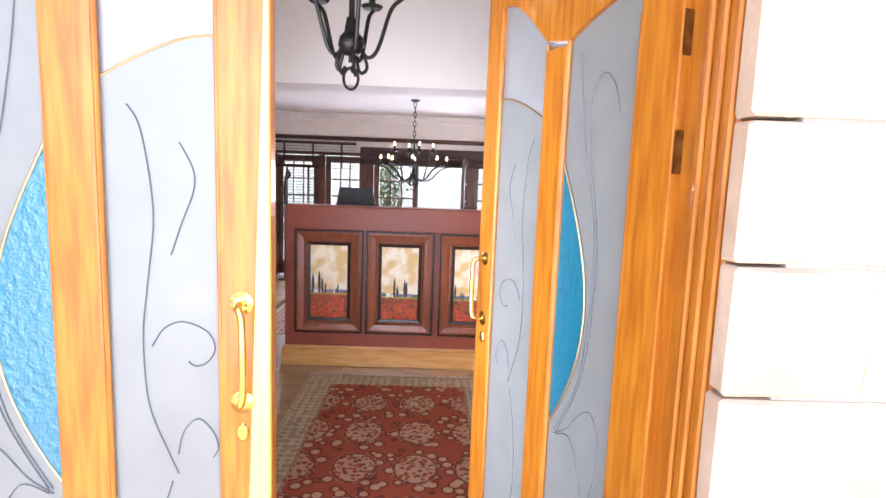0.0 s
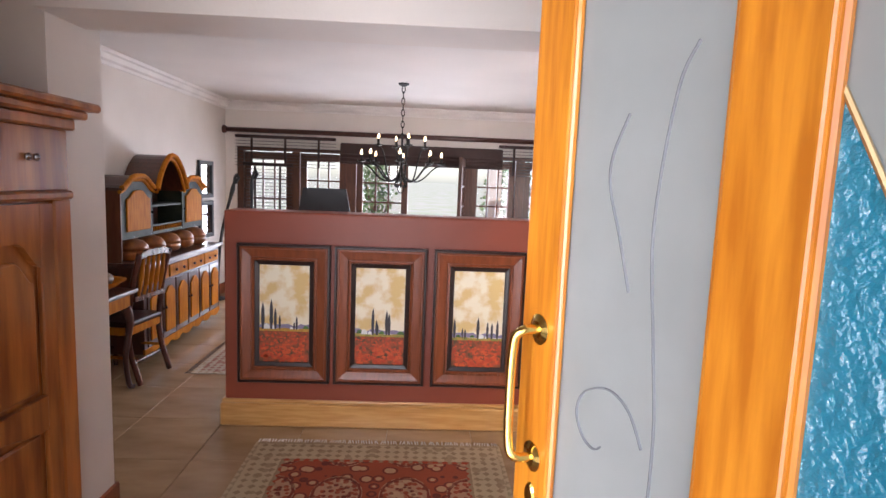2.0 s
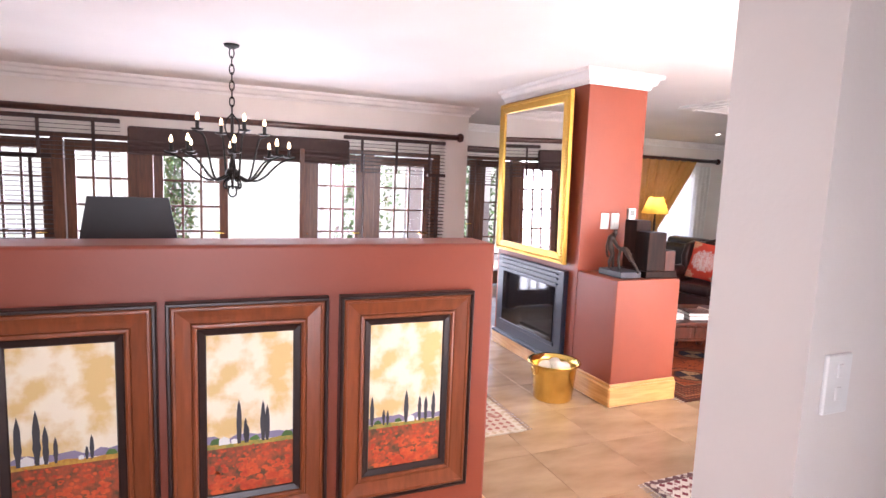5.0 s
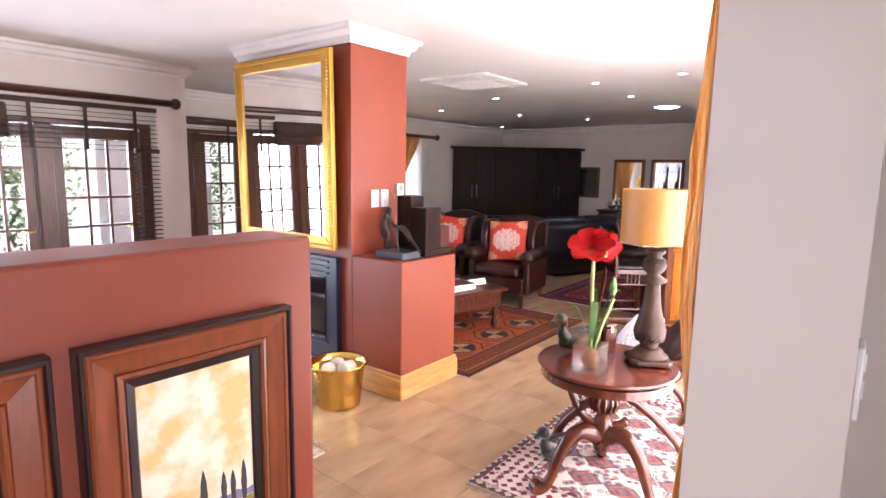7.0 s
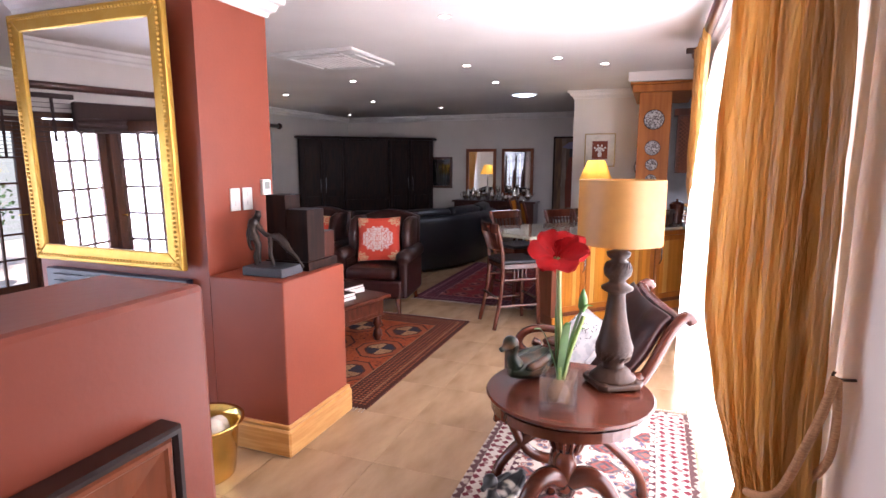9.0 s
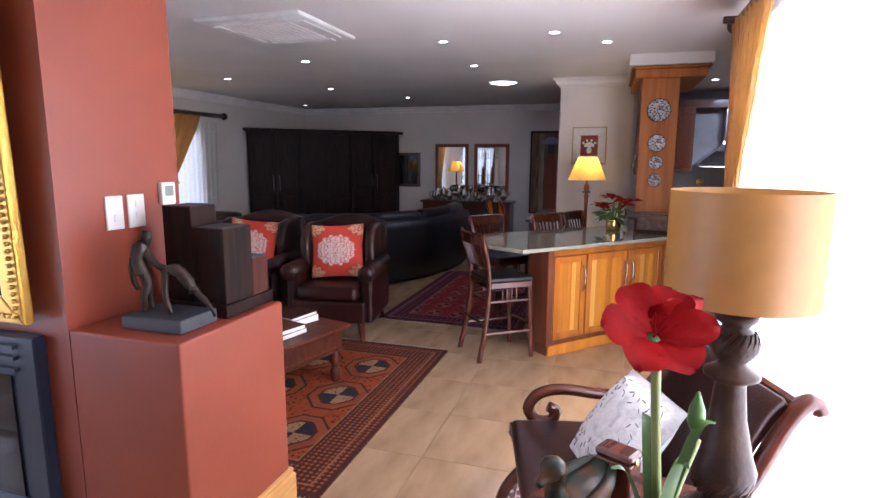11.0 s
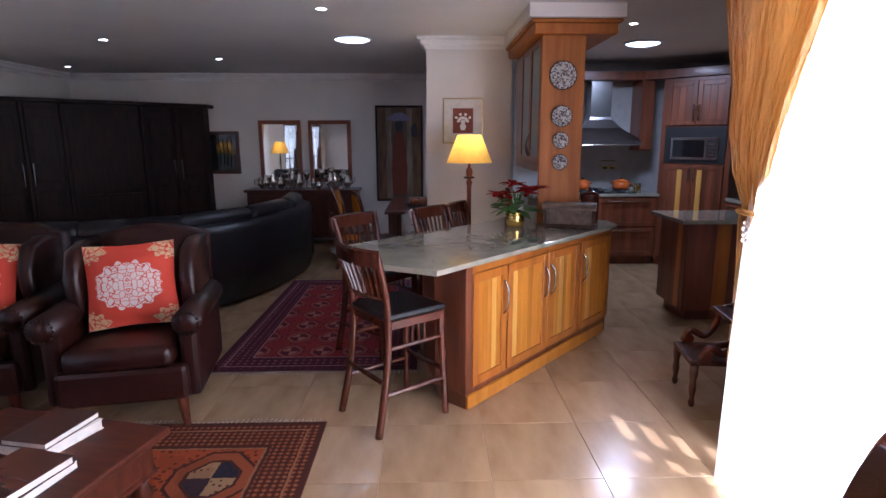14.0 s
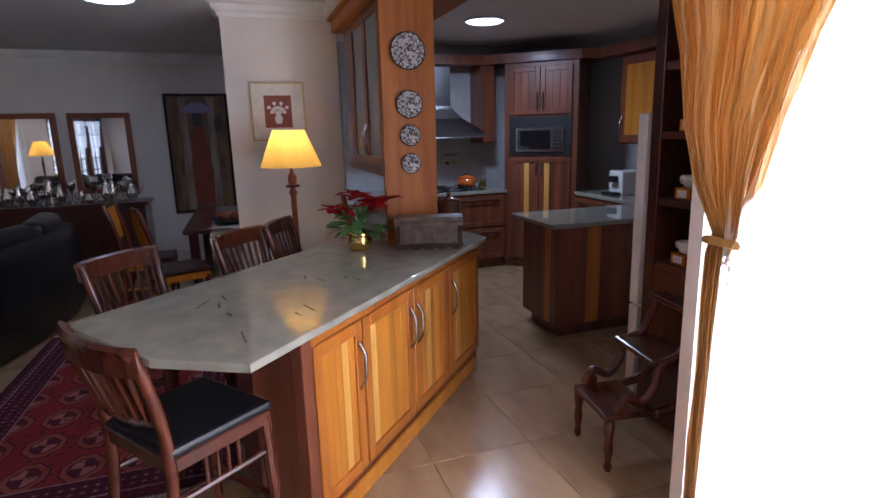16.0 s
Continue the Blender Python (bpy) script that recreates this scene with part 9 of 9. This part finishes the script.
# upper cupboards beside the hood
for y0, y1, lat in ((5.02, 5.35, True), (3.86, 4.02, False)):
    c = thing("wall_cupboard", (WX - 0.34, (y0 + y1) / 2, 1.42), "dark wooden wall cupboard beside the hood", "cupboard", "wall cupboards")
    w = (y1 - y0) / 2
    part("carcass", box(0, 0.34, -w, w, 0, 0.86, 0.003), "kitchen_dark", c)
    d = part("door", box(-0.018, 0, -w + 0.004, w - 0.004, 0.01, 0.85, 0.003), "kitchen_dark", c)
    if lat:
        lb = bmesh.new()
        for k in range(-4, 16):
            for s in (-1, 1):
                z0 = 0.03 + 0.06 * k
                add_tube(lb, [(-0.022, -w + 0.04, min(max(z0, 0.05), 0.8)), (-0.022, w - 0.04, min(max(z0 + s * 0.25, 0.05), 0.8))], 0.006, 4)
        part("lattice", lb, "teak", d, "diagonal wooden lattice")
    part("frame_rail", box(-0.024, -0.018, -w + 0.01, w - 0.01, 0.80, 0.84), "kitchen_dark", d)


def tall_unit():
    a, b = Vector((9.66, 3.85, 0)), Vector((9.08, 3.28, 0))
    u = (b - a).normalized()
    L = (b - a).length
    rz = math.degrees(math.atan2(u.y, u.x))
    c = thing("oven_tower", (a.x, a.y, 0), "tall dark striped corner unit with built-in microwave", "kitchen cabinet", "kitchen units", rz)
    F = -1 if (pose(0, 0, 0, 0, 0, rz) @ Vector((0, -1, 0))).x < 0 else 1
    c.matrix_world = pose(a.x, a.y, 0, 0, 0, rz) if F == -1 else pose(b.x, b.y, 0, 0, 0, rz + 180)
    part("carcass", box(0, L, 0.0, 0.6, 0.08, 2.26, 0.003), "kitchen_dark", c)
    part("kick", box(0, L, 0.03, 0.55, 0, 0.08), "kitchen_dark", c)
    panel_door(c, 0.06, L / 2, 1.72, 2.22, 0, None, "kitchen_dark", "kitchen_dark", 3)
    panel_door(c, L / 2, L - 0.06, 1.72, 2.22, 0, None, "kitchen_dark", "kitchen_dark", 3)
    panel_door(c, 0.06, L / 2, 0.12, 1.26, 0, None, "kitchen_dark", "kitchen_dark", 4, "door", (2,))
    panel_door(c, L / 2, L - 0.06, 0.12, 1.26, 0, None, "kitchen_dark", "kitchen_dark", 4, "door", (0,))
    for x in (L / 2 - 0.03, L / 2 + 0.03):
        for z0, z1 in ((1.76, 1.95), (1.06, 1.22)):
            bow_handle(x, z0, z1, -0.022, c)
    part("oven_niche", box(0.06, L - 0.06, -0.012, 0.0, 1.28, 1.70), "black", c)
    m = thing("microwave", (0, 0, 0), "steel built-in microwave with dark window", "microwave")
    m.matrix_world = c.matrix_world @ pose(L / 2, 0, 1.32)
    part("case", box(-0.27, 0.27, -0.03, -0.012, 0, 0.26, 0.004), "steel", m)
    part("window", box(-0.24, 0.12, -0.034, -0.03, 0.03, 0.23), "darkmirror", m, "dark glass window")
    part("control_panel", box(0.15, 0.25, -0.034, -0.03, 0.03, 0.23), "black", m)
    for k in range(4):
        part("button", box(0.165, 0.235, -0.037, -0.034, 0.05 + 0.04 * k, 0.07 + 0.04 * k), "steel", m)


tall_unit()
base_run("side_unit", (9.08, 3.27, 0), 180, 2.4, "dark wooden base unit along the side wall", 3).matrix_world = pose(6.9, 3.27, 0, 0, 0, 0) @ pose(2.18, 0, 0, 0, 0, 180)
w3 = thing("side_worktop", (0, 0, 0), "grey granite worktop along the side wall", "worktop")
part("slab", box(6.68, 9.08, 2.66, 3.30, 0.862, 0.9, 0.004), "granite", w3)
for k in range(2):
    c = thing("wall_cupboard", (8.55 - 0.62 * k, 2.75, 1.40), "tall dark wooden wall cupboard above the side worktop", "cupboard", "wall cupboards")
    part("carcass", box(-0.3, 0.3, -0.17, 0.17, 0, 0.86, 0.003), "kitchen_dark", c)
    d = part("door", box(-0.29, 0.29, 0.17, 0.188, 0.01, 0.85, 0.003), "kitchen_dark", c)
    part("door_panel", box(-0.20, 0.20, 0.188, 0.194, 0.09, 0.77, 0.003), "kitchen", d)
    part("bow_handle", tube(curve_pts([(0.25, 0.188, 0.28), (0.25, 0.22, 0.18), (0.25, 0.188, 0.08)], 4), 0.007, 8), "steel", d)
structure(part("kitchen_pelmet", prism([(WX - 0.36, 5.40), (WX - 0.36, 4.0), (9.16, 3.20), (9.10, 3.02), (6.2, 3.02), (6.2, 2.8), (WX, 2.8), (WX, 5.40)], 2.28, 2.38), "kitchen_dark"), "dark wooden pelmet round the kitchen", "pelmet")
cm = thing("coffee_machine", (8.62, 3.0, 0.9), "white coffee machine on the side worktop", "coffee machine")
part("case", box(-0.11, 0.11, -0.16, 0.12, 0.0, 0.24, 0.015, 2), "white_plastic", cm)
part("spout", box(-0.05, 0.05, 0.12, 0.18, 0.13, 0.19, 0.006), "black", cm)
part("drip_tray", box(-0.09, 0.09, 0.12, 0.22, 0.0, 0.03, 0.004), "black", cm)
kt = thing("kettle", (8.32, 3.0, 0.9), "small dark kitchen appliance beside the coffee machine", "appliance")
part("body", lathe([(0.0, 0), (0.07, 0), (0.075, 0.06), (0.055, 0.17), (0.04, 0.19)], 20), "steel", kt, smooth=True)
part("lid", lathe([(0.042, 0.19), (0.02, 0.2), (0, 0.215)], 16), "black", kt)
part("handle", tube(curve_pts([(0.05, 0, 0.17), (0.11, 0, 0.16), (0.11, 0, 0.06), (0.07, 0, 0.04)], 4), 0.009, 6), "black", kt)

ki = thing("kitchen_island", (7.66, 4.12, 0), "dark striped wooden kitchen island with granite top", "kitchen island")
part("carcass", box(-0.25, 0.28, -0.6, 0.38, 0.10, 0.862, 0.004), "kitchen_dark", ki)
part("kick", box(-0.20, 0.23, -0.55, 0.33, 0, 0.10), "kitchen_dark", ki)
for k in range(6):
    part("board", box(-0.25 + 0.53 * k / 6 + 0.001, -0.25 + 0.53 * (k + 1) / 6 - 0.001, 0.38, 0.388, 0.10, 0.86, 0.001), "kitchen_frame" if k == 1 else "kitchen_dark", ki)
for k in range(8):
    part("board", box(-0.258, -0.25, -0.6 + 0.98 * k / 8 + 0.001, -0.6 + 0.98 * (k + 1) / 8 - 0.001, 0.10, 0.86, 0.001), "kitchen_frame" if k == 5 else "kitchen_dark", ki)
part("granite_top", box(-0.33, 0.34, -0.65, 0.47, 0.864, 0.898, 0.004), "granite", ki, "grey granite top")

# tall shelf unit and fridge by the window
ts = thing("display_shelf", (6.10, 4.30, 0), "tall dark wooden shelf unit with small niches", "shelf")
part("back_board", box(-0.20, 0.20, -0.35, 0.05, 0, 2.4, 0.003), "dark", ts)
part("side_board", box(0.13, 0.20, 0.05, 0.35, 0, 2.4, 0.004), "dark", ts)
part("side_board", box(-0.20, -0.14, 0.05, 0.35, 0, 2.4, 0.004), "dark", ts)
ZS = (0.0, 0.85, 1.18, 1.51, 1.84, 2.17, 2.36)
for z in ZS:
    part("shelf_board", box(-0.14, 0.13, 0.05, 0.34, z, z + 0.04, 0.003), "dark", ts)
part("lower_door", box(-0.14, 0.13, 0.32, 0.345, 0.04, 0.85, 0.004), "dark", ts)
for k, z in enumerate((0.89, 1.22, 1.55, 1.88)):
    c = thing("tea_cup", (6.10, 4.56, z + 0.055), "white cup on a small yellow stand", "cup", "display cups")
    part("cup_bowl", lathe([(0.018, 0), (0.032, 0.01), (0.045, 0.045), (0.047, 0.06), (0.043, 0.058), (0.03, 0.012), (0, 0.01)], 20), "white", c, smooth=True)
    part("cup_handle", tube(curve_pts([(0.044, 0, 0.05), (0.07, 0, 0.045), (0.065, 0, 0.02), (0.038, 0, 0.018)], 4), 0.004, 6), "white", c)
    s = thing("yellow_block", (6.10, 4.56, z), "small bright yellow display block under the cup", "block", "display blocks")
    part("block", box(-0.05, 0.05, -0.05, 0.05, 0, 0.055, 0.003), "honey", s)
    part("label_card", box(-0.03, 0.03, 0.05, 0.052, 0.01, 0.045), "paper", s)
fr_ = thing("fridge", (6.345, 4.325, 0), "white refrigerator seen edge on", "fridge")
part("door", box(-0.03, 0.04, -0.35, 0.34, 0.62, 1.64, 0.008, 2), "white", fr_)
part("freezer_door", box(-0.03, 0.04, -0.35, 0.34, 0.05, 0.61, 0.008, 2), "white", fr_)
part("door_handle", tube([(0.045, 0.3, 0.75), (0.07, 0.3, 0.78), (0.07, 0.3, 1.05), (0.045, 0.3, 1.08)], 0.009, 8), "white_plastic", fr_)
part("foot", box(-0.03, 0.03, -0.3, 0.3, 0, 0.05), "black", fr_)


def library_steps():
    s = thing("library_steps", (6.06, 5.12, 0), "mahogany library steps with turned feet", "steps", "", 0)
    # rises towards -x... the lowest tread is in front (+x)
    for k, (x0, x1, z) in enumerate(((0.02, 0.30, 0.255), (-0.18, 0.06, 0.50), (-0.36, -0.14, 0.72))):
        part("tread", box(x0, x1, -0.17, 0.17, z, z + 0.03, 0.008, 2), "mahog", s)
    for y in (-0.16, 0.16):
        part("side_scroll", tube(curve_pts([(0.24, y, 0.29), (0.19, y, 0.36), (0.10, y, 0.33), (0.03, y, 0.40), (0.0, y, 0.50), (-0.10, y, 0.54), (-0.15, y, 0.62), (-0.2, y, 0.73)], 5), 0.022, 8), "mahog", s, smooth=True)
        part("side_scroll", tube(curve_pts([(0.02, y, 0.26), (-0.12, y, 0.30), (-0.24, y, 0.45), (-0.30, y, 0.72)], 5), 0.022, 8), "mahog", s, smooth=True)
        part("scroll_end", lathe([(0.0, -0.02), (0.03, -0.018), (0.03, 0.018), (0, 0.02)], 14), "mahog", s).matrix_basis = pose(0.20, y, 0.31, 90)
        for x in (0.27, -0.30):
            part("leg", lathe([(0.014, 0), (0.022, 0.02), (0.014, 0.05), (0.024, 0.11), (0.018, 0.16), (0.026, 0.2), (0.026, 0.255)], 12, (x, y, 0)), "mahog", s, smooth=True)
        part("back_post", box(-0.32, -0.28, y - 0.015, y + 0.015, 0.24, 0.73), "mahog", s)
    part("cross_rail", box(-0.30, -0.27, -0.16, 0.16, 0.22, 0.27), "mahog", s)
    s.matrix_world = pose(6.00, 4.88, 0, 0, 0, 82) @ Matrix.Diagonal((0.9, 1.0, 1.0, 1.0))


library_steps()

# ---- garden behind ----
def shrub(at, r, h, seed, label):
    t = thing("tree", at, label, "tree")
    rs = random.Random(seed)
    part("trunk", tube(curve_pts([(0, 0, 0), (0.03, 0.02, h * 0.3), (0, 0.05, h * 0.6)], 4), 0.07, 8, [1.2, 1, .9, .8, .7, .6, .5, .4, .35]), "bark", t)
    for k in range(5):
        a = 2 * math.pi * k / 5
        part("limb", tube([(0, 0.03, h * (0.25 + 0.06 * k)), (r * 0.6 * math.cos(a), r * 0.6 * math.sin(a), h * (0.5 + 0.08 * k))], 0.03, 6, [1, 0.4]), "bark", t)
    b = bmesh.new()
    for k in range(1500):
        a, q, zz = rs.uniform(0, 6.28), rs.random() ** 0.5, rs.uniform(0.15, 1.0)
        rad = r * q * (0.5 + 0.5 * math.sin(math.pi * min(zz, 0.97))) * (0.8 + 0.4 * noise.noise(Vector((a * 1.5, zz * 4, seed))))
        c = Vector((rad * math.cos(a), rad * math.sin(a), h * zz))
        d = Vector((rs.uniform(-1, 1), rs.uniform(-1, 1), rs.uniform(-0.5, 1))).normalized() * rs.uniform(0.05, 0.10)
        e = d.cross(Vector((rs.uniform(-1, 1), rs.uniform(-1, 1), rs.uniform(-1, 1)))).normalized() * 0.035
        b.faces.new([b.verts.new(c), b.verts.new(c + d * 0.5 + e), b.verts.new(c + d), b.verts.new(c + d * 0.5 - e)])
    part("crown", b, "hedge", t)


shrub((-0.35, 14.2, -0.03), 0.45, 2.2, 1, "narrow green garden shrub beyond the terrace")
shrub((2.2, 13.6, -0.03), 0.6, 2.0, 2, "leafy green garden shrub beyond the terrace")
shrub((3.4, 16.5, -0.03), 1.0, 2.6, 3, "leafy green garden tree beyond the terrace")
shrub((5.6, 15.0, -0.03), 0.8, 2.4, 5, "leafy green garden tree beyond the terrace")
for x in (-0.75, 1.9, 4.6):
    p = thing("terrace_post", (x, 12.9, -0.03), "white plastered terrace post", "post", "terrace posts")
    part("shaft", box(-0.11, 0.11, -0.11, 0.11, 0, 2.5, 0.01), "cornice", p)
    part("base", box(-0.14, 0.14, -0.14, 0.14, 0, 0.15, 0.01), "cornice", p)

# ---- floor tiles ----
TS = 0.525
near, rest = [], []
for i in range(-12, 17):
    for k in range(-7, 14):
        x, y = 3.605 + TS * i, 5.885 + TS * k
        cx, cy = x + TS / 2, y + TS / 2
        if not (-2.3 < cx < 11.7 and 2.4 < cy < 12.2):
            continue
        if cy < 5.0 and not (5.5 < cx or (-1.4 < cx < 2.0 and cy > 3.1)):
            continue
        ok = (-1.6 < cx < 2.6 and 3.2 < cy < 7.6) or (2.3 < cx < 9.0 and 4.6 < cy < 8.4) or (6.0 < cx < 9.6 and 3.3 < cy < 5.0)
        (near if ok else rest).append((x, y))
tile_mesh = None
fl_ = bpy.data.objects["floor"]
for x, y in near[:300]:
    if tile_mesh is None:
        o = part("tile", box(0.0015, TS - 0.0015, 0.0015, TS - 0.0015, -0.006, 0.0, 0.0012), "tile", fl_)
        tile_mesh = o.data
    else:
        o = new("tile", tile_mesh)
        o.parent = fl_
    o.location = (x, y, 0)
b = bmesh.new()
for x, y in near[300:] + rest:
    add_box(b, x + 0.0015, x + TS - 0.0015, y + 0.0015, y + TS - 0.0015, -0.006, 0.0)
tagged(part("tile_field", b, "tile", fl_), "", "", "", "stuff")
